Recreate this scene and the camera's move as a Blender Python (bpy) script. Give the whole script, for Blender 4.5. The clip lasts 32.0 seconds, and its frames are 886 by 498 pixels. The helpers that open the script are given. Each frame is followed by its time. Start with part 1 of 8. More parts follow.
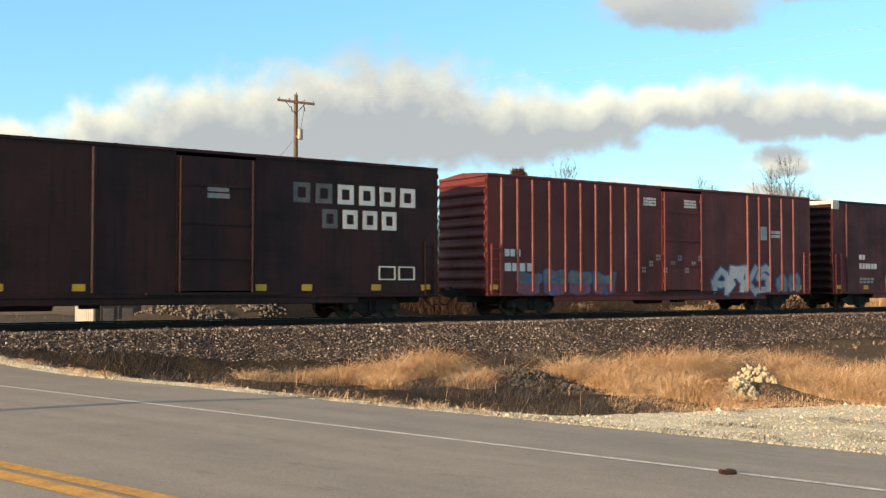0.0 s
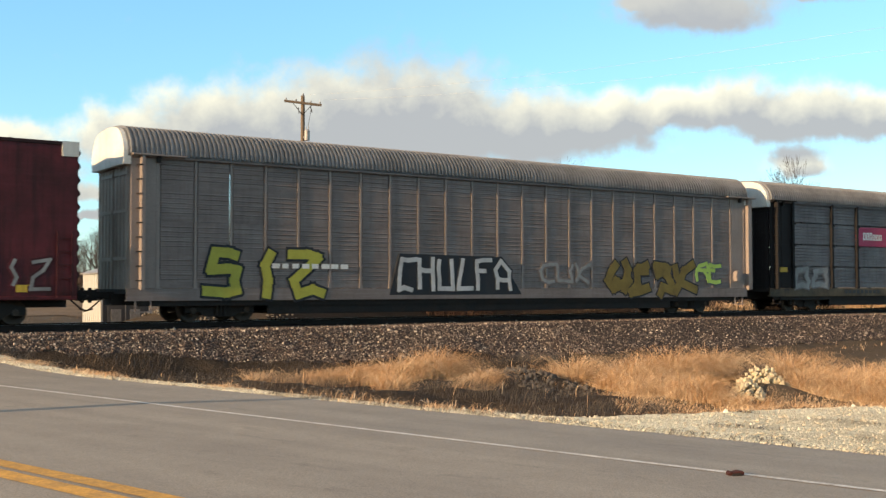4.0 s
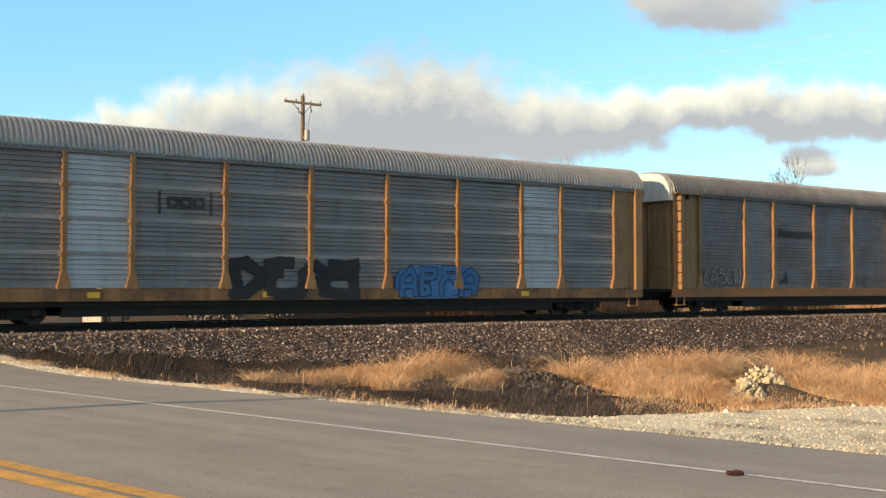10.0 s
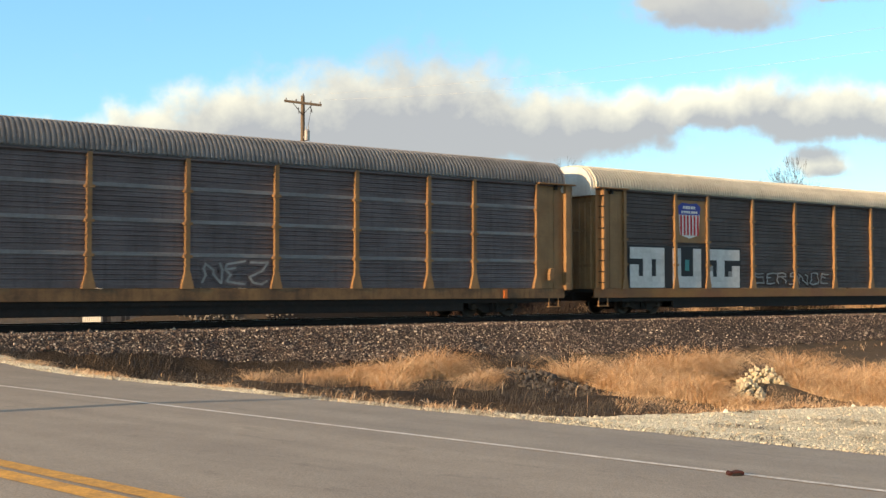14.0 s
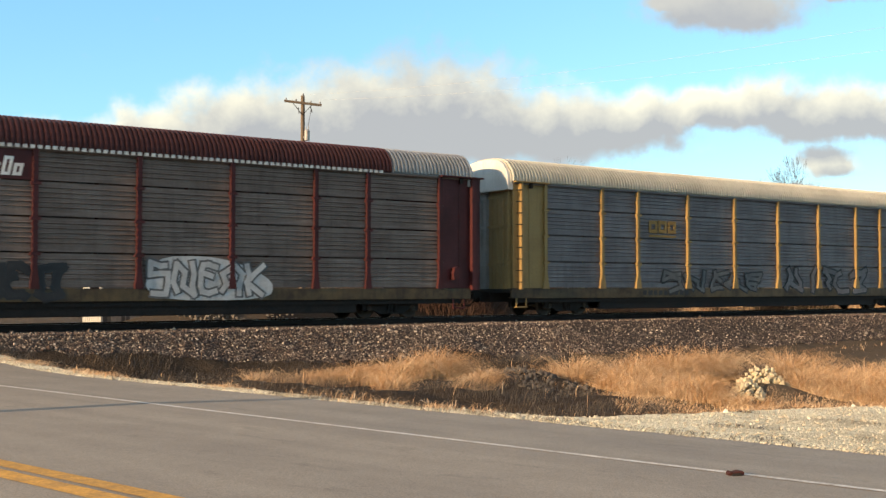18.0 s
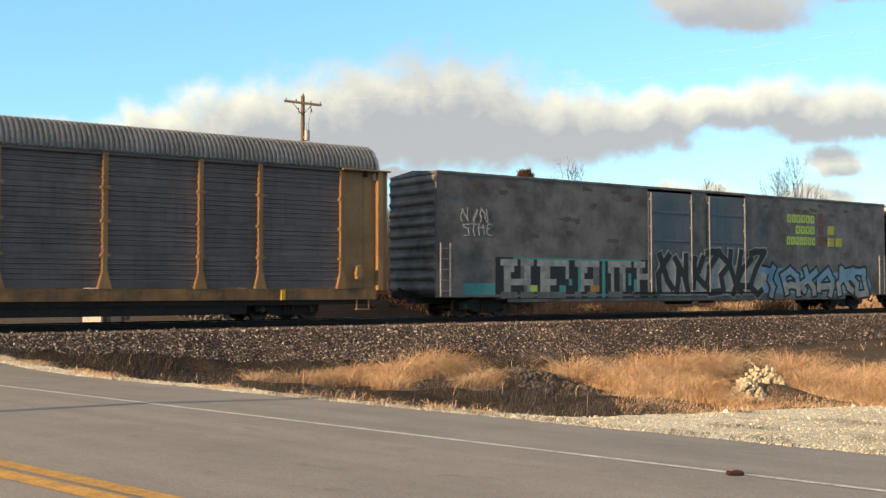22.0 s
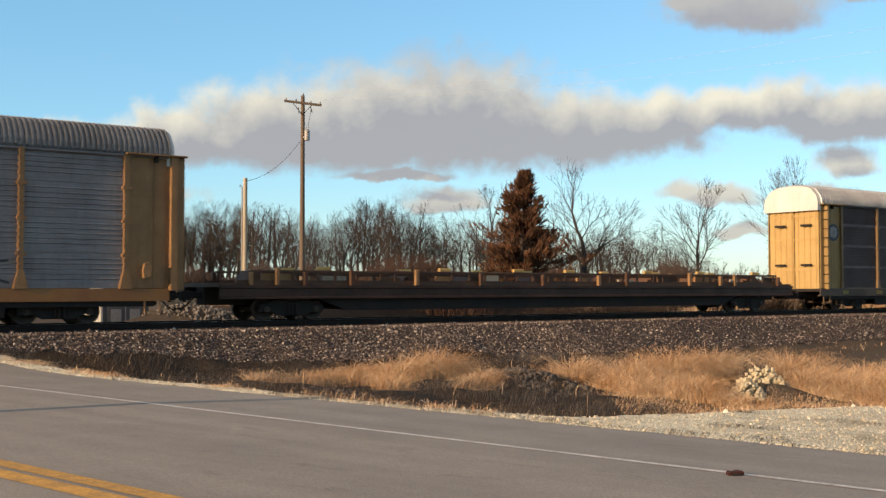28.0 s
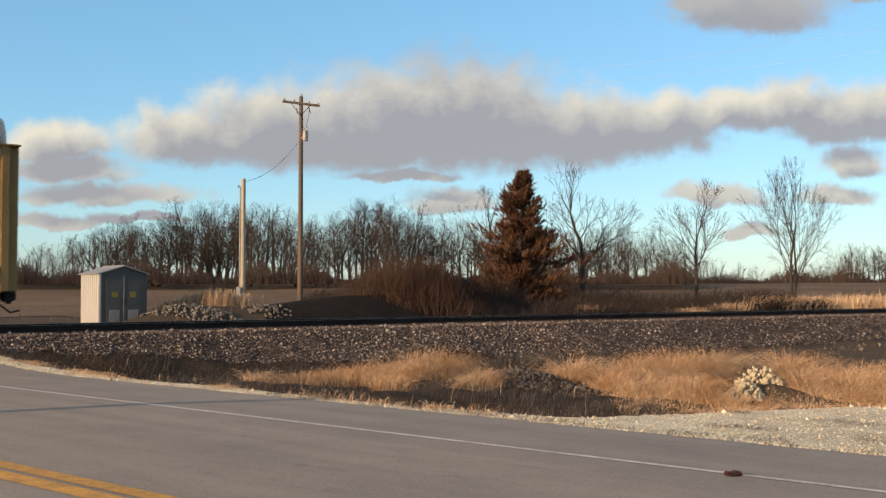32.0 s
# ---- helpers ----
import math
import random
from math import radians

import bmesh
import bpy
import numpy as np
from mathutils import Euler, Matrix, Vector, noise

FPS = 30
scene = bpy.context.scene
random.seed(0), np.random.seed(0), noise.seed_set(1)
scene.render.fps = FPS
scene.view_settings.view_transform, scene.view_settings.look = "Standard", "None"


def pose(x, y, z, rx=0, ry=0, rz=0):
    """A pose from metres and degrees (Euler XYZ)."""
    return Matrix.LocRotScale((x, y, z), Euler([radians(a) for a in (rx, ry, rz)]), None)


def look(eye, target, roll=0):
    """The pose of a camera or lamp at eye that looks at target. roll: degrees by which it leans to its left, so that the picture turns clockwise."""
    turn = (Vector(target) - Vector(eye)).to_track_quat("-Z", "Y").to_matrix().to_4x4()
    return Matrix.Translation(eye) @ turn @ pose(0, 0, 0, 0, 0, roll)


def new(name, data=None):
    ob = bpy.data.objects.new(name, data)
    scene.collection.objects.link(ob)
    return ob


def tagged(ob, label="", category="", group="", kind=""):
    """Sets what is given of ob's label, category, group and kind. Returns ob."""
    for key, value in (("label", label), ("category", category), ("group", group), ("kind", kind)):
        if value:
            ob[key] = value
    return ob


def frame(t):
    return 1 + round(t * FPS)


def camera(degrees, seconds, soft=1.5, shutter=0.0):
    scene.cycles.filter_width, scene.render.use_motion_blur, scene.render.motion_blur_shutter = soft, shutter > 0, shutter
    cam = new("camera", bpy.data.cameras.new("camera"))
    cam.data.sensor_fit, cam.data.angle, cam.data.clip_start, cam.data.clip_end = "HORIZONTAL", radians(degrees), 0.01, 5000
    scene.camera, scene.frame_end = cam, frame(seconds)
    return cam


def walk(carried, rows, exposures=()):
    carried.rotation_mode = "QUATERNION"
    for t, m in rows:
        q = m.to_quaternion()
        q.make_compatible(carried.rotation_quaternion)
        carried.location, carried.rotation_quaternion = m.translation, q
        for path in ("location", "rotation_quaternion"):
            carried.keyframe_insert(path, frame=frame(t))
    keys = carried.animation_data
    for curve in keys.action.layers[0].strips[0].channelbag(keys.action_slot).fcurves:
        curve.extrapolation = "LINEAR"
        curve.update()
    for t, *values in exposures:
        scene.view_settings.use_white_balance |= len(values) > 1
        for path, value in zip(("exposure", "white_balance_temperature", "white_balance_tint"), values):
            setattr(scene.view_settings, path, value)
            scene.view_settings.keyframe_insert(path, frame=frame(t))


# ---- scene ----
# A freight train passes before a tripod camera beside a country road.
# World: the camera stands over the origin and looks along +y. The track runs along U, and N points away from the camera.
EYE_Z = 1.55
TURN = 34.969                      # heading of the track
U = Vector((math.cos(radians(TURN)), math.sin(radians(TURN)), 0))
N = Vector((-U.y, U.x, 0))
TRACK_Q = 32.0                     # distance of the track's centre line
RAIL_Z = 0.51                      # top of rail
SIDE = 1.55                        # half width of the cars

cam = camera(44.85, 32.0, soft=1.4, shutter=0.1)


def eye(dx=0.0, dy=0.0):
    return pose(0, 0, EYE_Z, 90 + 2.072 + math.degrees(dy / 1900), 0, math.degrees(dx / 1900))


PATH = [(0.0, eye(-12.0, -1.7)), (1.0, eye(-10.8, -1.6)), (2.0, eye(-9.5, -1.6)), (2.4, eye()), (3.0, eye()), (31.0, eye()),
        (31.4, eye(-3.3, 0.4)), (32.0, eye(-3.0, 1.0))]
walk(cam, PATH, [(0.0, 0.95, 6650, 2), (3.0, 0.95, 6650, 3), (14.0, 0.97, 6700, 4), (25.5, 0.95, 6700, 5), (28.0, 0.62, 6600, 8), (29.0, 0.52, 6600, 8), (29.6, 0.7, 6650, 7), (30.5, 0.8, 6700, 6),
                 (31.0, 0.85, 6700, 6), (31.5, 0.72, 6600, 8), (32.0, 0.5, 6500, 10)])

# ---- world and sun ----
SUN_UP = 13.0
world = bpy.data.worlds.new("sky")
scene.world = world
world.use_nodes = True
wt = world.node_tree
sky = wt.nodes.new("ShaderNodeTexSky")
sky.sky_type, sky.sun_disc = "NISHITA", False
sky.sun_elevation, sky.sun_rotation = radians(SUN_UP), radians(235)
sky.air_density, sky.dust_density, sky.ozone_density = 1.0, 0.3, 3.0
# broken warm cloud added overhead, out of view, to redden the fill light
tcw = wt.nodes.new("ShaderNodeTexCoord")
cut = wt.nodes.new("ShaderNodeSeparateXYZ")
wt.links.new(tcw.outputs["Generated"], cut.inputs[0])
high = wt.nodes.new("ShaderNodeMapRange")
wt.links.new(cut.outputs["Z"], high.inputs[0])
high.inputs[1].default_value, high.inputs[2].default_value = 0.3, 0.55
puffs = wt.nodes.new("ShaderNodeTexNoise")
wt.links.new(tcw.outputs["Generated"], puffs.inputs["Vector"])
puffs.inputs["Scale"].default_value, puffs.inputs["Detail"].default_value = 4.0, 6.0
cover = wt.nodes.new("ShaderNodeMapRange")
wt.links.new(puffs.outputs[0], cover.inputs[0])
cover.inputs[1].default_value, cover.inputs[2].default_value = 0.38, 0.55
both = wt.nodes.new("ShaderNodeMath")
both.operation = "MULTIPLY"
wt.links.new(high.outputs[0], both.inputs[0])
wt.links.new(cover.outputs[0], both.inputs[1])
blend = wt.nodes.new("ShaderNodeMix")
blend.data_type = "RGBA"
wt.links.new(both.outputs[0], blend.inputs[0])
blend.inputs[7].default_value = (2.2, 1.68, 1.45, 1)
sky_lift = wt.nodes.new("ShaderNodeMix")   # fixed cyan mixed in to brighten and even out the clear sky
sky_lift.data_type = "RGBA"
sky_lift.inputs[0].default_value = 0.33
sky_lift.inputs[7].default_value = (0.95, 2.75, 4.1, 1)
wt.links.new(sky.outputs["Color"], sky_lift.inputs[6])
wt.links.new(sky_lift.outputs[2], blend.inputs[6])
wt.links.new(blend.outputs[2], wt.nodes["Background"].inputs["Color"])
wt.nodes["Background"].inputs["Strength"].default_value = 0.15

sun = new("sun", bpy.data.lights.new("sun", "SUN"))
sun.data.energy, sun.data.angle, sun.data.color = 4.5, radians(0.6), (1.0, 0.68, 0.42)
SUN_TURN = radians(TURN + 3.3)     # the light runs almost along the track
ray = Vector((math.cos(SUN_TURN) * math.cos(radians(SUN_UP)), math.sin(SUN_TURN) * math.cos(radians(SUN_UP)), -math.sin(radians(SUN_UP))))
sun.matrix_world = look(-60 * ray, (0, 0, 0))


# ---- materials ----
def nodes_of(name):
    m = bpy.data.materials.new(name)
    m.use_nodes = True
    t = m.node_tree
    return m, t, t.nodes["Principled BSDF"]


def add(t, kind, ins=None, operation="", data_type=""):
    n = t.nodes.new(kind)
    if operation:
        n.operation = operation
    if data_type:
        n.data_type = data_type
    for k, v in (ins or {}).items():
        if kind == "ShaderNodeMix" and data_type == "RGBA":
            k = {"Factor": 0, "A": 6, "B": 7}[k]
        if isinstance(v, bpy.types.NodeSocket):
            t.links.new(v, n.inputs[k])
        else:
            n.inputs[k].default_value = v
    return n


def rgb(c, k=1.0):
    return (c[0] * k, c[1] * k, c[2] * k, 1)


def coords(t, stretch=(1, 1, 1)):
    """Object space, shifted by a random amount for each object."""
    tc, oi = add(t, "ShaderNodeTexCoord"), add(t, "ShaderNodeObjectInfo")
    off = add(t, "ShaderNodeVectorMath", {0: oi.outputs["Random"], 1: (37.0, 17.0, 29.0)}, operation="MULTIPLY")
    sh = add(t, "ShaderNodeVectorMath", {0: tc.outputs["Object"], 1: off.outputs[0]}, operation="ADD")
    return add(t, "ShaderNodeVectorMath", {0: sh.outputs[0], 1: stretch}, operation="MULTIPLY").outputs[0]


def surface(name, base, stain, amount=0.5, size=1.0, stretch=(1, 1, 1), grain=40.0, rough=0.7, metal=0.0, bump=0.2, depth=0.01, streak=0.0, vary=0.12, scuff=0.0):
    """Base colour with stains at one scale, grain at a finer one, and relief. streak: how much vertical run-off marks show."""
    m, t, b = nodes_of(name)
    p = coords(t, stretch)
    big = add(t, "ShaderNodeTexNoise", {"Vector": p, "Scale": size, "Detail": 6.0, "Roughness": 0.65})
    fine = add(t, "ShaderNodeTexNoise", {"Vector": p, "Scale": grain, "Detail": 3.0, "Roughness": 0.6})
    r = add(t, "ShaderNodeMapRange", {0: big.outputs[0], 1: 0.38, 2: 0.68, 3: 0.0, 4: amount})
    mix = add(t, "ShaderNodeMix", {"Factor": r.outputs[0], "A": rgb(base), "B": rgb(stain)}, data_type="RGBA")
    col = mix.outputs[2]
    if streak:
        ps = add(t, "ShaderNodeVectorMath", {0: p, 1: (3.0, 3.0, 0.16)}, operation="MULTIPLY")
        st = add(t, "ShaderNodeTexNoise", {"Vector": ps.outputs[0], "Scale": 1.6, "Detail": 5.0, "Roughness": 0.7})
        sr = add(t, "ShaderNodeMapRange", {0: st.outputs[0], 1: 0.48, 2: 0.72, 3: 0.0, 4: streak})
        col = add(t, "ShaderNodeMix", {"Factor": sr.outputs[0], "A": col, "B": rgb(stain, 0.75)}, data_type="RGBA").outputs[2]
    if scuff:
        pc = add(t, "ShaderNodeVectorMath", {0: p, 1: (0.5, 1.0, 11.0)}, operation="MULTIPLY")
        sc_ = add(t, "ShaderNodeTexNoise", {"Vector": pc.outputs[0], "Scale": 1.3, "Detail": 6.0, "Roughness": 0.72})
        cr = add(t, "ShaderNodeMapRange", {0: sc_.outputs[0], 1: 0.5, 2: 0.76, 3: 0.0, 4: scuff})
        col = add(t, "ShaderNodeMix", {"Factor": cr.outputs[0], "A": col, "B": rgb([min(0.7, 1.5 * c + 0.07) for c in base])}, data_type="RGBA").outputs[2]
    v = add(t, "ShaderNodeMapRange", {0: fine.outputs[0], 1: 0.25, 2: 0.75, 3: 1 - 2 * vary, 4: 1 + 2 * vary})
    hs = add(t, "ShaderNodeHueSaturation", {"Color": col, "Value": v.outputs[0]})
    t.links.new(hs.outputs[0], b.inputs["Base Color"])
    rr = add(t, "ShaderNodeMapRange", {0: big.outputs[0], 1: 0.3, 2: 0.7, 3: max(0.05, rough - 0.1), 4: min(1.0, rough + 0.12)})
    t.links.new(rr.outputs[0], b.inputs["Roughness"])
    b.inputs["Metallic"].default_value = metal
    b.inputs["Specular IOR Level"].default_value = 0.1 if rough > 0.84 else 0.25
    if bump:
        bm_ = add(t, "ShaderNodeBump", {"Height": fine.outputs[0], "Strength": bump, "Distance": depth})
        t.links.new(bm_.outputs[0], b.inputs["Normal"])
    return m


def speckled(name, dark, light, mid, cell=18.0, rough=0.9, bump=0.6, depth=0.03, patch=0.35):
    """Loose stones: cells of differing grey, with patches of dirt between them."""
    m, t, b = nodes_of(name)
    tc = add(t, "ShaderNodeTexCoord").outputs["Object"]
    vo = add(t, "ShaderNodeTexVoronoi", {"Vector": tc, "Scale": cell})
    sep = add(t, "ShaderNodeSeparateColor", {0: vo.outputs["Color"]})
    ramp = add(t, "ShaderNodeMix", {"Factor": sep.outputs[0], "A": rgb(dark), "B": rgb(light)}, data_type="RGBA")
    big = add(t, "ShaderNodeTexNoise", {"Vector": tc, "Scale": 0.5, "Detail": 7.0, "Roughness": 0.65})
    f = add(t, "ShaderNodeMapRange", {0: big.outputs[0], 1: 0.42, 2: 0.66, 3: 0.0, 4: patch})
    mix = add(t, "ShaderNodeMix", {"Factor": f.outputs[0], "A": ramp.outputs[2], "B": rgb(mid)}, data_type="RGBA")
    t.links.new(mix.outputs[2], b.inputs["Base Color"])
    b.inputs["Roughness"].default_value = rough
    b.inputs["Specular IOR Level"].default_value = 0.15
    bm_ = add(t, "ShaderNodeBump", {"Height": vo.outputs["Distance"], "Strength": bump, "Distance": depth})
    bm_.invert = True
    t.links.new(bm_.outputs[0], b.inputs["Normal"])
    return m


def by_piece(name, cols, rough=0.9, bump=0.0, sheen=0.0):
    """Each loose piece of one mesh takes its own colour between the given ones."""
    m, t, b = nodes_of(name)
    g = add(t, "ShaderNodeNewGeometry")
    ramp = add(t, "ShaderNodeValToRGB", {0: g.outputs["Random Per Island"]})
    el = ramp.color_ramp.elements
    el[0].color, el[1].color = rgb(cols[0]), rgb(cols[-1])
    for k, c in enumerate(cols[1:-1]):
        el.new((k + 1) / (len(cols) - 1)).color = rgb(c)
    t.links.new(ramp.outputs[0], b.inputs["Base Color"])
    b.inputs["Roughness"].default_value = rough
    b.inputs["Specular IOR Level"].default_value = 0.2
    return m


def asphalt():
    """Old asphalt: fine chippings, pale and dark drifts, long wear streaks, oil spots and thin cracks."""
    m, t, b = nodes_of("asphalt")
    tc = add(t, "ShaderNodeTexCoord").outputs["Object"]
    turn = add(t, "ShaderNodeMapping", {"Vector": tc, "Rotation": (0.0, 0.0, radians(40.4))}).outputs[0]
    long_ = add(t, "ShaderNodeVectorMath", {0: turn, 1: (0.06, 1.1, 1.0)}, operation="MULTIPLY").outputs[0]
    streak = add(t, "ShaderNodeTexNoise", {"Vector": long_, "Scale": 1.6, "Detail": 5.0, "Roughness": 0.6})
    drift = add(t, "ShaderNodeTexNoise", {"Vector": tc, "Scale": 0.7, "Detail": 7.0, "Roughness": 0.68})
    fine = add(t, "ShaderNodeTexNoise", {"Vector": tc, "Scale": 34.0, "Detail": 5.0, "Roughness": 0.75})
    chips = add(t, "ShaderNodeTexVoronoi", {"Vector": tc, "Scale": 75.0})
    mixd = add(t, "ShaderNodeMath", {0: drift.outputs[0], 1: streak.outputs[0]}, operation="ADD")
    f = add(t, "ShaderNodeMapRange", {0: mixd.outputs[0], 1: 0.62, 2: 1.42, 3: 0.0, 4: 1.0})
    col = add(t, "ShaderNodeMix", {"Factor": f.outputs[0], "A": (0.188, 0.164, 0.137, 1), "B": (0.3, 0.26, 0.207, 1)}, data_type="RGBA").outputs[2]
    spots = add(t, "ShaderNodeTexNoise", {"Vector": add(t, "ShaderNodeVectorMath", {0: turn, 1: (0.5, 1.2, 1.0)}, operation="MULTIPLY").outputs[0], "Scale": 1.9, "Detail": 4.0, "Roughness": 0.7})
    sp = add(t, "ShaderNodeMapRange", {0: spots.outputs[0], 1: 0.6, 2: 0.74, 3: 0.0, 4: 0.45})
    col = add(t, "ShaderNodeMix", {"Factor": sp.outputs[0], "A": col, "B": (0.075, 0.07, 0.066, 1)}, data_type="RGBA").outputs[2]
    warp = add(t, "ShaderNodeTexNoise", {"Vector": tc, "Scale": 1.2, "Detail": 4.0})
    wv = add(t, "ShaderNodeVectorMath", {0: warp.outputs["Color"], 1: tc}, operation="ADD").outputs[0]
    crack = t.nodes.new("ShaderNodeTexVoronoi")
    crack.feature = "DISTANCE_TO_EDGE"
    t.links.new(wv, crack.inputs["Vector"])
    crack.inputs["Scale"].default_value = 0.28
    ck = add(t, "ShaderNodeMapRange", {0: crack.outputs["Distance"], 1: 0.001, 2: 0.003, 3: 0.16, 4: 0.0})
    col = add(t, "ShaderNodeMix", {"Factor": ck.outputs[0], "A": col, "B": (0.06, 0.055, 0.05, 1)}, data_type="RGBA").outputs[2]
    grain = add(t, "ShaderNodeMath", {0: fine.outputs[0], 1: chips.outputs["Distance"]}, operation="ADD")
    v = add(t, "ShaderNodeMapRange", {0: grain.outputs[0], 1: 0.55, 2: 1.25, 3: 0.74, 4: 1.26})
    hs = add(t, "ShaderNodeHueSaturation", {"Color": col, "Value": v.outputs[0]})
    t.links.new(hs.outputs[0], b.inputs["Base Color"])
    b.inputs["Roughness"].default_value = 0.86
    bp = add(t, "ShaderNodeBump", {"Height": chips.outputs["Distance"], "Strength": 0.2, "Distance": 0.005})
    t.links.new(bp.outputs[0], b.inputs["Normal"])
    return m


ASPHALT = asphalt()
ROAD_WHITE = surface("road_white", (0.68, 0.65, 0.6), (0.34, 0.3, 0.26), 0.8, 6.0, (1, 1, 1), 30.0, 0.8, 0, 0.3)
ROAD_YELLOW = surface("road_yellow", (0.62, 0.33, 0.07), (0.3, 0.19, 0.09), 0.7, 5.0, (1, 1, 1), 30.0, 0.8, 0, 0.3)
GRAVEL = speckled("gravel", (0.5, 0.43, 0.285), (0.95, 0.88, 0.66), (0.36, 0.285, 0.18), 34.0, 0.95, 0.7, 0.03, 0.75)
BALLAST = speckled("ballast", (0.016, 0.013, 0.012), (0.09, 0.072, 0.062), (0.03, 0.024, 0.022), 16.0, 0.9, 0.9, 0.05, 0.5)
STONES = by_piece("stone", [(0.018, 0.015, 0.015), (0.11, 0.077, 0.063), (0.027, 0.022, 0.022), (0.26, 0.205, 0.163), (0.055, 0.037, 0.031), (0.14, 0.106, 0.087), (0.022, 0.019, 0.019), (0.56, 0.47, 0.37), (0.075, 0.05, 0.04), (0.18, 0.148, 0.128)], 0.85)
PEBBLES = by_piece("pebble", [(0.24, 0.2, 0.14), (0.6, 0.53, 0.39), (0.36, 0.3, 0.21), (0.82, 0.75, 0.58)], 0.9)
DEBRIS = by_piece("debris", [(0.05, 0.046, 0.044), (0.12, 0.11, 0.105), (0.09, 0.075, 0.062), (0.2, 0.185, 0.17), (0.04, 0.035, 0.03)], 0.9)
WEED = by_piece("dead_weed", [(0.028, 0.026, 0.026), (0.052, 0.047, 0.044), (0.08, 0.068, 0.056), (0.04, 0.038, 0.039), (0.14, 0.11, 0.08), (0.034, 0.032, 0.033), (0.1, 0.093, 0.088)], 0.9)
LIMESTONE = surface("limestone", (0.54, 0.46, 0.31), (0.28, 0.22, 0.14), 0.6, 4.0, (1, 1, 1), 30.0, 0.9, 0, 0.6, 0.02)
SOIL = surface("soil", (0.075, 0.058, 0.042), (0.14, 0.1, 0.062), 0.6, 0.45, (1, 1, 1), 14.0, 0.95, 0, 0.8, 0.06, vary=0.2)
GRASS = by_piece("dry_grass", [(0.27, 0.165, 0.092), (0.6, 0.4, 0.225), (0.72, 0.51, 0.31), (0.42, 0.26, 0.14), (0.82, 0.65, 0.45), (0.16, 0.1, 0.058)], 0.8)
GRASS_RUST = by_piece("rusty_grass", [(0.22, 0.117, 0.057), (0.5, 0.29, 0.14), (0.36, 0.195, 0.09), (0.64, 0.42, 0.23), (0.14, 0.08, 0.043)], 0.85)
GRASS_FAR = by_piece("dry_grass_far", [(0.1, 0.065, 0.04), (0.3, 0.21, 0.13), (0.16, 0.11, 0.065), (0.07, 0.047, 0.033), (0.22, 0.15, 0.09)], 0.85)
SCRUB = by_piece("scrub_stem", [(0.022, 0.016, 0.013), (0.045, 0.033, 0.026), (0.03, 0.022, 0.018), (0.07, 0.05, 0.037)], 0.95)
BRUSH = by_piece("brush_stem", [(0.034, 0.02, 0.015), (0.06, 0.033, 0.023), (0.085, 0.052, 0.036)], 0.9)
FIELD = surface("field", (0.17, 0.12, 0.076), (0.095, 0.066, 0.042), 0.7, 0.12, (1, 1, 1), 3.0, 0.95, 0, 0.5, 0.05, vary=0.2)
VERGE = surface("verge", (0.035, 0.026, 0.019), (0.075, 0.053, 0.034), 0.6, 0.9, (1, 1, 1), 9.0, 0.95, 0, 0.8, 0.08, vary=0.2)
THICKET = by_piece("thicket_stem", [(0.035, 0.026, 0.022), (0.06, 0.042, 0.034), (0.05, 0.036, 0.028)], 0.95)
BARK = surface("bark", (0.045, 0.037, 0.032), (0.085, 0.07, 0.058), 0.6, 2.0, (1, 1, 0.3), 16.0, 0.95, 0, 0.7, 0.03)
TWIG = surface("twig", (0.06, 0.047, 0.04), (0.04, 0.032, 0.028), 0.6, 2.0, (1, 1, 1), 8.0, 0.95, 0, 0)
CEDAR = by_piece("cedar_spray", [(0.05, 0.026, 0.016), (0.12, 0.056, 0.03), (0.085, 0.045, 0.024), (0.17, 0.082, 0.042), (0.032, 0.025, 0.016)], 0.9)
POLE_WOOD = surface("pole_wood", (0.15, 0.112, 0.08), (0.08, 0.062, 0.05), 0.7, 1.5, (1, 1, 0.15), 30.0, 0.9, 0, 0.4)
POLE_PALE = surface("pole_pale", (0.42, 0.36, 0.26), (0.26, 0.21, 0.15), 0.6, 1.5, (1, 1, 0.15), 30.0, 0.85, 0, 0.3)
GREY_TIN = surface("grey_tin", (0.3, 0.285, 0.265), (0.2, 0.185, 0.17), 0.5, 1.2, (1, 1, 0.4), 20.0, 0.5, 0.2, 0.1)
CERAMIC = surface("ceramic", (0.3, 0.28, 0.26), (0.2, 0.18, 0.16), 0.5, 3.0, (1, 1, 1), 10.0, 0.35, 0, 0)
BANK_SHADE = surface("bank_shade", (0.014, 0.012, 0.011), (0.03, 0.024, 0.02), 0.6, 0.8, (1, 1, 1), 10.0, 0.95, 0, 0.8, 0.06, vary=0.2)
ALU = surface("aluminium_wire", (0.6, 0.58, 0.55), (0.4, 0.4, 0.4), 0.4, 1.0, (1, 1, 1), 5.0, 0.5, 0.0, 0)
WIRE = surface("wire", (0.05, 0.05, 0.05), (0.1, 0.1, 0.1), 0.4, 1.0, (1, 1, 1), 5.0, 0.6, 0.3, 0)
RAIL_RUST = surface("rail_rust", (0.028, 0.02, 0.017), (0.016, 0.013, 0.012), 0.7, 1.2, (1, 1, 1), 30.0, 0.8, 0.3, 0.3)
RAIL_TOP = surface("rail_top", (0.4, 0.38, 0.36), (0.2, 0.17, 0.15), 0.4, 2.0, (1, 1, 1), 20.0, 0.35, 0.9, 0.05)
TIE_WOOD = surface("tie_wood", (0.06, 0.048, 0.04), (0.11, 0.09, 0.075), 0.6, 2.0, (0.3, 1, 1), 25.0, 0.95, 0, 0.5)
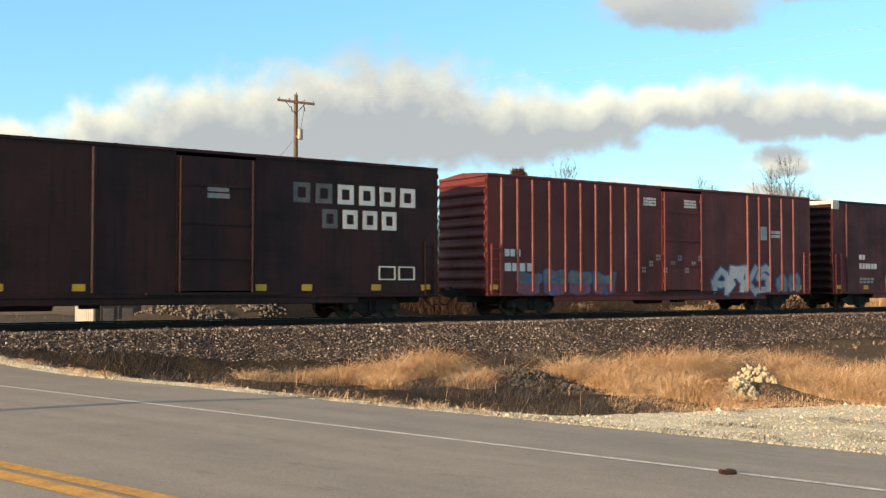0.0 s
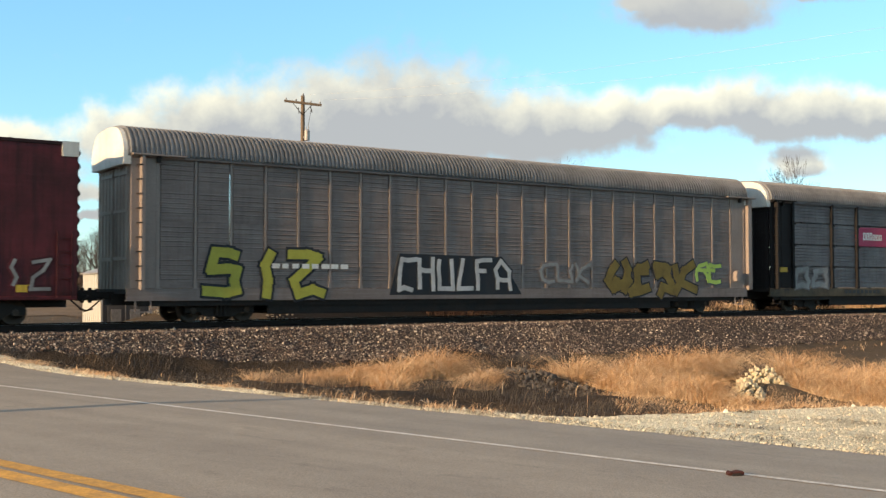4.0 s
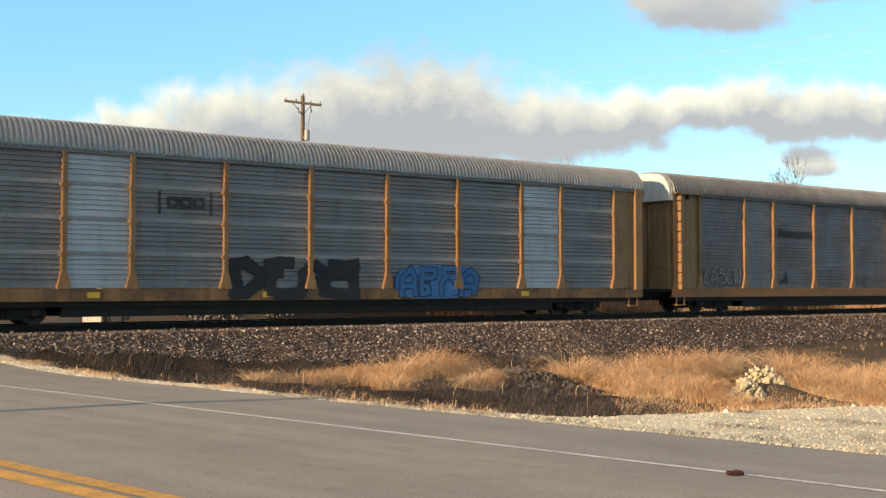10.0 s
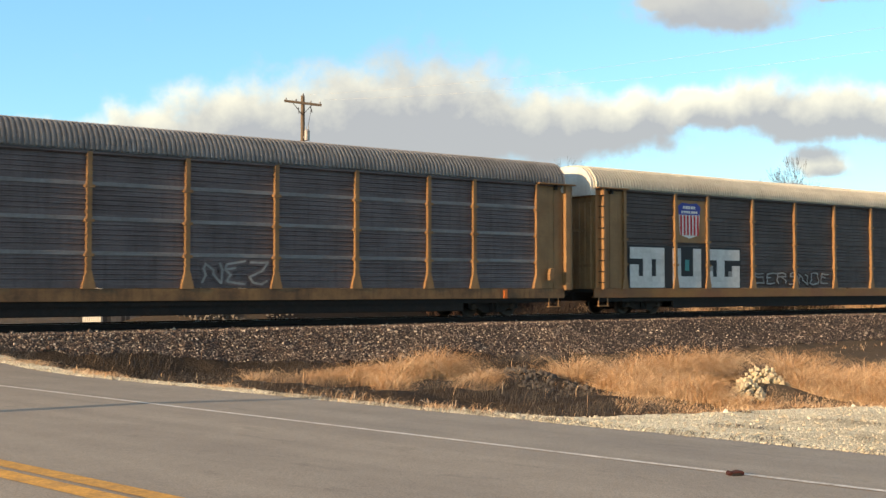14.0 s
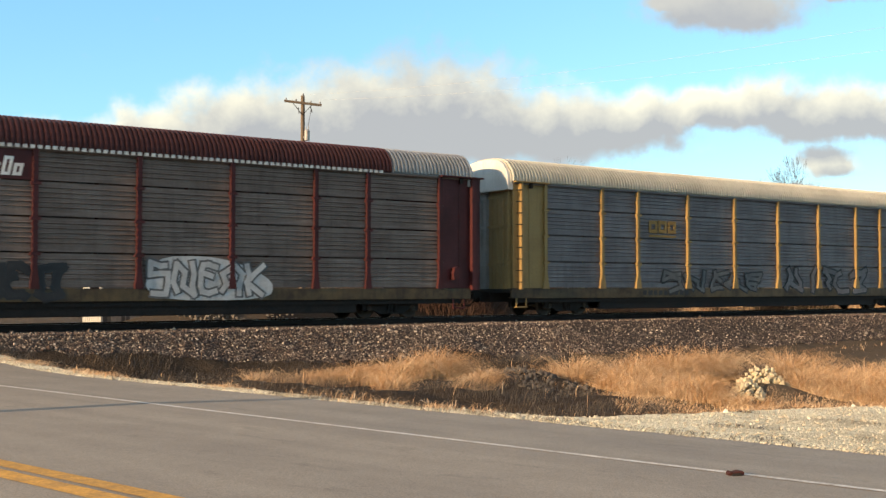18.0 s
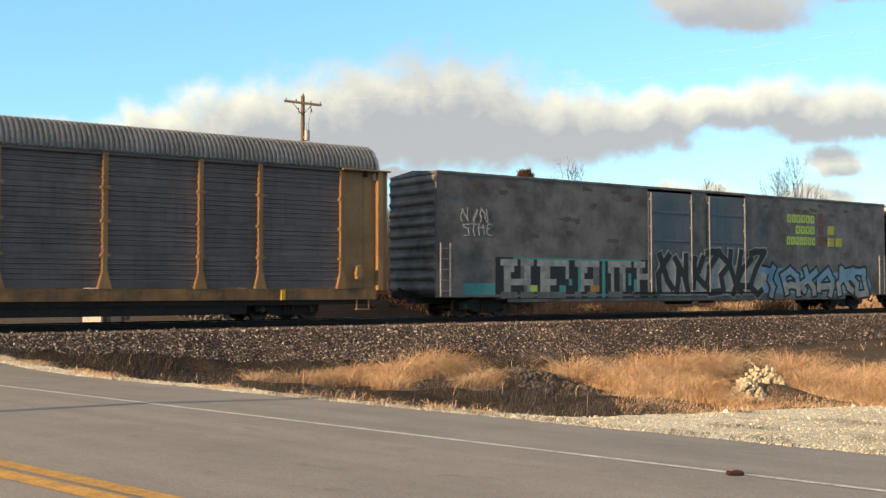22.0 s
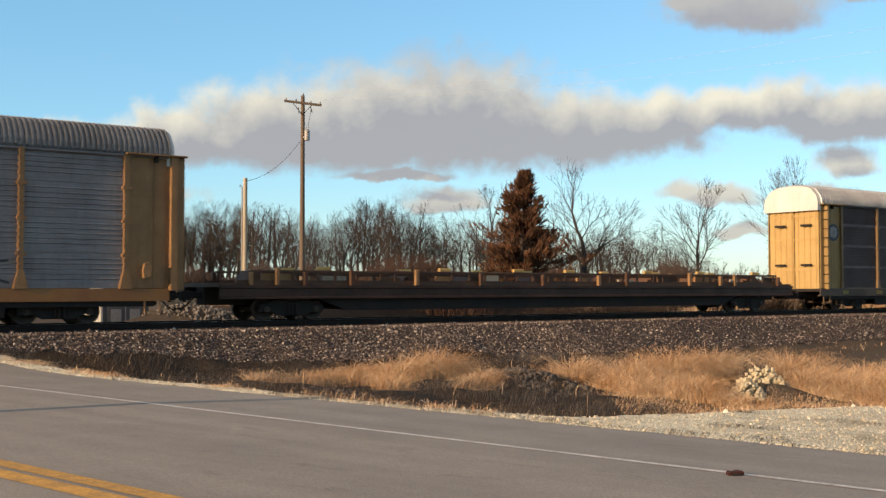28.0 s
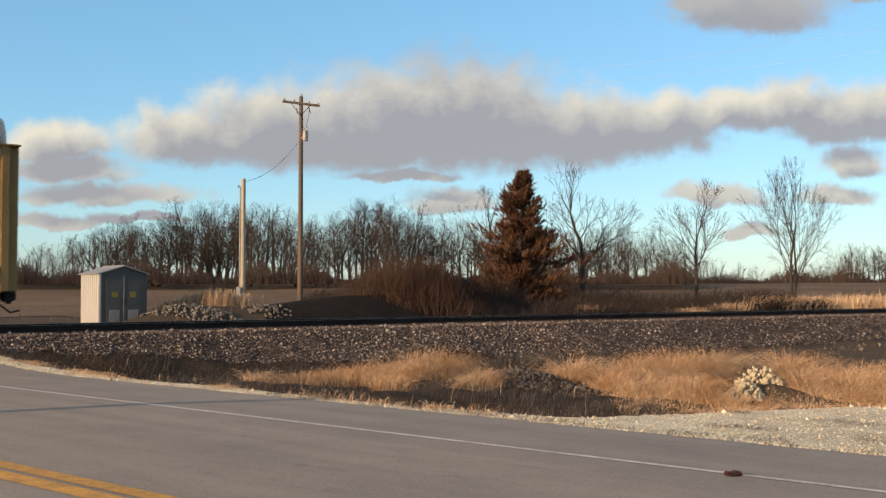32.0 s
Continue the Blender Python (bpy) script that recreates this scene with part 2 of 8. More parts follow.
BLACK_STEEL = surface("black_steel", (0.018, 0.016, 0.015), (0.045, 0.033, 0.026), 0.6, 1.5, (1, 1, 1), 20.0, 0.75, 0.2, 0.2)
WHEEL_STEEL = surface("wheel_steel", (0.05, 0.038, 0.03), (0.11, 0.08, 0.06), 0.6, 3.0, (1, 1, 1), 20.0, 0.6, 0.5, 0.1)
DARK_INSIDE = surface("dark_inside", (0.02, 0.02, 0.02), (0.04, 0.035, 0.03), 0.5, 1.0)


def paint(name, base, stain, amount=0.5, streak=0.35, rough=0.55, size=0.7, metal=0.0, scuff=0.06):
    return surface(name, base, stain, amount, size, (1, 1, 1), 22.0, rough, metal, 0.12, 0.006, streak, 0.06, scuff)


# ---- mesh helpers ----
class Shape:
    """Gathers boxes, tubes and strips, and makes one mesh of them."""

    def __init__(self):
        self.v, self.f, self.smooth = [], [], []

    def add(self, verts, faces, smooth=False):
        o = len(self.v)
        self.v += [tuple(p) for p in verts]
        self.f += [tuple(i + o for i in f) for f in faces]
        self.smooth += [smooth] * len(faces)
        return self

    def box(self, x0, x1, y0, y1, z0, z1, m=None, b=0.0):
        """A box, with its long edges cut off by b where given."""
        x0, x1, y0, y1, z0, z1 = min(x0, x1), max(x0, x1), min(y0, y1), max(y0, y1), min(z0, z1), max(z0, z1)
        if b:
            pr = [(y0 + b, z0), (y1 - b, z0), (y1, z0 + b), (y1, z1 - b), (y1 - b, z1), (y0 + b, z1), (y0, z1 - b), (y0, z0 + b)]
            vs = [Vector((x, y, z)) for x in (x0, x1) for y, z in pr]
            fs = [(i, (i + 1) % 8, (i + 1) % 8 + 8, i + 8) for i in range(8)] + [tuple(range(7, -1, -1)), tuple(range(8, 16))]
        else:
            vs = [Vector((x, y, z)) for x in (x0, x1) for y in (y0, y1) for z in (z0, z1)]
            fs = [(0, 1, 3, 2), (4, 6, 7, 5), (0, 4, 5, 1), (2, 3, 7, 6), (0, 2, 6, 4), (1, 5, 7, 3)]
        if m is not None:
            vs = [m @ v for v in vs]
        return self.add(vs, fs)

    def tube(self, a, b, r0, r1=None, n=6, caps=True):
        a, b = Vector(a), Vector(b)
        r1 = r0 if r1 is None else r1
        d = (b - a).normalized()
        s = d.orthogonal().normalized()
        c = d.cross(s)
        ring = [s * math.cos(2 * math.pi * k / n) + c * math.sin(2 * math.pi * k / n) for k in range(n)]
        vs = [a + r0 * q for q in ring] + [b + r1 * q for q in ring]
        fs = [(k, (k + 1) % n, (k + 1) % n + n, k + n) for k in range(n)]
        self.add(vs, fs, n > 4)
        if caps:
            self.add(vs, [tuple(range(n - 1, -1, -1)), tuple(range(n, 2 * n))])
        return self

    def chain(self, pts, r, n=5):
        """One bent tube through the points."""
        pts = [Vector(p) for p in pts]
        vs = []
        for i, p in enumerate(pts):
            d = (pts[min(i + 1, len(pts) - 1)] - pts[max(i - 1, 0)]).normalized()
            s = (Vector((0, 0, 1)).cross(d) if abs(d.z) < 0.9 else Vector((1, 0, 0)).cross(d)).normalized()
            c = d.cross(s)
            vs += [p + r * (s * math.cos(2 * math.pi * k / n) + c * math.sin(2 * math.pi * k / n)) for k in range(n)]
        m = len(pts)
        fs = [(i * n + k, i * n + (k + 1) % n, (i + 1) * n + (k + 1) % n, (i + 1) * n + k) for i in range(m - 1) for k in range(n)]
        return self.add(vs, fs + [tuple(range(n - 1, -1, -1)), tuple(range((m - 1) * n, m * n))], True)

    def slab(self, outline, y0, y1):
        """A flat plate with an outline in x and z, between two depths y0 (front) and y1."""
        n = len(outline)
        vs = [(x, y0, z) for x, z in outline] + [(x, y1, z) for x, z in outline]
        fs = [tuple(range(n)), tuple(range(2 * n - 1, n - 1, -1))] + [(i, i + n, (i + 1) % n + n, (i + 1) % n) for i in range(n)]
        return self.add(vs, fs)

    def extrude(self, profile, x0, x1, close=True):
        """A profile in y and z drawn along x."""
        n = len(profile)
        vs = [(x, y, z) for x in (x0, x1) for y, z in profile]
        last = n if close else n - 1
        fs = [(i, (i + 1) % n, (i + 1) % n + n, i + n) for i in range(last)]
        if close:
            fs += [tuple(range(n - 1, -1, -1)), tuple(range(n, 2 * n))]
        return self.add(vs, fs)

    def mesh(self, name, material):
        me = bpy.data.meshes.new(name)
        me.from_pydata(self.v, [], self.f)
        me.materials.append(material)
        if any(self.smooth):
            me.polygons.foreach_set("use_smooth", self.smooth)
        me.update()
        return me


def part(name, shape, material, parent, label="", at=None):
    """Links a shape (or a finished mesh) as one object under its thing."""
    me = shape if isinstance(shape, bpy.types.Mesh) else shape.mesh(name, material)
    ob = new(name, me)
    ob.parent = parent
    if at is not None:
        ob.matrix_basis = at if isinstance(at, Matrix) else Matrix.Translation(at)
    if label:
        tagged(ob, label)
    return ob


def thing(name, label, category, group="", at=None, kind=""):
    ob = new(name)
    ob.empty_display_size = 0.2
    tagged(ob, label, category, group, kind)
    if at is not None:
        ob.matrix_basis = at
    return ob


def solid(name, shape, material, label, category, group="", kind="", at=None):
    me = shape if isinstance(shape, bpy.types.Mesh) else shape.mesh(name, material)
    ob = new(name, me)
    tagged(ob, label, category, group, kind)
    if at is not None:
        ob.matrix_basis = at
    return ob


def sheet(name, pos, quads, material, smooth=False):
    """A mesh from numpy rows of places and faces."""
    me = bpy.data.meshes.new(name)
    me.from_pydata(pos.tolist(), [], quads.tolist())
    me.materials.append(material)
    if smooth:
        me.polygons.foreach_set("use_smooth", [True] * len(me.polygons))
    me.update()
    return me


def grid_faces(nx, ny):
    i = np.arange(nx - 1)[:, None] * ny + np.arange(ny - 1)[None, :]
    return np.stack([i, i + ny, i + ny + 1, i + 1], -1).reshape(-1, 4)


# ---- the lie of the land ----
ROAD_D = Vector((0.7616, -0.648, 0))     # along the road, towards the right
ROAD_N = Vector((0.648, 0.7616, 0))      # across it, away from the camera
LINE_R = 8.46                            # distance of the white edge line
FRAME_T = Matrix.Translation((0, 0, 0)) @ Matrix.Rotation(radians(TURN), 4, "Z")


def smooth01(v):
    v = np.clip(v, 0, 1)
    return v * v * (3 - 2 * v)


def wob(x, y, s, seed=0.0):
    """Cheap smooth unevenness from a few waves."""
    return (np.sin(x / s + 1.7 * np.sin(y / s * 0.8 + seed) + seed) + np.sin(y / s * 1.3 + 1.3 * np.sin(x / s * 0.7 - seed) + 2 * seed)
            + 0.6 * np.sin((x + y) / s * 2.1 + seed * 3)) / 2.6


def road_height(x, y):
    q = N.x * x + N.y * y
    r = ROAD_N.x * x + ROAD_N.y * y - LINE_R
    lift = 0.46 * smooth01((q - 20) / 10) * (1 - smooth01((q - 36) / 14))
    crown = np.where(r < -4.0, 0.06 + 0.015 * (r + 4.0), np.where(r < 0, -0.015 * r, -0.04 * r))
    return crown + lift


def gravel_width(e):
    return 3.0 + 0.3 * smooth01((e + 10.5) / 1.5) + 6.5 * smooth01((e + 8.0) / 1.9)


def land(x, y):
    q = N.x * x + N.y * y
    r = ROAD_N.x * x + ROAD_N.y * y - LINE_R
    e = ROAD_D.x * x + ROAD_D.y * y
    d = np.abs(q - TRACK_Q)
    w = gravel_width(e) + 0.25 * wob(x, y, 1.1)
    lift = 0.46 * smooth01((q - 20) / 10) * (1 - smooth01((q - 36) / 14))
    shoulder = -0.1 - 0.045 * (np.minimum(r, w) - 2.4) + lift
    bank = shoulder - np.maximum(r - w, 0) * (0.34 - 0.17 * smooth01((e + 11.5) / 3.0))
    left_side = -0.15 - np.maximum(-r - 9.8, 0) * 0.1
    road = np.where(r < 2.4, np.where(r < -9.6, left_side, road_height(x, y) - 0.06), bank)
    bed = np.where(d < 2.5, 0.27, 0.27 - (d - 2.5) * np.where(q < TRACK_Q, 0.40, 0.3))
    bed = bed + smooth01((d - 2.7) / 0.9) * (0.1 * wob(x, y, 1.3, 3.0) + 0.09 * wob(x, y, 0.6, 1.0)) * (q < TRACK_Q)
    floor_near = -0.84 + 0.17 * wob(x, y, 2.3, 0.6) + 0.12 * wob(x, y, 0.7, 2.0) + 0.04 * wob(x, y, 0.33, 4.0)
    floor_near = floor_near + 0.42 * np.exp(-((x - 6.75) / 1.2) ** 2 - ((y - 23.2) / 0.9) ** 2) + 0.3 * np.exp(-((x - 1.9) / 0.9) ** 2 - ((y - 25.2) / 0.8) ** 2)
    field = -0.25 + 2.4 * smooth01((y - 52) / 90) + 0.16 * wob(x, y, 7.0, 1.0)
    berm = 1.5 * np.exp(-(((x + 1.6) / 6.3) ** 4) - ((q - 43.5) / 2.0) ** 2) + 1.0 * np.exp(-(((x + 10.5) / 3.0) ** 2) - ((q - 43.5) / 2.4) ** 2)
    floor_ = np.where(q < TRACK_Q, floor_near, field + berm)
    s = np.maximum(np.maximum(bed, floor_), np.where(q < TRACK_Q + 6, road, -9))
    return s


def axis(marks):
    out = []
    for a, b, st in marks:
        out.append(np.arange(a, b, st))
    return np.concatenate(out + [np.array([marks[-1][1]])])


gx = axis([(-4000, -600, 400), (-600, -120, 40), (-120, -34, 6), (-34, -16, 0.6), (-16, 14, 0.24), (14, 36, 0.5), (36, 120, 6), (120, 600, 40), (600, 4000, 400)])
gy = axis([(-4000, -400, 400), (-400, -40, 30), (-40, 6, 3), (6, 14, 0.3), (14, 42, 0.24), (42, 66, 0.6), (66, 160, 6), (160, 600, 40), (600, 4000, 400)])
PX, PY = np.meshgrid(gx, gy, indexing="ij")
PZ = land(PX, PY)
ground = solid("ground", sheet("ground", np.stack([PX, PY, PZ], -1).reshape(-1, 3), grid_faces(len(gx), len(gy)), SOIL, True), SOIL,
               "brown winter soil and matted dead grass beside the track", "ground", kind="structure")


def ribbon(name, r0, r1, lift, material, label, e0=-90.0, e1=80.0, step=0.5, rows=9, category="road", kind="structure", ragged=0.0):
    es = np.arange(e0, e1, step)
    rs = np.linspace(r0, r1, rows)
    E, R = np.meshgrid(es, rs, indexing="ij")
    if ragged:
        R = R + ragged * wob(E, R * 0, 0.35) * (R > r1 - 0.01)
    X = ROAD_D.x * E + ROAD_N.x * (R + LINE_R)
    Y = ROAD_D.y * E + ROAD_N.y * (R + LINE_R)
    Z = road_height(X, Y) + lift
    top = np.stack([X, Y, Z], -1)
    return solid(name, sheet(name, top.reshape(-1, 3), grid_faces(len(es), rows), material, True), material, label, category, kind=kind)


ribbon("road", -9.6, 2.45, 0.0, ASPHALT, "worn grey asphalt country road with a paved shoulder", rows=25, ragged=0.07)
ribbon("trim_edge_line", -0.045, 0.045, 0.005, ROAD_WHITE, "worn white edge line on the asphalt", rows=2, category="road marking")
ribbon("trim_centre_line", -3.98, -3.80, 0.005, ROAD_YELLOW, "faded yellow centre line on the asphalt", rows=2, category="road marking")
ribbon("trim_centre_line", -4.24, -4.05, 0.005, ROAD_YELLOW, "faded yellow centre line on the asphalt", rows=2, category="road marking")


def band(name, x0, x1, keep, material, label, step=0.25, lift=0.02):
    """A sheet over a strip of the land, in the track's frame (s along, q across)."""
    ss, qs = np.arange(x0[0], x0[1], step), np.arange(x1[0], x1[1], step)
    A, Q = np.meshgrid(ss, qs, indexing="ij")
    X, Y = U.x * A + N.x * Q, U.y * A + N.y * Q
    Z = land(X, Y) + lift
    pos = np.stack([X, Y, Z], -1).reshape(-1, 3)
    fs = grid_faces(len(ss), len(qs))
    c = pos[fs].mean(1)
    return solid(name, sheet(name, pos, fs[keep(c[:, 0], c[:, 1])], material, True), material, label, "gravel", kind="structure")


def on_bed(x, y):
    q = N.x * x + N.y * y
    r = ROAD_N.x * x + ROAD_N.y * y - LINE_R
    toe = 3.4 + 1.5 * smooth01((U.x * x + U.y * y - 7.0) / 11.0)
    return (np.abs(q - TRACK_Q) < np.where(q < TRACK_Q, toe, 5.5) + 0.4 * wob(x, y, 1.5) + 0.2 * wob(x, y, 0.4)) & ((r > 3.1) | (q > 40))


def on_shoulder(x, y):
    r = ROAD_N.x * x + ROAD_N.y * y - LINE_R
    e = ROAD_D.x * x + ROAD_D.y * y
    return (r > 2.3) & (r < gravel_width(e) + 0.1 + 0.3 * wob(x, y, 0.9) + 0.12 * wob(x, y, 0.21, 2.0)) & (N.x * x + N.y * y < 31)


band("ballast", (-3.0, 160.0), (24.0, 40.0), on_bed, BALLAST, "dark crushed stone ballast under the track")


def shoulder_band():
    es, rs = np.arange(-45.0, 12.0, 0.12), np.arange(2.2, 11.0, 0.1)
    E, R = np.meshgrid(es, rs, indexing="ij")
    X, Y = ROAD_D.x * E + ROAD_N.x * (R + LINE_R), ROAD_D.y * E + ROAD_N.y * (R + LINE_R)
    pos = np.stack([X, Y, land(X, Y) + 0.01 + 0.008 * wob(X, Y, 0.2)], -1).reshape(-1, 3)
    fs = grid_faces(len(es), len(rs))
    c = pos[fs].mean(1)
    return solid("pavement", sheet("pavement", pos, fs[on_shoulder(c[:, 0], c[:, 1])], GRAVEL, True), GRAVEL,
                 "pale limestone gravel shoulder along the road", "gravel", kind="structure")


shoulder_band()


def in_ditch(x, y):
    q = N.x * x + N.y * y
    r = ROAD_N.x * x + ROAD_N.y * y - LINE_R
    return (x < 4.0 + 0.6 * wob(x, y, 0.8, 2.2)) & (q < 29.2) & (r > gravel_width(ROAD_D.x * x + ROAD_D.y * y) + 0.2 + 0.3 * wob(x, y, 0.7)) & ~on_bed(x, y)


# darker brown sheet over the ditch's sides, clear of ballast and gravel
band("ditch_floor", (-3.0, 75.0), (14.0, 29.4), in_ditch, VERGE, "dark brown ground sheet on the ditch's sides", lift=0.012)


band("field", (-60.0, 520.0), (47.0, 330.0), lambda x, y: y > 62 + 2 * wob(x, y, 5.0), FIELD, "tan stubble field beyond the track", step=3.0, lift=0.04)


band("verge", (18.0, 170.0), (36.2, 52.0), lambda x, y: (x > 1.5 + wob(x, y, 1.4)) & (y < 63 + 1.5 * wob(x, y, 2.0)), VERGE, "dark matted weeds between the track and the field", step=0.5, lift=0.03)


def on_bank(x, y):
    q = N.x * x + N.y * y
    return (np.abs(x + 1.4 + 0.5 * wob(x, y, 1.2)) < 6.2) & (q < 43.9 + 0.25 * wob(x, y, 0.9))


# near-black sheet that paints shade onto the bank's near face
band("bank_face", (8.0, 36.0), (38.5, 44.5), on_bank, BANK_SHADE, "bare earth of the low bank behind the track, its shade painted near black")


def scatter_stones(name, xy, size, material, label, squash=0.8, sink=0.1):
    """Loose stones as one mesh of uneven eight-sided lumps."""
    rng = np.random.default_rng(len(name) * 7 + 3)
    n = len(xy)
    base = np.array([(1, 0, 0), (-1, 0, 0), (0, 1, 0), (0, -1, 0), (0, 0, 1), (0, 0, -1)], float)
    tri = np.array([(0, 2, 4), (2, 1, 4), (1, 3, 4), (3, 0, 4), (2, 0, 5), (1, 2, 5), (3, 1, 5), (0, 3, 5)])
    r = size * rng.lognormal(0, 0.35, n)
    v = base[None] * (1 + 0.35 * rng.uniform(-1, 1, (n, 6, 3))) + 0.25 * rng.uniform(-1, 1, (n, 6, 3))
    a = rng.uniform(0, 6.28, n)
    ca, sa = np.cos(a)[:, None], np.sin(a)[:, None]
    x, y, z = v[..., 0] * ca - v[..., 1] * sa, v[..., 0] * sa + v[..., 1] * ca, v[..., 2] * squash
    pos = np.stack([x, y, z], -1) * r[:, None, None]
    pos[..., 0] += xy[:, :1]
    pos[..., 1] += xy[:, 1:2]
    pos[..., 2] += (land(xy[:, 0], xy[:, 1]) + r * (squash - sink))[:, None]
    fs = (tri[None] + np.arange(n)[:, None, None] * 6).reshape(-1, 3)
    return solid(name, sheet(name, pos.reshape(-1, 3), fs, material), material, label, "stones", kind="stuff")


def strewn(n, s0, s1, q0, q1, keep, seed):
    rng = np.random.default_rng(seed)
    s, q = rng.uniform(s0, s1, n), rng.uniform(q0, q1, n)
    xy = np.stack([U.x * s + N.x * q, U.y * s + N.y * q], -1)
    return xy[keep(xy[:, 0], xy[:, 1])]


near_bed = np.concatenate([strewn(72000, 4, 26, 26.0, 31.2, on_bed, 1), strewn(60000, 26, 70, 26.0, 31.2, on_bed, 2)])
scatter_stones("ballast_stones", near_bed, 0.0215, STONES, "loose crushed ballast stones, grey and rust brown")
scatter_stones("gravel_stones", strewn(105000, -6, 26, 6, 27, on_shoulder, 3), 0.011, PEBBLES, "pale limestone chips strewn along the road's edge")


def on_slope(x, y):
    r = ROAD_N.x * x + ROAD_N.y * y - LINE_R
    w = gravel_width(ROAD_D.x * x + ROAD_D.y * y)
    return (r > w + 0.1) & (r < w + 5.5) & (wob(x, y, 0.8, 7.0) + 0.4 * wob(x, y, 0.3, 1.0) > -0.1)


def on_edge(x, y):
    r = ROAD_N.x * x + ROAD_N.y * y - LINE_R
    return (r > 2.3) & (r < 3.0 + 0.5 * wob(x, y, 0.6, 4.0)) & (N.x * x + N.y * y < 30)


scatter_stones("ditch_clods", strewn(30000, 0, 40, 12, 27, on_slope, 11), 0.02, DEBRIS, "grey clods and broken stone on the ditch's slope", sink=0.3)
def on_pad(x, y):
    return on_shoulder(x, y) & (ROAD_D.x * x + ROAD_D.y * y > -11)


scatter_stones("gravel_lumps", strewn(5200, -4, 26, 10, 27, on_pad, 14), 0.022, PEBBLES, "larger limestone lumps and clods on the gravel", sink=0.35)
scatter_stones("edge_chips", strewn(60000, -4, 26, 6, 30, on_edge, 12), 0.011, PEBBLES, "pale stone chips along the asphalt's edge")


# ---- track ----
def track():
    t = thing("track", "single railway track of rusty rails on dark wooden ties", "railway track", at=FRAME_T @ Matrix.Translation((0, TRACK_Q, RAIL_Z)), kind="structure")
    prof = [(-0.07, -0.178), (0.07, -0.178), (0.07, -0.165), (0.012, -0.145), (0.012, -0.045), (0.036, -0.035), (0.036, -0.008), (0.028, 0.0),
            (-0.028, 0.0), (-0.036, -0.008), (-0.036, -0.035), (-0.012, -0.045), (-0.012, -0.145), (-0.07, -0.165)]
    for y in (-0.7535, 0.7535):
        part("rail", Shape().extrude([(y + a, b) for a, b in prof], -60, 260), RAIL_RUST, t, "rust-brown steel rail")
        part("railhead", Shape().box(-60, 260, y - 0.024, y + 0.024, 0.0005, 0.0025), RAIL_TOP, t, "polished running surface of the rail")
    tie = Shape().box(-0.115, 0.115, -1.3, 1.3, -0.36, -0.18, b=0.012).mesh("tie", TIE_WOOD)
    plate = Shape().box(-0.1, 0.1, -0.9, -0.6, -0.18, -0.168).box(-0.1, 0.1, 0.6, 0.9, -0.18, -0.168).mesh("tie_plates", RAIL_RUST)
    rng = random.Random(4)
    for k in range(140):
        x = -2 + 0.5 * k
        part("tie", tie, None, t, at=pose(x + rng.uniform(-0.03, 0.03), rng.uniform(-0.05, 0.05), rng.uniform(-0.01, 0.0), 0, 0, rng.uniform(-1, 1)))
        if k < 90:
            part("tie_plate", plate, None, t, at=(x, 0, 0))
    rest = Shape()
    for k in range(360):
        x = 68.0 + 0.5 * k
        rest.box(x - 0.115, x + 0.115, -1.3, 1.3, -0.36, -0.18)
    tagged(part("far_ties", rest, TIE_WOOD, t), kind="stuff")


track()


# ---- the train ----
CARS = []                          # (thing, place of its middle along the track when the clip is half over)
ROLLING = []                       # (wheelset, place of its car)
BOX_WHITE = paint("lettering_white", (0.72, 0.7, 0.66), (0.4, 0.36, 0.33), 0.5, 0.3)
TAB_YELLOW = paint("tab_yellow", (0.55, 0.36, 0.04), (0.25, 0.16, 0.05), 0.5, 0.3)
INK = paint("ink_black", (0.02, 0.02, 0.022), (0.06, 0.06, 0.06), 0.5, 0.2)
INK_WHITE = paint("spray_white", (0.5, 0.49, 0.48), (0.27, 0.26, 0.25), 0.6, 0.4, 0.7, 1.5)
INK_GREY = paint("spray_grey", (0.27, 0.265, 0.255), (0.13, 0.125, 0.12), 0.6, 0.4, 0.7, 1.5)
INK_PINK = paint("spray_pink", (0.58, 0.1, 0.2), (0.4, 0.06, 0.14), 0.5, 0.2, 0.6, 1.5)
INK_BLUE = paint("spray_blue", (0.22, 0.45, 0.62), (0.12, 0.3, 0.5), 0.5, 0.2, 0.6, 1.5)
INK_DEEP = paint("spray_deep_blue", (0.05, 0.15, 0.33), (0.03, 0.08, 0.2), 0.5, 0.2, 0.6, 1.5)
INK_TEAL = paint("spray_teal", (0.065, 0.24, 0.23), (0.04, 0.14, 0.15), 0.5, 0.2, 0.6, 1.5)
INK_GREEN = paint("spray_green", (0.03, 0.2, 0.08), (0.02, 0.12, 0.06), 0.5, 0.2, 0.6, 1.5)
INK_LIME = paint("spray_lime", (0.36, 0.5, 0.1), (0.22, 0.33, 0.06), 0.5, 0.2, 0.6, 1.5)
INK_GOLD = paint("spray_gold", (0.2, 0.14, 0.03), (0.1, 0.07, 0.025), 0.6, 0.3, 0.6, 1.5)
INK_YELLOW = paint("spray_yellow", (0.38, 0.36, 0.055), (0.24, 0.22, 0.045), 0.5, 0.2, 0.6, 1.5)
INK_PALE = paint("spray_pale_mint", (0.25, 0.31, 0.28), (0.14, 0.17, 0.16), 0.7, 0.4, 0.7, 1.5)
INK_SKY = paint("spray_sky", (0.16, 0.27, 0.36), (0.08, 0.15, 0.24), 0.5, 0.2, 0.6, 1.5)
INK_NIGHT = paint("spray_night", (0.017, 0.018, 0.021), (0.035, 0.036, 0.04), 0.5, 0.2, 0.6, 1.5)
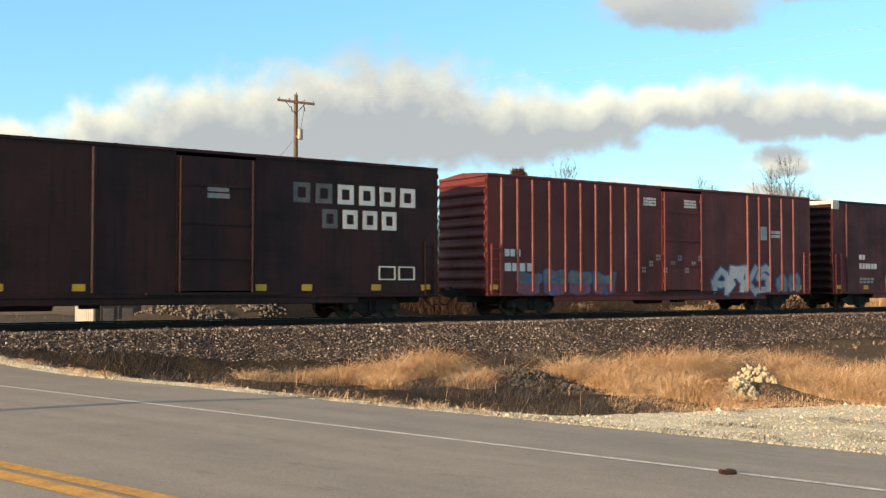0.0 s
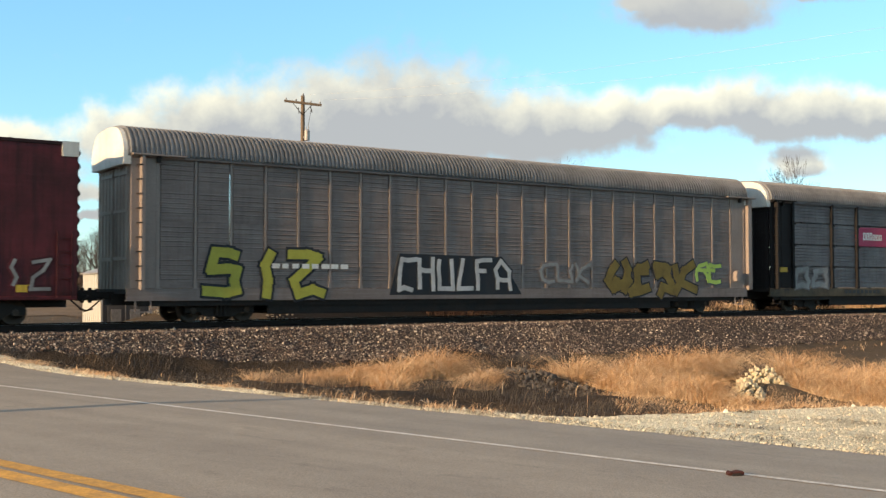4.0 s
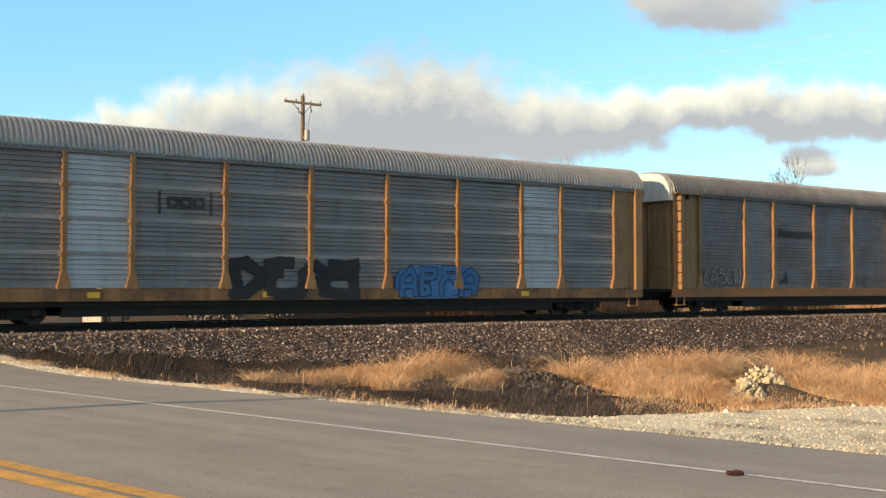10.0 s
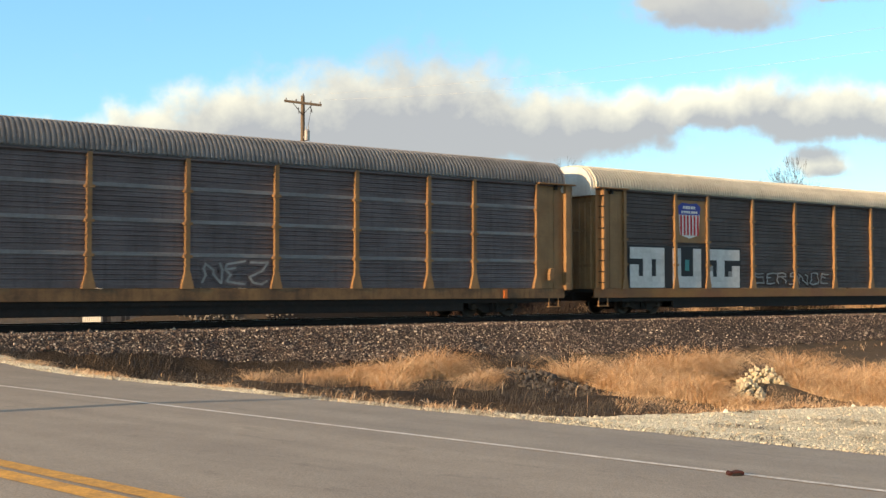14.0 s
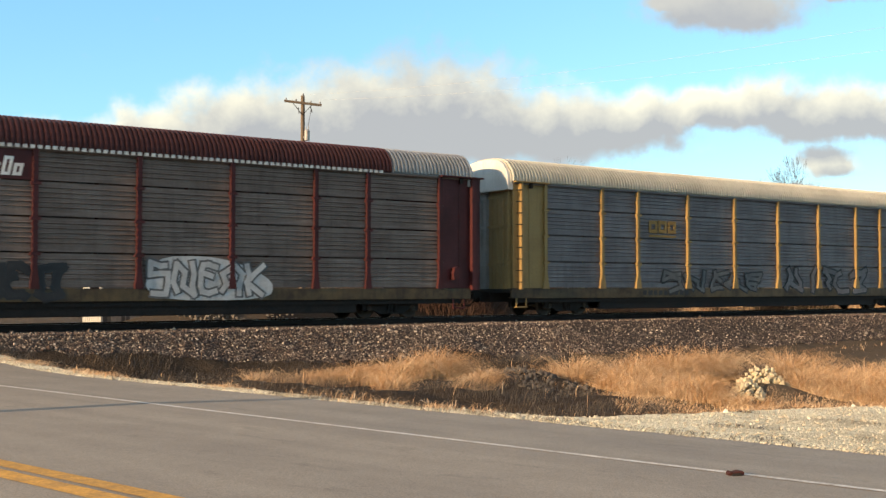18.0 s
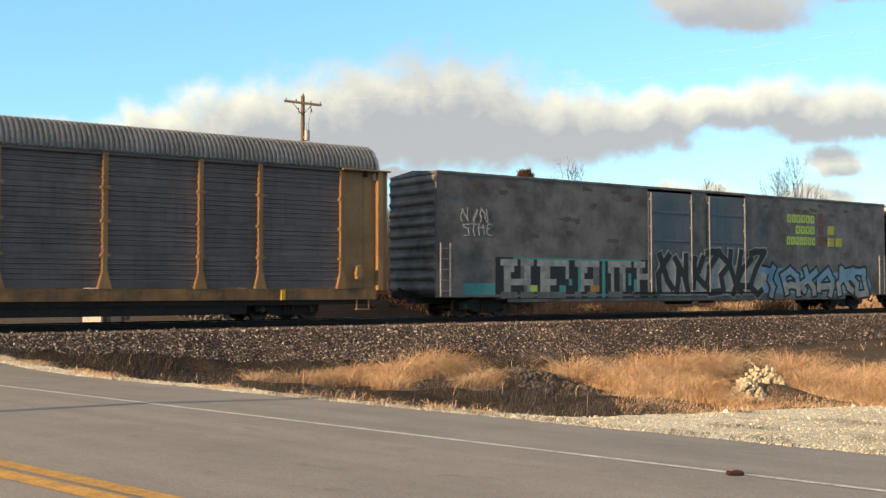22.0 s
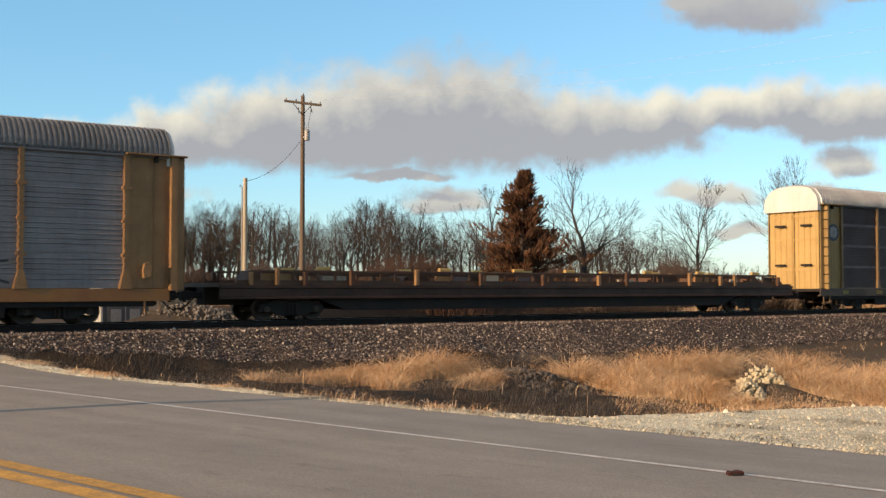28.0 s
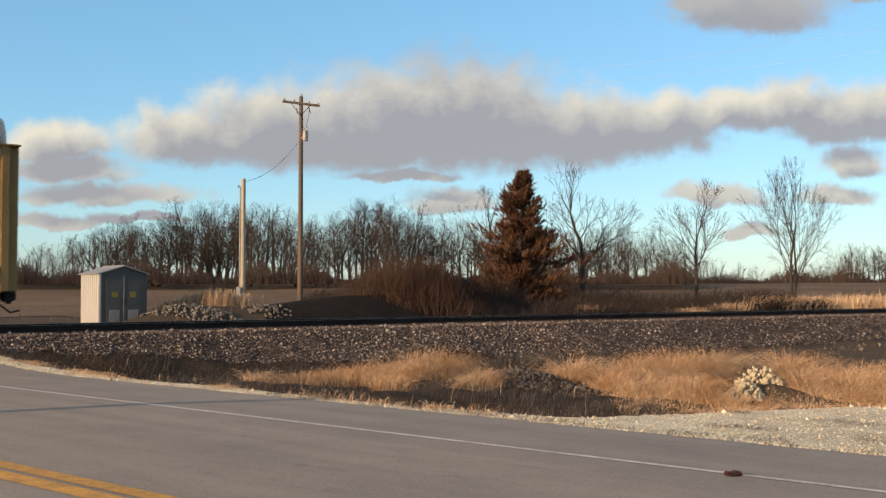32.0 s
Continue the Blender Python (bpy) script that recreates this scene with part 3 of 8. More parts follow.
INK_BRIGHT = paint("spray_bright_white", (0.6, 0.585, 0.56), (0.34, 0.33, 0.31), 0.5, 0.3, 0.6, 1.5)
INK_STONE = paint("spray_stone", (0.3, 0.295, 0.285), (0.13, 0.125, 0.12), 0.8, 0.3, 0.6, 2.5)
INK_SLATE = paint("spray_slate", (0.13, 0.13, 0.13), (0.06, 0.06, 0.06), 0.7, 0.3, 0.6, 2.5)
INK_ORANGE = paint("spray_orange", (0.4, 0.2, 0.04), (0.2, 0.1, 0.03), 0.5, 0.2, 0.6, 1.5)
INK_OLIVE = paint("spray_olive", (0.16, 0.22, 0.04), (0.09, 0.13, 0.03), 0.5, 0.2, 0.6, 1.5)
INK_COBALT = paint("spray_cobalt", (0.035, 0.13, 0.3), (0.02, 0.07, 0.18), 0.5, 0.2, 0.6, 1.5)
INK_DUSTY = paint("spray_dusty_mint", (0.17, 0.22, 0.22), (0.1, 0.05, 0.06), 0.7, 0.4, 0.7, 1.5)
INK_ROSE = paint("spray_rose", (0.26, 0.11, 0.15), (0.12, 0.04, 0.06), 0.7, 0.4, 0.7, 1.5)
MESHES = {}


def cached(key, make):
    if key not in MESHES:
        MESHES[key] = make()
    return MESHES[key]


def wheelset_mesh():
    s = Shape()
    s.tube((0, -0.9, 0), (0, 0.9, 0), 0.075, n=8)
    for y in (-0.76, 0.76):
        o = 1 if y > 0 else -1
        rings = [(0.36, 0.065), (0.36, -0.05), (0.385, -0.06), (0.385, -0.075), (0.30, -0.075), (0.27, -0.02), (0.13, 0.0), (0.11, 0.06), (0.29, 0.035), (0.33, 0.065)]
        n = 18
        vs = [(r * math.cos(2 * math.pi * k / n), y + o * w, r * math.sin(2 * math.pi * k / n)) for r, w in rings for k in range(n)]
        m = len(rings)
        s.add(vs, [(a * n + k, a * n + (k + 1) % n, ((a + 1) % m) * n + (k + 1) % n, ((a + 1) % m) * n + k) for a in range(m) for k in range(n)], True)
        s.tube((0, o * 0.9, 0), (0, o * 1.12, 0), 0.1, n=8)
        for k in range(3):
            q = Matrix.Rotation(2.094 * k, 4, "Y")
            s.box(0.02, 0.07, o * 1.12, o * 1.135, -0.02, 0.02, q)
    return s.mesh("wheelset", WHEEL_STEEL)


def truck_mesh():
    s = Shape()
    for y in (-1.02, 1.02):
        y0, y1 = y - 0.07, y + 0.07
        outline = [(-1.12, 0.28), (-1.12, 0.5), (-0.78, 0.58), (-0.35, 0.74), (0.35, 0.74), (0.78, 0.58), (1.12, 0.5), (1.12, 0.28), (0.7, 0.3), (0.45, 0.16), (-0.45, 0.16), (-0.7, 0.3)]
        s.slab(outline, y0, y1)
        for k in range(-1, 2):
            s.tube((0.13 * k, y0 - 0.04, 0.2), (0.13 * k, y0 - 0.04, 0.55), 0.055, n=6)
    s.box(-0.2, 0.2, -1.1, 1.1, 0.36, 0.62, b=0.03)
    s.tube((0, 0, 0.6), (0, 0, 0.72), 0.3, n=10)
    s.box(-0.5, -0.42, -0.8, 0.8, 0.3, 0.36).box(0.42, 0.5, -0.8, 0.8, 0.3, 0.36)
    return s.mesh("truck", BLACK_STEEL)


def coupler_mesh():
    s = Shape()
    s.box(-0.75, 0.0, -0.1, 0.1, 0.72, 0.92, b=0.02)
    s.slab([(0.0, 0.66), (0.2, 0.66), (0.32, 0.72), (0.32, 0.92), (0.2, 0.98), (0.0, 0.98)], -0.17, 0.17)
    s.tube((0.2, 0.12, 0.6), (0.2, 0.12, 1.04), 0.06)
    s.chain([(-0.3, -0.3, 0.75), (-0.1, -0.32, 0.55), (0.15, -0.3, 0.36), (0.4, -0.28, 0.42)], 0.028)
    s.chain([(-0.2, -1.2, 0.62), (0.0, -1.15, 0.82), (0.05, -0.5, 0.86)], 0.018)
    return s.mesh("coupler", BLACK_STEEL)


def running_gear(car, length, bogie):
    for side in (-1, 1):
        x = side * (length / 2 - bogie)
        tr = part("truck", cached("truck", truck_mesh), None, car, "cast black steel wheel truck", at=(x, 0, 0))
        for dx in (-0.87, 0.87):
            w = part("wheelset", cached("wheelset", wheelset_mesh), None, tr, at=(dx, 0, 0.36))
            ROLLING.append((w, car, dx))
        part("coupler", cached("coupler", coupler_mesh), None, car, "black steel coupler with a hose",
             at=pose(side * (length / 2 + 0.42), 0, 0, 0, 0, 0 if side > 0 else 180))


def clip_poly(poly, z, above):
    out = []
    for (xa, za), (xb, zb) in zip(poly, poly[1:] + poly[:1]):
        ia, ib = (za >= z) == above, (zb >= z) == above
        if ia:
            out.append((xa, za))
        if ia != ib:
            k = (z - za) / (zb - za)
            out.append((xa + k * (xb - xa), z))
    return out


# strokes over a grid of three by four nodes, lettered a to l from the lower left
FORMS = {"y": ["jhl", "heb"], "m": ["adgj", "jhl", "lifc"], "o": ["adgjklifcba"], "s": ["lkjghifcba"], "e": ["lkjgdabc", "gh"], "t": ["jkl", "kheb"], "h": ["jgda", "lifc", "ghi"], "u": ["jgdabcfil"],
         "r": ["adgjklihg", "hfc"], "a": ["adgkifc", "def"], "n": ["adgj", "jhec", "cfil"], "i": ["kheb"], "c": ["lkjgdabc"], "d": ["adgjkifba"],
         "z": ["jklhda", "abc"], "w": ["jgdaebfcil"], "f": ["lkjgda", "gh"], "k": ["jgda", "lhdc"], "l": ["jgdabc"], "x": ["jhfc", "lhda"], "p": ["adgjklihg"], "b": ["adgjklihgdeba"]}


def lay(shape, poly, y, back=0.008, step=1.03):
    """A painted patch: on a car carrier what reaches below the panels lies on the sill, which stands further out."""
    if y < -1.5 or min(z for _, z in poly) > step:
        return shape.slab(poly, y, y + back)
    for up in (True, False):
        p = clip_poly(poly, step, up)
        if len(p) > 2:
            shape.slab(p, y - (0 if up else 0.046), y + back - (0 if up else 0.046))
    return shape


def spray(car, x0, x1, z0, z1, forms, fill, edge, lower=None, y=-1.479, seed=1, fat=0.17, label="spray-painted letters in outlined block strokes", wild=0.12, rim_w=0.06):
    """A painted piece: a row of fat strokes with a dark rim, as thin plates on the car's side."""
    rng = random.Random(seed)
    n = len(forms)
    w = (x1 - x0) / n
    hgt = z1 - z0
    k = 0
    for i, form in enumerate(forms):
        rim, top, low = Shape(), Shape(), Shape()
        jit = [(rng.uniform(-wild, wild) * w, rng.uniform(-wild, wild) * hgt * 0.6) for _ in range(12)]
        lean = rng.uniform(-0.12, 0.16) * w

        def node(c):
            j = ord(c) - 97
            col, row = j % 3, j // 3
            return (x0 + w * (i + 0.16 + 0.34 * col) + jit[j][0] + lean * row / 3, z0 + hgt * (0.12 + 0.255 * row) + jit[j][1])
        half = min(fat * w, fat * 1.1 * hgt) * 0.7
        for path in FORMS[form]:
            pts = [node(c) for c in path]
            for (xa, za), (xb, zb) in zip(pts, pts[1:]):
                d = math.hypot(xb - xa, zb - za) + 1e-6
                ux, uz = (xb - xa) / d, (zb - za) / d
                for shape_, g, yy in ((rim, half + rim_w, y - 0.001), (None, half, y - 0.006)):
                    quad = [(xa - ux * g * 0.8 - uz * g, za - uz * g * 0.8 + ux * g), (xa - ux * g * 0.8 + uz * g, za - uz * g * 0.8 - ux * g),
                            (xb + ux * g * 0.8 + uz * g, zb + uz * g * 0.8 - ux * g), (xb + ux * g * 0.8 - uz * g, zb + uz * g * 0.8 + ux * g)]
                    quad = quad[::-1]
                    yk = yy - 0.00012 * (k % 20)
                    if shape_ is not None:
                        lay(rim, quad, yk)
                    elif lower is None:
                        lay(top, quad, yk)
                    else:
                        cut = z0 + hgt * 0.48
                        for tgt, up in ((top, True), (low, False)):
                            pl = clip_poly(quad, cut, up)
                            if len(pl) > 2:
                                lay(tgt, pl, yk)
                k += 1
        g = part("graffiti_letter", rim, edge, car, label)
        part("letter_fill", top, fill, g)
        if lower is not None:
            part("letter_fill", low, lower, g)


def rounded(pts, times=2):
    """A closed outline with its corners cut, twice as smooth each time."""
    for _ in range(times):
        out = []
        for (xa, za), (xb, zb) in zip(pts, pts[1:] + pts[:1]):
            out += [(0.78 * xa + 0.22 * xb, 0.78 * za + 0.22 * zb), (0.22 * xa + 0.78 * xb, 0.22 * za + 0.78 * zb)]
        pts = out
    return pts


def grown(pts, d):
    """The outline moved outwards by d."""
    if sum(xa * zb - xb * za for (xa, za), (xb, zb) in zip(pts, pts[1:] + pts[:1])) > 0:
        d = -d
    out = []
    for k, (x, z) in enumerate(pts):
        (xa, za), (xb, zb) = pts[k - 1], pts[(k + 1) % len(pts)]
        n = math.hypot(xb - xa, zb - za) + 1e-9
        out.append((x - (zb - za) / n * d, z + (xb - xa) / n * d))
    return out


def bubble(car, x0, x1, z0, z1, n, fill, edge, lower=None, y=-1.479, seed=1, cut=0.45, rim=0.06, peak=0.14, shine=None, legs=True, label="fat spray-painted letters with a dark rim"):
    """A painted piece of fat letters side by side, each with a waved top, two legs and a dark rim."""
    rng = random.Random(seed)
    w, hgt = (x1 - x0) / n, z1 - z0
    zc = z0 + hgt * cut
    for i in range(n):
        def at(u, v):
            return (x0 + w * (i + 0.02 + 0.96 * u), z0 + hgt * v)
        up = 1.0 - rng.uniform(0, 0.8) * peak
        o = [(0.06, 0.0), (0.07, 0.4), (0.0, 0.58), (0.03, up - 0.04), (0.2, up), (0.48, up - peak * rng.uniform(0.4, 1.4)), (0.74, up - peak * rng.uniform(0.0, 1.2)), (1.0, up - peak * rng.uniform(0, 0.6)), (0.96, 0.52), (0.88, 0.4), (0.93, 0.0)]
        face = rounded([at(a + rng.uniform(-0.045, 0.045), b + (rng.uniform(-0.04, 0.04) if b else 0)) for a, b in o][::-1])
        g = part("graffiti_letter", lay(Shape(), grown(face, rim), y - 0.002 - 0.0001 * i), edge, car, label)
        if lower is None:
            part("letter_fill", lay(Shape(), face, y - 0.006), fill, g)
        else:
            part("letter_fill", lay(Shape(), clip_poly(face, zc, True), y - 0.006), fill, g)
            part("letter_fill", lay(Shape(), clip_poly(face, zc, False), y - 0.006), lower, g)
        kind = rng.choice((0, 0, 1, 2))
        if legs and kind < 2:
            c = rng.uniform(0.36, 0.6)
            k = rng.uniform(0.25, 0.45)
            part("letter_gap", lay(Shape(), [at(c + 0.1, -0.02), at(c + 0.06, k - 0.1), at(c, k), at(c - 0.06, k - 0.12), at(c - 0.06, -0.02)], y - 0.009), edge, g)
        if legs and kind > 0:
            h = rng.uniform(0.5, 0.62)
            part("letter_gap", Shape().slab(rounded([at(0.68, h), at(0.64, h + 0.14), at(0.36, h + 0.12), at(0.32, h - 0.04)], 1), y - 0.0095, y + 0.001), edge, g)
        if shine is not None:
            part("letter_shine", Shape().slab([at(0.94, up - 0.16), at(0.7, up - peak - 0.03), at(0.3, up - 0.1), at(0.3, up - 0.14), at(0.7, up - peak - 0.075), at(0.94, up - 0.2)], y - 0.009, y + 0.001), shine, g, "pale highlight stroke")


def blocks(car, x0, x1, z0, z1, rows, inks, y=-1.479, label="square block letters on a black ground"):
    """A painted piece on a square raster: each sign of the rows stands for a colour, # for the ground behind."""
    wide = len(rows[0])
    w, hgt = (x1 - x0) / wide, (z1 - z0) / len(rows)
    g = part("graffiti_ground", Shape().box(x0 - 0.07, x1 + 0.07, y - 0.002, y + 0.003, z0 - 0.03, z1 + 0.07), inks["#"], car, "black ground of a painted piece")
    for r, row in enumerate(rows):
        k = 0
        while k < wide:
            e = k
            while e < wide and row[e] == row[k]:
                e += 1
            if row[k] != "#":
                part("graffiti_block", Shape().box(x0 + w * k, x0 + w * e, y - 0.006, y + 0.002, z1 - hgt * (r + 1), z1 - hgt * r), inks[row[k]], g)
            k = e


def bars(car, x0, x1, z0, z1, n, material, y=-1.48, name="lettering_bar", rows=1, fill=0.72, seed=0, label=""):
    """A line of lettering as plain bars of its size."""
    rng = random.Random(int(x0 * 100) + seed)
    s = Shape()
    for r in range(rows):
        h = (z1 - z0) / rows
        for k in range(n):
            w = (x1 - x0) / n
            a = x0 + k * w
            s.box(a, a + w * (fill + rng.uniform(-0.1, 0.1)), y - 0.005, y + 0.003, z0 + h * r + h * 0.16, z0 + h * r + h * 0.9)
    return part(name, s, material, car, label)


def hollow(car, x0, x1, z0, z1, t, material, y, name="letter_block", lean=0.0):
    """A plain block with an open middle, leaning by a share of its height."""
    def at(x, z):
        return (x + lean * (z - z0), z)
    g = Shape()
    for a, b, c, d in ((x0, x1, z0, z0 + t), (x0, x1, z1 - t, z1), (x0, x0 + t, z0 + t, z1 - t), (x1 - t, x1, z0 + t, z1 - t)):
        g.slab([at(a, c), at(b, c), at(b, d), at(a, d)], y - 0.006, y + 0.003)
    return part(name, g, material, car)


def plate(car, name, x0, x1, z0, z1, material, y, label="", t=0.006):
    return part(name, Shape().box(x0, x1, y - t, y + 0.004, z0, z1), material, car, label)


def ladder_mesh(z0, z1, w, n, material, key):
    def make():
        s = Shape()
        for x in (0, w):
            s.box(x - 0.025, x + 0.025, -0.09, -0.05, z0, z1)
        for k in range(n):
            z = z0 + (z1 - z0) * (k + 0.5) / n
            s.box(0, w, -0.1, -0.075, z - 0.015, z + 0.015)
            s.box(0.0, 0.02, -0.06, 0.0, z - 0.015, z + 0.015)
        return s.mesh("ladder", material)
    return cached(("ladder", key, z0, z1, w, n), make)


RACK_L = 27.1
BAYS = [1.78, 4.55, 6.48, 9.36, 12.27, 15.16, 18.07, 20.93, 22.85, 25.6]
BAYS_END = [1.65, 4.53, 6.47, 9.36, 12.27, 15.18, 18.08, 20.95, 22.9, 25.8]      # cars with framed ends


def corrugated(w, z0, z1, material, key, ridge=0.145, d=0.014):
    def make():
        # each sheet has two groups of narrow grooves with plain bands between them
        sheets = max(1, round((z1 - z0) / 1.0))
        hgt = (z1 - z0) / sheets
        prof = [(-1.44, z0)]
        n = max(3, round(0.72 * hgt / ridge))
        for b_ in range(sheets):
            for k in range(n):
                z = z0 + hgt * (b_ + 0.16 + 0.72 * (k + 0.5) / n)
                prof += [(-1.44, z - 0.032), (-1.44 + d, z - 0.02), (-1.44 + d, z + 0.016), (-1.452, z + 0.03), (-1.44, z + 0.06)]
        prof += [(-1.44, z1), (-1.38, z1), (-1.38, z0)]
        return Shape().extrude(prof, -w / 2, w / 2).mesh("panel", material)
    return cached(("pan", key, d, round(w, 2), round(z0, 2), round(z1, 2)), make)


def roof_mesh(length, material, key, x0=None, x1=None, period=0.15, d=0.05):
    """An arched roof with cross ribs."""
    x0 = -length / 2 if x0 is None else x0
    x1 = length / 2 if x1 is None else x1

    def make():
        prof = [(-1.55, 4.91), (-1.55, 5.08), (-1.47, 5.3), (-1.22, 5.6), (-1.0, 5.72), (-0.6, 5.8), (0, 5.84)]
        prof = prof + [(-y, z) for y, z in prof[-2::-1]]
        xs = []
        n = round((x1 - x0) / period)
        for k in range(n):
            a = x0 + (x1 - x0) * k / n
            xs += [(a, 0), (a + 0.42 * period, 0), (a + 0.52 * period, d), (a + 0.9 * period, d)]
        xs.append((x1, 0))
        m = len(prof)
        vs = [(x, y * (1 + h / 1.6), z + h) for x, h in xs for y, z in prof]
        fs = [(i * m + j, (i + 1) * m + j, (i + 1) * m + j + 1, i * m + j + 1) for i in range(len(xs) - 1) for j in range(m - 1)]
        under = [(x, y * 0.97, z - 0.05) for x in (x0, x1) for y, z in prof]
        s = Shape().add(vs, fs)
        s.add(under, [(j + 1, m + j + 1, m + j, j) for j in range(m - 1)])
        for i, u in ((0, 0), (len(xs) - 1, m)):
            rim = [vs[i * m + j] for j in range(m)] + [under[u + j] for j in range(m)]
            s.add(rim, [(j, j + 1, m + j + 1, m + j) if i == 0 else (j + 1, j, m + j, m + j + 1) for j in range(m - 1)])
        return s.mesh("roof", material)
    return cached(("roof", key, x0, x1), make)


def post_mesh(z0, z1, material, key, flare=0.15, w=0.065):
    def make():
        s = Shape()
        s.slab([(-w - flare, z0), (w + flare, z0), (w + flare * 0.9, z0 + 0.1), (w, z0 + 0.55), (w, z1), (-w, z1), (-w, z0 + 0.55), (-w - flare * 0.9, z0 + 0.1)], -1.555 if flare > 0.025 else -1.468, -1.43)
        for k in range(17 if flare > 0.025 else 0):
            z = z0 + 0.6 + (z1 - z0 - 0.7) * k / 16
            s.box(-w - 0.03, -w + 0.005, -1.58, -1.48, z - 0.06, z + 0.06)
        for k in (1, 2, 3) if flare > 0.025 else ():
            z = z0 + (z1 - z0) * k / 4
            s.box(-w - 0.07, w + 0.07, -1.575, -1.46, z - 0.05, z + 0.03)
        return s.mesh("post", material)
    return cached(("post", key, flare, z0, z1), make)


def end_wall(car, L, leaf, cap, side, reach=True, door=None, near_door=None):
    """The end of a rack car: two pressed door leaves below a gable that fills the arch, with framed corners."""
    def leaf_mesh(mat_):
        pr = [(-0.05, 0.02)]
        for y in (0.18, 0.5, 0.82, 1.14):
            pr += [(0.0, y - 0.11), (0.035, y - 0.08), (0.035, y + 0.08), (0.0, y + 0.11)]
        pr += [(0.0, 1.36), (-0.05, 1.36)]
        e = Shape().extrude(pr, 1.0, 4.72)
        e.v = [(q[1], q[2], q[0]) for q in e.v]
        e.f = [f[::-1] for f in e.f]
        return e.mesh("door_leaf", mat_)
    m = pose(side * (L / 2 - 0.12), 0, 0, 0, 0, 0 if side > 0 else 180)
    for k in (-1, 1):
        near = (k < 0) == (side > 0)
        mat_ = (near_door or leaf) if near else (door or leaf)
        d = part("end_door", cached(("leaf", mat_.name), lambda: leaf_mesh(mat_)), None, car, at=m @ Matrix.Diagonal((1, k, 1, 1)))
        for z in (1.9, 3.3, 4.4):
            part("door_bar", cached(("door_bar", mat_.name), lambda: Shape().box(0.036, 0.06, 0.06, 1.32, -0.05, 0.05, b=0.01).mesh("door_bar", mat_)), None, d, at=(0, 0, z))
    prof = [(-1.5, 4.62), (-1.5, 5.05), (-1.43, 5.28), (-1.19, 5.58), (-0.98, 5.7), (-0.6, 5.78), (0, 5.82)]
    prof = prof + [(-y, z) for y, z in prof[-2::-1]]
    x = side * (L / 2 - 0.1)
    x_out = x + side * 0.22
    part("end_gable", Shape().extrude(prof[::-1] if side > 0 else prof, *sorted((x, x_out))), cap, car, "pressed steel gable at the car's end")
    if not reach:
        for k in (-1, 1):
            part("corner_panel", Shape().box(*sorted((x, x - side * 0.36)), k * 1.40, k * 1.62, 0.96, 4.95), leaf, car, "box-shaped corner panel at the car's end")
        return
    for k in (-1, 1):
        if side > 0:
            a0, a1 = L / 2 - 0.11, L / 2 + 0.46
            part("corner_panel", Shape().box(a0 + 0.1, a0 + 0.3, k * 1.46, k * 1.64, 0.96, 4.9, b=0.015), leaf, car, "upright corner panel at the car's end")
            part("corner_return", Shape().box(a0, a1, k * 1.30, k * 1.455, 0.96, 4.9, b=0.015), leaf, car)
            shelf = (L / 2 - 1.35, a1)
        else:
            a0 = -L / 2 + 0.42
            part("corner_post", Shape().box(a0 - 0.05, a0 + 0.05, k * 1.44, k * 1.68, 0.98, 4.88, b=0.012), leaf, car, "upright corner angle that carries the rungs")
            for r in range(9):
                z = 1.25 + 0.42 * r
                part("rung", cached(("rung", leaf.name), lambda: Shape().tube((-0.08, -0.06, 0), (0.01, -0.06, 0), 0.016, n=5).tube((-0.08, -0.06, 0), (-0.08, 0.34, 0), 0.016, n=5).mesh("rung", BLACK_STEEL)), None, car,
                     at=Matrix.Translation((a0 - 0.05, k * 1.64, z)) @ Matrix.Diagonal((1, -k, 1, 1)))
            shelf = (-L / 2 + 0.1, -L / 2 + 1.72)
        part("top_shelf", Shape().box(shelf[0], shelf[1], k * 1.45, k * 1.7, 4.885, 4.935, b=0.01), leaf, car, "narrow shelf over the end panel")
        part("shelf_hanger", Shape().box((shelf[0] + shelf[1]) / 2 - 0.06, (shelf[0] + shelf[1]) / 2 + 0.06, k * 1.5, k * 1.6, 4.7, 4.884), BLACK_STEEL, car)
    if side > 0:
        for z in (1.0, 4.9):
            part("end_tie", Shape().box(x + 0.23, a1 - 0.02, -1.29, 1.29, z - 0.05, z + 0.05), leaf, car, "cross bar that carries the corner panels")


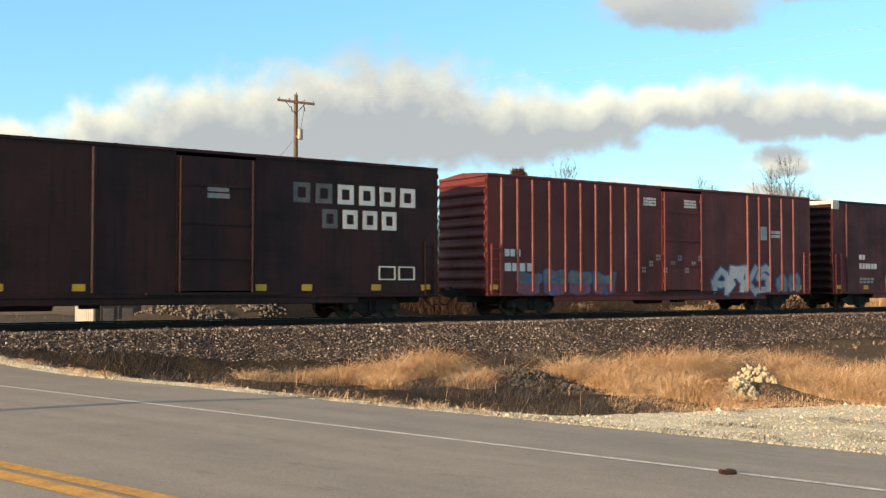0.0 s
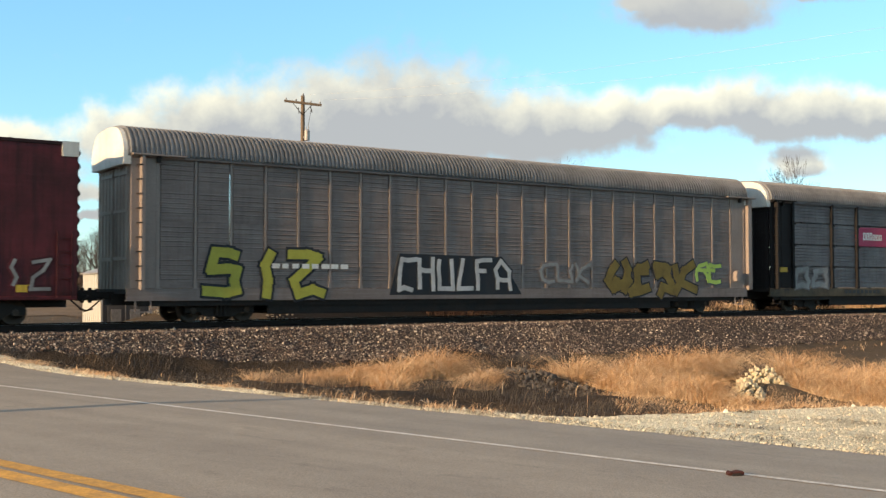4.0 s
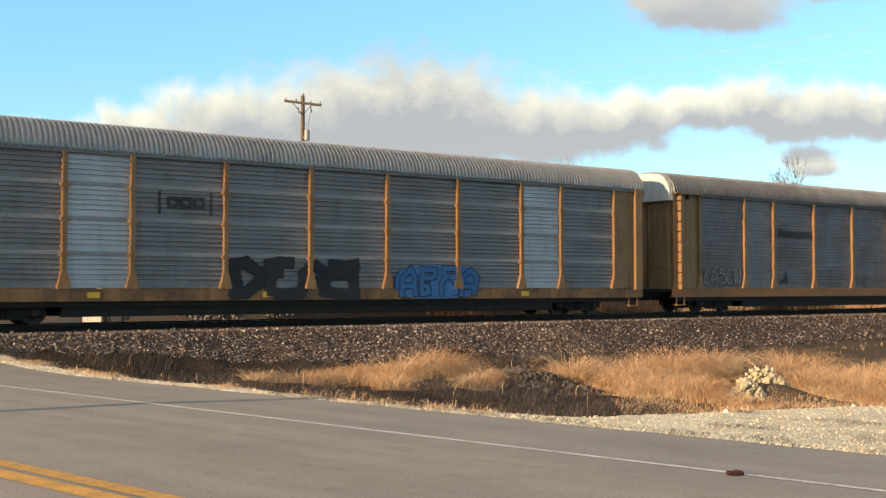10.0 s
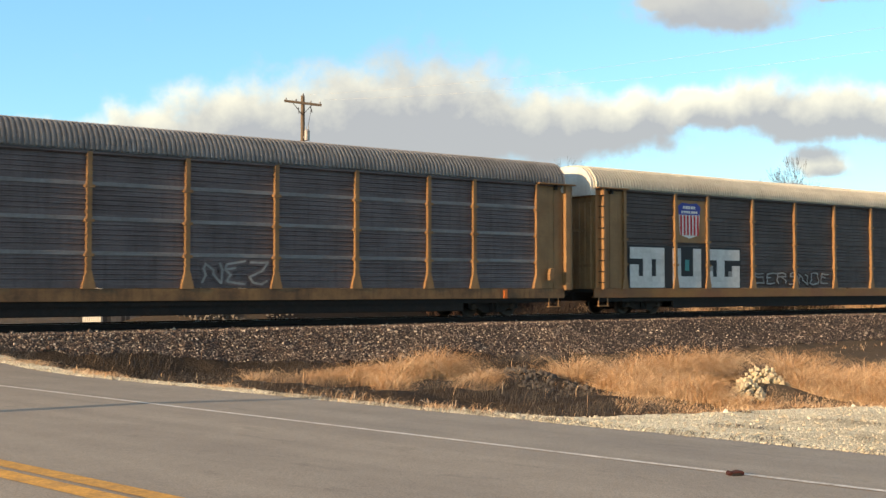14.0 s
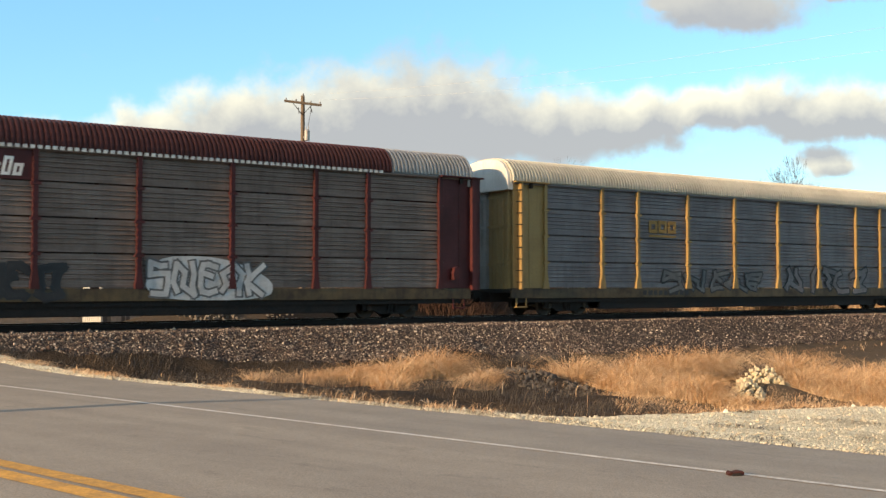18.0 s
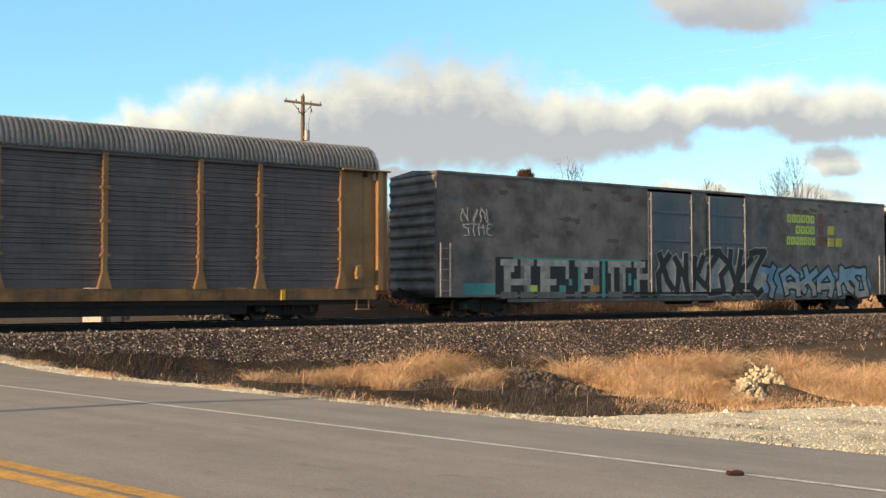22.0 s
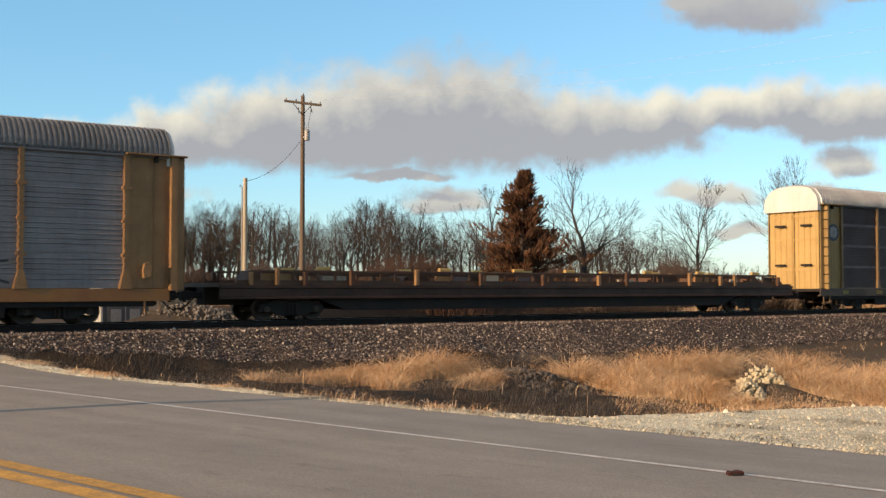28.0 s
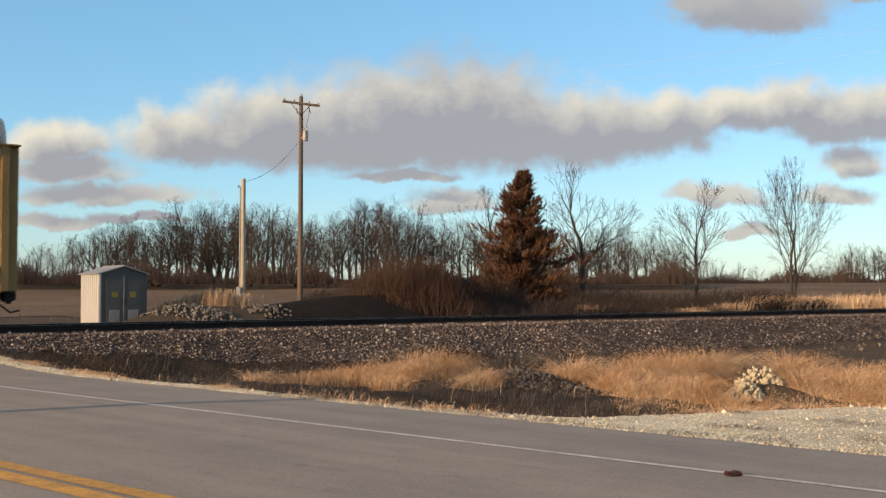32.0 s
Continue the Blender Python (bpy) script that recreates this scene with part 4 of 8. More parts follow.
def autorack(label, s_left, post, panel, roof, sill, end, cap, rows=4, gap=0.022, odd=None, solid_bays=None, flare=0.13, ladder=True, bays=None, ridge=0.145,
             roof_end=None, gutter=None, plain_ends=False, bogie=3.05, seam=None, end_door=None, groove=0.014, near_door=None):
    """An enclosed car-carrier wagon. odd: bays whose panels take another material."""
    L = RACK_L
    car = thing("autorack_wagon", label, "train wagon", "wagons of the train")
    xs = bays or (BAYS_END if ladder else BAYS)
    CARS.append((car, s_left + L / 2))
    h0, h1 = 1.03, 4.98
    for sgn in (-1, 1):
        turn = Matrix.Identity(4) if sgn < 0 else Matrix.Rotation(math.pi, 4, "Z")
        def X(v):
            return (v - L / 2) * (1 if sgn < 0 else -1)
        s = Shape().extrude([(-1.52, 0.66), (-1.36, 0.66), (-1.36, 0.7), (-1.47, 0.71), (-1.47, 0.97), (-1.36, 0.98), (-1.36, 1.02), (-1.52, 1.02)], -L / 2, L / 2)
        for k in range(14):
            a = -L / 2 + 1.2 + k * 1.9
            s.box(a, a + 0.05, -1.515, -1.40, 0.7, 0.98)
        part("side_sill", s, sill, car, "long pressed side sill", at=turn)
        part("top_rail", Shape().box(-L / 2 + 0.1, L / 2 - 0.1, -1.54, -1.42, 4.83, 4.905, b=0.015), gutter or panel, car, at=turn)
        for a, b in zip(xs, xs[1:]):
            i = xs.index(a)
            w = b - a - 0.14
            mat_ = (odd or {}).get(i, panel)
            if solid_bays and i in solid_bays:
                part("blank_panel", Shape().box(-w / 2 - 0.05, w / 2 + 0.05, -1.475, -1.42, h0, h1), solid_bays[i], car, "plain painted steel panel", at=turn @ Matrix.Translation(((a + b) / 2 - L / 2, 0, 0)))
                continue
            for r in range(rows):
                z0 = h0 + (h1 - h0) * r / rows + gap / 2
                z1 = h0 + (h1 - h0) * (r + 1) / rows - gap / 2
                part("panel", corrugated(w, z0, z1, mat_, mat_.name, ridge, groove), None, car, at=turn @ Matrix.Translation(((a + b) / 2 - L / 2, 0, 0)))
            if seam:
                for r in range(1, rows):
                    z = h0 + (h1 - h0) * r / rows
                    part("seam_strip", cached(("seam", seam.name, round(w, 2)), lambda: Shape().box(-w / 2, w / 2, -1.468, -1.43, -0.06, 0.06, b=0.01).mesh("seam_strip", seam)), None, car, at=turn @ Matrix.Translation(((a + b) / 2 - L / 2, 0, z)))
        for a in xs:
            part("post", post_mesh(h0 - 0.02, 4.9, post, post.name, flare, 0.04 if flare == 0.02 else 0.065), None, car, at=turn @ Matrix.Translation((a - L / 2, 0, 0)))
        for a, b in ((0.12, xs[0] - 0.06), (xs[-1] + 0.06, L - 0.12)):
            sh = Shape().box(a - L / 2, b - L / 2, -1.47, -1.42, h0, h1)
            if not plain_ends:
                sh.box(a - L / 2 + 0.75, a - L / 2 + 0.79, -1.485, -1.47, h0, h1)
            part("end_panel", sh, end, car, "plain painted steel end panel", at=turn)
        if ladder:
            part("brake_housing", cached(("housing", end.name), lambda: Shape().slab([(-0.1, 0.0), (0.1, 0.05), (0.14, 0.3), (0.05, 0.46), (-0.08, 0.42), (-0.13, 0.2)], -0.2, 0.0).mesh("brake_housing", end)), None, car, "small brake gear housing", at=turn @ Matrix.Translation((L / 2 - 0.72, -1.475, 1.32)))
    part("floor_plate", Shape().box(-L / 2 + 0.1, L / 2 - 0.1, -1.35, 1.35, 0.86, 1.0), BLACK_STEEL, car, "black steel floor")
    for k in (-1, 1):
        part("belly_girder", Shape().box(-9.0, 9.0, k * 1.2, k * 1.32, 0.22, 0.86, b=0.02), BLACK_STEEL, car, "deep black girder under the floor")
        part("lower_rail", Shape().box(-L / 2 + 0.4, L / 2 - 0.4, k * 1.33, k * 1.4, 0.5, 0.655), BLACK_STEEL, car)
    part("centre_sill", Shape().box(-L / 2 - 0.05, L / 2 + 0.05, -0.32, 0.32, 0.52, 0.86), BLACK_STEEL, car, "black steel centre sill")
    part("belly_plate", Shape().box(-9.0, 9.0, -1.19, 1.19, 0.24, 0.32), BLACK_STEEL, car)
    if roof_end:
        cut = L / 2 - 3.3
        part("roof", roof_mesh(L, roof, roof.name, -L / 2, cut), None, car, "ribbed arched steel roof")
        part("roof_section", roof_mesh(L, roof_end, roof_end.name, cut, L / 2), None, car, "replaced grey roof section")
    else:
        part("roof", roof_mesh(L, roof, roof.name), None, car, "ribbed arched steel roof")
    for side in (-1, 1):
        end_wall(car, L, end, cap, side, ladder, end_door, near_door)
    wheel = Shape()
    for k in range(14):
        a, b = 2 * math.pi * k / 14, 2 * math.pi * (k + 1) / 14
        wheel.tube((0, 0.27 * math.cos(a), 0.27 * math.sin(a)), (0, 0.27 * math.cos(b), 0.27 * math.sin(b)), 0.018, n=5, caps=False)
    for k in range(4):
        wheel.tube((0, 0, 0), (0.0, 0.27 * math.cos(k * 1.57), 0.27 * math.sin(k * 1.57)), 0.012, n=4)
    part("brake_wheel", wheel, BLACK_STEEL, car, "spoked brake wheel", at=(L / 2 + 0.12, -0.95, 2.0))
    part("step", Shape().box(-0.25, 0.25, -1.54, -1.38, 0.32, 0.36).box(-0.25, -0.21, -1.5, -1.46, 0.36, 0.7).box(0.21, 0.25, -1.5, -1.46, 0.36, 0.7), post, car, at=(-L / 2 + 0.5, 0, 0))
    part("step", Shape().box(-0.25, 0.25, -1.54, -1.38, 0.32, 0.36).box(-0.25, -0.21, -1.5, -1.46, 0.36, 0.7).box(0.21, 0.25, -1.5, -1.46, 0.36, 0.7), post, car, at=(L / 2 - 0.5, 0, 0))
    running_gear(car, L, bogie)
    return car


def on(car_len):
    """Turns a distance from the car's front end into its own x."""
    return lambda v: v - car_len / 2


def boxcar(label, s_left, L, body, trim, ribs=(), doors=(), top=5.18, roofmat=None, corner=None, door_mat=None, bogie=2.4, tabs=(), shaded_end=None):
    """A high boxcar with plug doors, ribbed ends and a low ribbed roof."""
    car = thing("boxcar_wagon", label, "train wagon", "wagons of the train")
    CARS.append((car, s_left + L / 2))
    z0 = 0.82
    dx = [(a - L / 2, b - L / 2) for a, b in doors]
    for sgn in (-1, 1):
        turn = Matrix.Identity(4) if sgn < 0 else Matrix.Rotation(math.pi, 4, "Z")
        cuts = [-L / 2] + [v for d in dx for v in d] + [L / 2]
        for a, b in zip(cuts[0::2], cuts[1::2]):
            if b - a > 0.05:
                part("side_wall", Shape().box(a, b, -1.50, -1.44, z0, top), body, car, at=turn)
        part("side_sill", Shape().box(-L / 2, L / 2, -1.51, -1.38, z0 - 0.12, z0, b=0.02).box(-L / 2 + 3.2, L / 2 - 3.2, -1.49, -1.4, z0 - 0.3, z0 - 0.12), body, car, at=turn)
        part("top_chord", Shape().box(-L / 2, L / 2, -1.53, -1.42, top - 0.02, top + 0.09, b=0.02), roofmat or body, car, at=turn)
        for a, b in dx:
            d = Shape().box(a + 0.02, b - 0.02, -1.525, -1.45, z0 + 0.1, top - 0.12)
            dr = part("plug_door", d, door_mat or body, car, at=turn)
            for z in (1.9, 2.95, 4.1):
                part("door_rib", Shape().box(a + 0.03, b - 0.03, -1.55, -1.52, z - 0.04, z + 0.04, b=0.008), door_mat or body, dr)
            for x in (a + 0.12, b - 0.12):
                rod = Shape().tube((x, -1.575, z0 + 0.05), (x, -1.575, top - 0.15), 0.028, n=6)
                for z in (1.3, 2.4, 3.5, 4.6):
                    rod.box(x - 0.05, x + 0.05, -1.59, -1.52, z - 0.04, z + 0.04)
                part("lock_bar", rod, trim, dr, "upright lock bar of the door")
            part("door_track", Shape().box(a - 0.9, b + 0.9, -1.6, -1.5, z0 - 0.02, z0 + 0.05), BLACK_STEEL, dr)
        rib = cached(("rib", body.name, top), lambda: Shape().extrude([(-0.06, 0), (-0.035, -0.055), (0.035, -0.055), (0.06, 0)], 0, top - z0 - 0.1).mesh("rib", trim))
        for v in ribs:
            part("rib", rib, None, car, at=turn @ Matrix.Translation((v - L / 2, -1.50, z0 + 0.05)) @ Matrix(((0, 1, 0, 0), (0, 0, 1, 0), (1, 0, 0, 0), (0, 0, 0, 1))))
        for side in (-1, 1):
            x = side * (L / 2 - 0.35)
            part("ladder", ladder_mesh(0.75, 2.6, 0.4, 5, trim, trim.name), None, car, at=turn @ Matrix.Translation((x - 0.2, -1.5, 0)))
    for side in (-1, 1):
        n = 11
        pr = [(0.07, z0)]
        for k in range(n):
            z = z0 + 0.2 + (top - z0 - 0.4) * k / (n - 1)
            pr += [(0, z - 0.14), (-0.075, z - 0.03), (-0.075, z + 0.03), (0, z + 0.14)]
        pr += [(0.07, top)]
        e = Shape().extrude(pr, -1.46, 1.46)
        e.v = [(-q[1], q[0], q[2]) for q in e.v]
        part("end_wall", e, shaded_end or body, car, "pressed steel end with level corrugations", at=pose(side * (L / 2), 0, 0, 0, 0, 0 if side > 0 else 180))
        if corner:
            x = side * L / 2
            xi = x - side * 0.45
            part("corner_cap", Shape().box(min(x, xi) - (0.012 if side < 0 else 0), max(x, xi) + (0.012 if side > 0 else 0), -1.545, 1.545, top - 0.32, top + 0.1), corner, car, "white painted upper corner of the car")
    r = Shape().extrude([(-1.5, top), (-1.5, top + 0.06), (0, top + 0.2), (1.5, top + 0.06), (1.5, top)], -L / 2, L / 2)
    for k in range(22):
        x = -L / 2 + (k + 0.5) * L / 22
        r.extrude([(-1.5, top + 0.05), (-1.5, top + 0.1), (0, top + 0.24), (1.5, top + 0.1), (1.5, top + 0.05)], x - 0.04, x + 0.04)
    part("roof", r, roofmat or body, car, "low ribbed steel roof")
    part("underframe", Shape().box(-L / 2, L / 2, -1.38, 1.38, 0.72, 0.82).box(-L / 2 - 0.05, L / 2 + 0.05, -0.3, 0.3, 0.48, 0.72), BLACK_STEEL, car, "black steel floor frame")
    tank = Shape().tube((-1.2, -0.8, 0.55), (0.2, -0.8, 0.55), 0.2, n=10).box(1.0, 1.5, -1.0, -0.6, 0.4, 0.72).tube((-L / 2 + 3.6, 0.5, 0.5), (L / 2 - 3.6, 0.5, 0.5), 0.03)
    part("brake_gear", tank, BLACK_STEEL, car, "brake tank and rods under the floor")
    for v in tabs:
        plate(car, "yellow_tab", v - L / 2 - 0.18, v - L / 2 + 0.18, z0 + 0.1, z0 + 0.3, TAB_YELLOW, -1.503, "yellow jacking mark")
    running_gear(car, L, bogie)
    return car


def train():
    yellow = paint("rack_yellow", (0.28, 0.158, 0.068), (0.14, 0.075, 0.037), 0.6, 0.45)
    ochre = paint("rack_ochre", (0.29, 0.19, 0.07), (0.15, 0.095, 0.045), 0.5, 0.35)
    rust_sill = paint("sill_rusty", (0.2, 0.085, 0.035), (0.28, 0.15, 0.05), 0.7, 0.4)
    ochre_sill = paint("sill_ochre", (0.102, 0.071, 0.034), (0.031, 0.023, 0.018), 0.95, 0.6, size=1.4)
    brown_sill = paint("sill_brown", (0.075, 0.052, 0.036), (0.04, 0.03, 0.024), 0.6, 0.4)
    brown = paint("panel_brown", (0.088, 0.069, 0.064), (0.048, 0.038, 0.035), 0.6, 0.4, 0.65, scuff=0.3)
    mid = paint("panel_mid", (0.165, 0.147, 0.147), (0.092, 0.08, 0.079), 0.6, 0.45, 0.55, metal=0.1, scuff=0.42)
    end_grey = paint("end_door_grey", (0.3, 0.295, 0.28), (0.15, 0.14, 0.13), 0.6, 0.5)
    worn_sill = paint("sill_worn", (0.22, 0.12, 0.05), (0.075, 0.045, 0.028), 0.95, 0.6, size=1.3)
    silver = paint("panel_silver", (0.2, 0.186, 0.185), (0.115, 0.103, 0.1), 0.5, 0.4, 0.5, metal=0.12, scuff=0.42)
    weathered = paint("panel_weathered", (0.178, 0.134, 0.112), (0.082, 0.058, 0.048), 0.65, 0.4, 0.75, metal=0.06, scuff=0.55)
    dull = paint("panel_dull", (0.125, 0.1, 0.101), (0.066, 0.052, 0.051), 0.6, 0.5, 0.6, metal=0.09, scuff=0.42)
    dark = paint("panel_dark", (0.165, 0.146, 0.142), (0.08, 0.069, 0.066), 0.6, 0.5, 0.6, metal=0.07, scuff=0.42)
    umber = paint("panel_umber", (0.064, 0.047, 0.043), (0.04, 0.029, 0.027), 0.5, 0.25, 0.7, metal=0.0, scuff=0.1)
    bright = paint("panel_bright", (0.416, 0.424, 0.432), (0.264, 0.264, 0.264), 0.5, 0.35, 0.45, metal=0.12, scuff=0.42)
    tan = paint("panel_tan", (0.19, 0.153, 0.138), (0.11, 0.088, 0.078), 0.6, 0.45, 0.6, metal=0.05, scuff=0.4)
    tan_post = paint("post_tan", (0.25, 0.205, 0.18), (0.16, 0.128, 0.11), 0.5, 0.3)
    galv = paint("roof_galvanised", (0.32, 0.325, 0.33), (0.19, 0.188, 0.186), 0.5, 0.2, 0.45, metal=0.5)
    grimy = paint("roof_grimy", (0.2, 0.2, 0.204), (0.105, 0.102, 0.1), 0.6, 0.3, 0.6, metal=0.3)
    cream = paint("roof_cream", (0.476, 0.451, 0.374), (0.306, 0.281, 0.23), 0.5, 0.25, 0.5, metal=0.2)
    blueroof = paint("roof_blue_grey", (0.27, 0.33, 0.42), (0.18, 0.21, 0.27), 0.4, 0.2, 0.4, metal=0.4)
    white = paint("end_white", (0.6, 0.59, 0.55), (0.35, 0.33, 0.3), 0.5, 0.35)
    black = paint("car_black", (0.009, 0.008, 0.008), (0.022, 0.018, 0.017), 0.5, 0.35, 0.8)
    red_car = paint("rack_red", (0.378, 0.0558, 0.0252), (0.234, 0.0405, 0.0225), 0.45, 0.3)
    maroon = paint("rack_maroon", (0.074, 0.0155, 0.0155), (0.03, 0.0095, 0.0095), 0.7, 0.5)
    maroon_roof = paint("roof_maroon", (0.056, 0.016, 0.016), (0.028, 0.011, 0.011), 0.5, 0.3)
    oxide = paint("boxcar_oxide", (0.135, 0.027, 0.025), (0.055, 0.016, 0.015), 0.55, 0.5)
    # lighter copy of the oxide red that paints sunlight onto the ribs
    lit_oxide_rib = paint("boxcar_lit_oxide_rib", (0.2, 0.056, 0.048), (0.11, 0.03, 0.026), 0.5, 0.4)
    crimson = paint("boxcar_crimson", (0.108, 0.0165, 0.022), (0.045, 0.0105, 0.012), 0.8, 0.6)
    crimson_door = paint("boxcar_crimson_door", (0.07, 0.0125, 0.016), (0.03, 0.008, 0.009), 0.8, 0.7)
    # soot on the first car; reused dark to paint shade onto boxcar ends
    soot = paint("boxcar_soot_and_shade_red", (0.036, 0.0085, 0.0085), (0.008, 0.005, 0.0048), 0.95, 0.95, size=0.5)
    wine = paint("boxcar_wine", (0.1, 0.014, 0.018), (0.02, 0.0075, 0.008), 0.85, 0.85, size=0.5)
    grey_box = paint("boxcar_grey", (0.16, 0.138, 0.132), (0.062, 0.053, 0.05), 0.95, 0.25, size=1.1)
    grey_door = paint("boxcar_blue_grey", (0.102, 0.114, 0.132), (0.06, 0.066, 0.075), 0.5, 0.4)
    sign_red = paint("sign_magenta", (0.36, 0.03, 0.085), (0.22, 0.03, 0.06), 0.4, 0.2)
    sign_blue = paint("sign_blue", (0.04, 0.06, 0.3), (0.05, 0.05, 0.15), 0.4, 0.2)
    sign_flag = paint("sign_flag_red", (0.5, 0.03, 0.04), (0.3, 0.03, 0.03), 0.4, 0.2)
    bright_gold = paint("letter_gold", (0.3, 0.17, 0.04), (0.15, 0.09, 0.035), 0.5, 0.3)
    faded_red = paint("emblem_faded_red", (0.14, 0.045, 0.045), (0.1, 0.07, 0.065), 0.7, 0.4)
    pale_seam = paint("seam_pale", (0.27, 0.258, 0.252), (0.17, 0.16, 0.155), 0.5, 0.3)
    post_brown = paint("post_brown", (0.2, 0.125, 0.06), (0.11, 0.068, 0.035), 0.6, 0.4)
    # brighter yellow with the sun on the last car's end doors painted in
    sunny = paint("rack_sunlit_yellow", (0.43, 0.29, 0.11), (0.3, 0.19, 0.07), 0.5, 0.3)
    faint_tab = paint("tab_faded", (0.22, 0.15, 0.03), (0.1, 0.07, 0.03), 0.6, 0.4)
    emblem_dark = paint("emblem_dark", (0.04, 0.045, 0.055), (0.08, 0.08, 0.085), 0.5, 0.3)
    B = on(RACK_L)

    # two dark boxcars and a ribbed one lead
    b = on(26.1)
    c = boxcar("soot-stained dark red boxcar with faded white lettering", -252.0, 26.1, soot, soot, top=5.08, ribs=(14.2,), doors=((16.62, 19.2),), tabs=(11.6, 13.8, 19.4, 21.0, 23.6, 25.6), roofmat=soot)
    for k in range(6):
        hollow(c, b(20.5 + 0.81 * k), b(20.5 + 0.81 * k + 0.6), 3.74, 4.38, 0.15, BOX_WHITE if k > 1 else INK_SLATE, -1.505)
    for k in range(4):
        hollow(c, b(21.55 + 0.76 * k), b(21.55 + 0.76 * k + 0.56), 2.94, 3.56, 0.15, BOX_WHITE if k else INK_SLATE, -1.505)
    for k in range(2):
        x = b(23.7 + 0.78 * k)
        part("stencil_box", Shape().box(x, x + 0.66, -1.51, -1.5, 1.27, 1.31).box(x, x + 0.66, -1.51, -1.5, 1.69, 1.73).box(x, x + 0.05, -1.51, -1.5, 1.31, 1.69).box(x + 0.61, x + 0.66, -1.51, -1.5, 1.31, 1.69), BOX_WHITE, c)
    bars(c, b(17.6), b(18.5), 3.7, 4.1, 1, INK_GREY, -1.53, rows=2)

    b = on(18.75)
    c = boxcar("oxide red boxcar with upright ribs and graffiti along its base", -223.72, 18.75, oxide, lit_oxide_rib, doors=((8.95, 11.4),),
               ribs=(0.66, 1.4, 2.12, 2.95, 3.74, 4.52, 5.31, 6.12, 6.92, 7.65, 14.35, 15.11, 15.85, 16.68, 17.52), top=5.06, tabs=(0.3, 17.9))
    bars(c, b(0.8), b(1.6), 2.1, 2.45, 3, BOX_WHITE, -1.505)
    bars(c, b(0.8), b(2.2), 1.55, 1.95, 4, BOX_WHITE, -1.505)
    for x in (7.9, 10.3):
        bars(c, b(x), b(x + 0.75), 4.3, 4.65, 5, BOX_WHITE, -1.53, rows=3)
    plate(c, "shield_sign", b(15.2), b(15.65), 3.1, 3.7, INK_WHITE, -1.504, "small pale shield emblem")
    bars(c, b(15.9), b(16.6), 3.2, 3.55, 6, BOX_WHITE, -1.505, rows=2)
    for k in range(9):
        bars(c, b(7.8 + 0.42 * k), b(8.05 + 0.42 * k), 1.6 + 0.25 * (k % 3), 1.85 + 0.25 * (k % 3), 2, INK_GREY, -1.53, rows=2, seed=k)
    spray(c, b(12.1), b(15.9), 0.72, 1.95, "arks", INK_WHITE, INK_DEEP, y=-1.506, seed=3, fat=0.19, label="white spray-painted letters with a blue rim")
    bubble(c, b(1.3), b(6.4), 0.75, 1.7, 4, INK_DUSTY, INK_DEEP, INK_ROSE, y=-1.506, seed=5, rim=0.04, label="pale green and pink spray-painted letters")
    spray(c, b(16.3), b(18.0), 0.8, 1.6, "an", INK_GREY, INK_DEEP, y=-1.506, seed=6)

    b = lambda v: v + 0.5 - 26.65 / 2
    c = boxcar("dark wine red boxcar with soot streaks and whitened patches", -203.25, 26.65, wine, wine, doors=((10.6, 12.95), (13.9, 16.15)), ribs=(1.09,), top=5.03, corner=white, shaded_end=soot, tabs=(0.5, 2.6, 9.3, 25.2), roofmat=soot)
    bars(c, b(1.6), b(2.1), 2.3, 2.62, 2, BOX_WHITE, -1.505)
    bars(c, b(1.6), b(3.05), 1.85, 2.2, 6, BOX_WHITE, -1.505)
    bars(c, b(1.6), b(2.8), 1.2, 1.5, 4, INK_GREY, -1.505, rows=2)
    bars(c, b(13.6), b(14.8), 3.75, 4.0, 5, BOX_WHITE, -1.53, rows=2)
    bubble(c, b(3.7), b(7.7), 0.72, 1.75, 4, INK_STONE, INK_SLATE, y=-1.506, seed=11, rim=0.03, peak=0.35, label="smeared white paint over old lettering")
    spray(c, b(15.8), b(23.3), 0.92, 1.55, "asnolhuesd", INK_STONE, INK_SLATE, y=-1.506, seed=12, fat=0.17, wild=0.25, label="smeared white paint over old lettering")
    ring = Shape()
    for k in range(15):
        a0_, a1_ = radians(40 + 19 * k), radians(40 + 19 * (k + 1) + 1)
        ring.slab([(b(21.65) + r_ * math.cos(a_) * 0.62, 2.65 + r_ * math.sin(a_) * 0.62) for r_, a_ in ((1.0, a0_), (1.0, a1_), (0.68, a1_), (0.68, a0_))], -1.512, -1.503)
    part("worn_emblem", ring, INK_ROSE, c, "worn white open ring emblem")
    spray(c, b(23.5), b(25.5), 0.95, 1.9, "wiz", INK_GREY, wine, y=-1.506, seed=14, fat=0.1)

    fine = [0.95 + 1.145 * k for k in range(22)] + [26.15]
    c = autorack("tan-grey car carrier wagon with many slim posts and yellow graffiti", -175.2, tan_post, tan, grimy, tan, tan_post, white, rows=2, gap=0.008, bays=fine, flare=0.02, groove=0.004)
    spray(c, B(2.3), B(6.6), 0.72, 2.25, "siz", INK_YELLOW, INK_NIGHT, seed=21, fat=0.15, rim_w=0.08, label="yellow spray-painted letters with a black rim")
    part("graffiti_shadow", Shape().slab([(B(8.9), 0.8), (B(14.6), 0.8), (B(13.6), 2.15), (B(9.3), 2.2)], -1.5215, -1.46), INK_NIGHT, c, "black ground behind the painted letters")
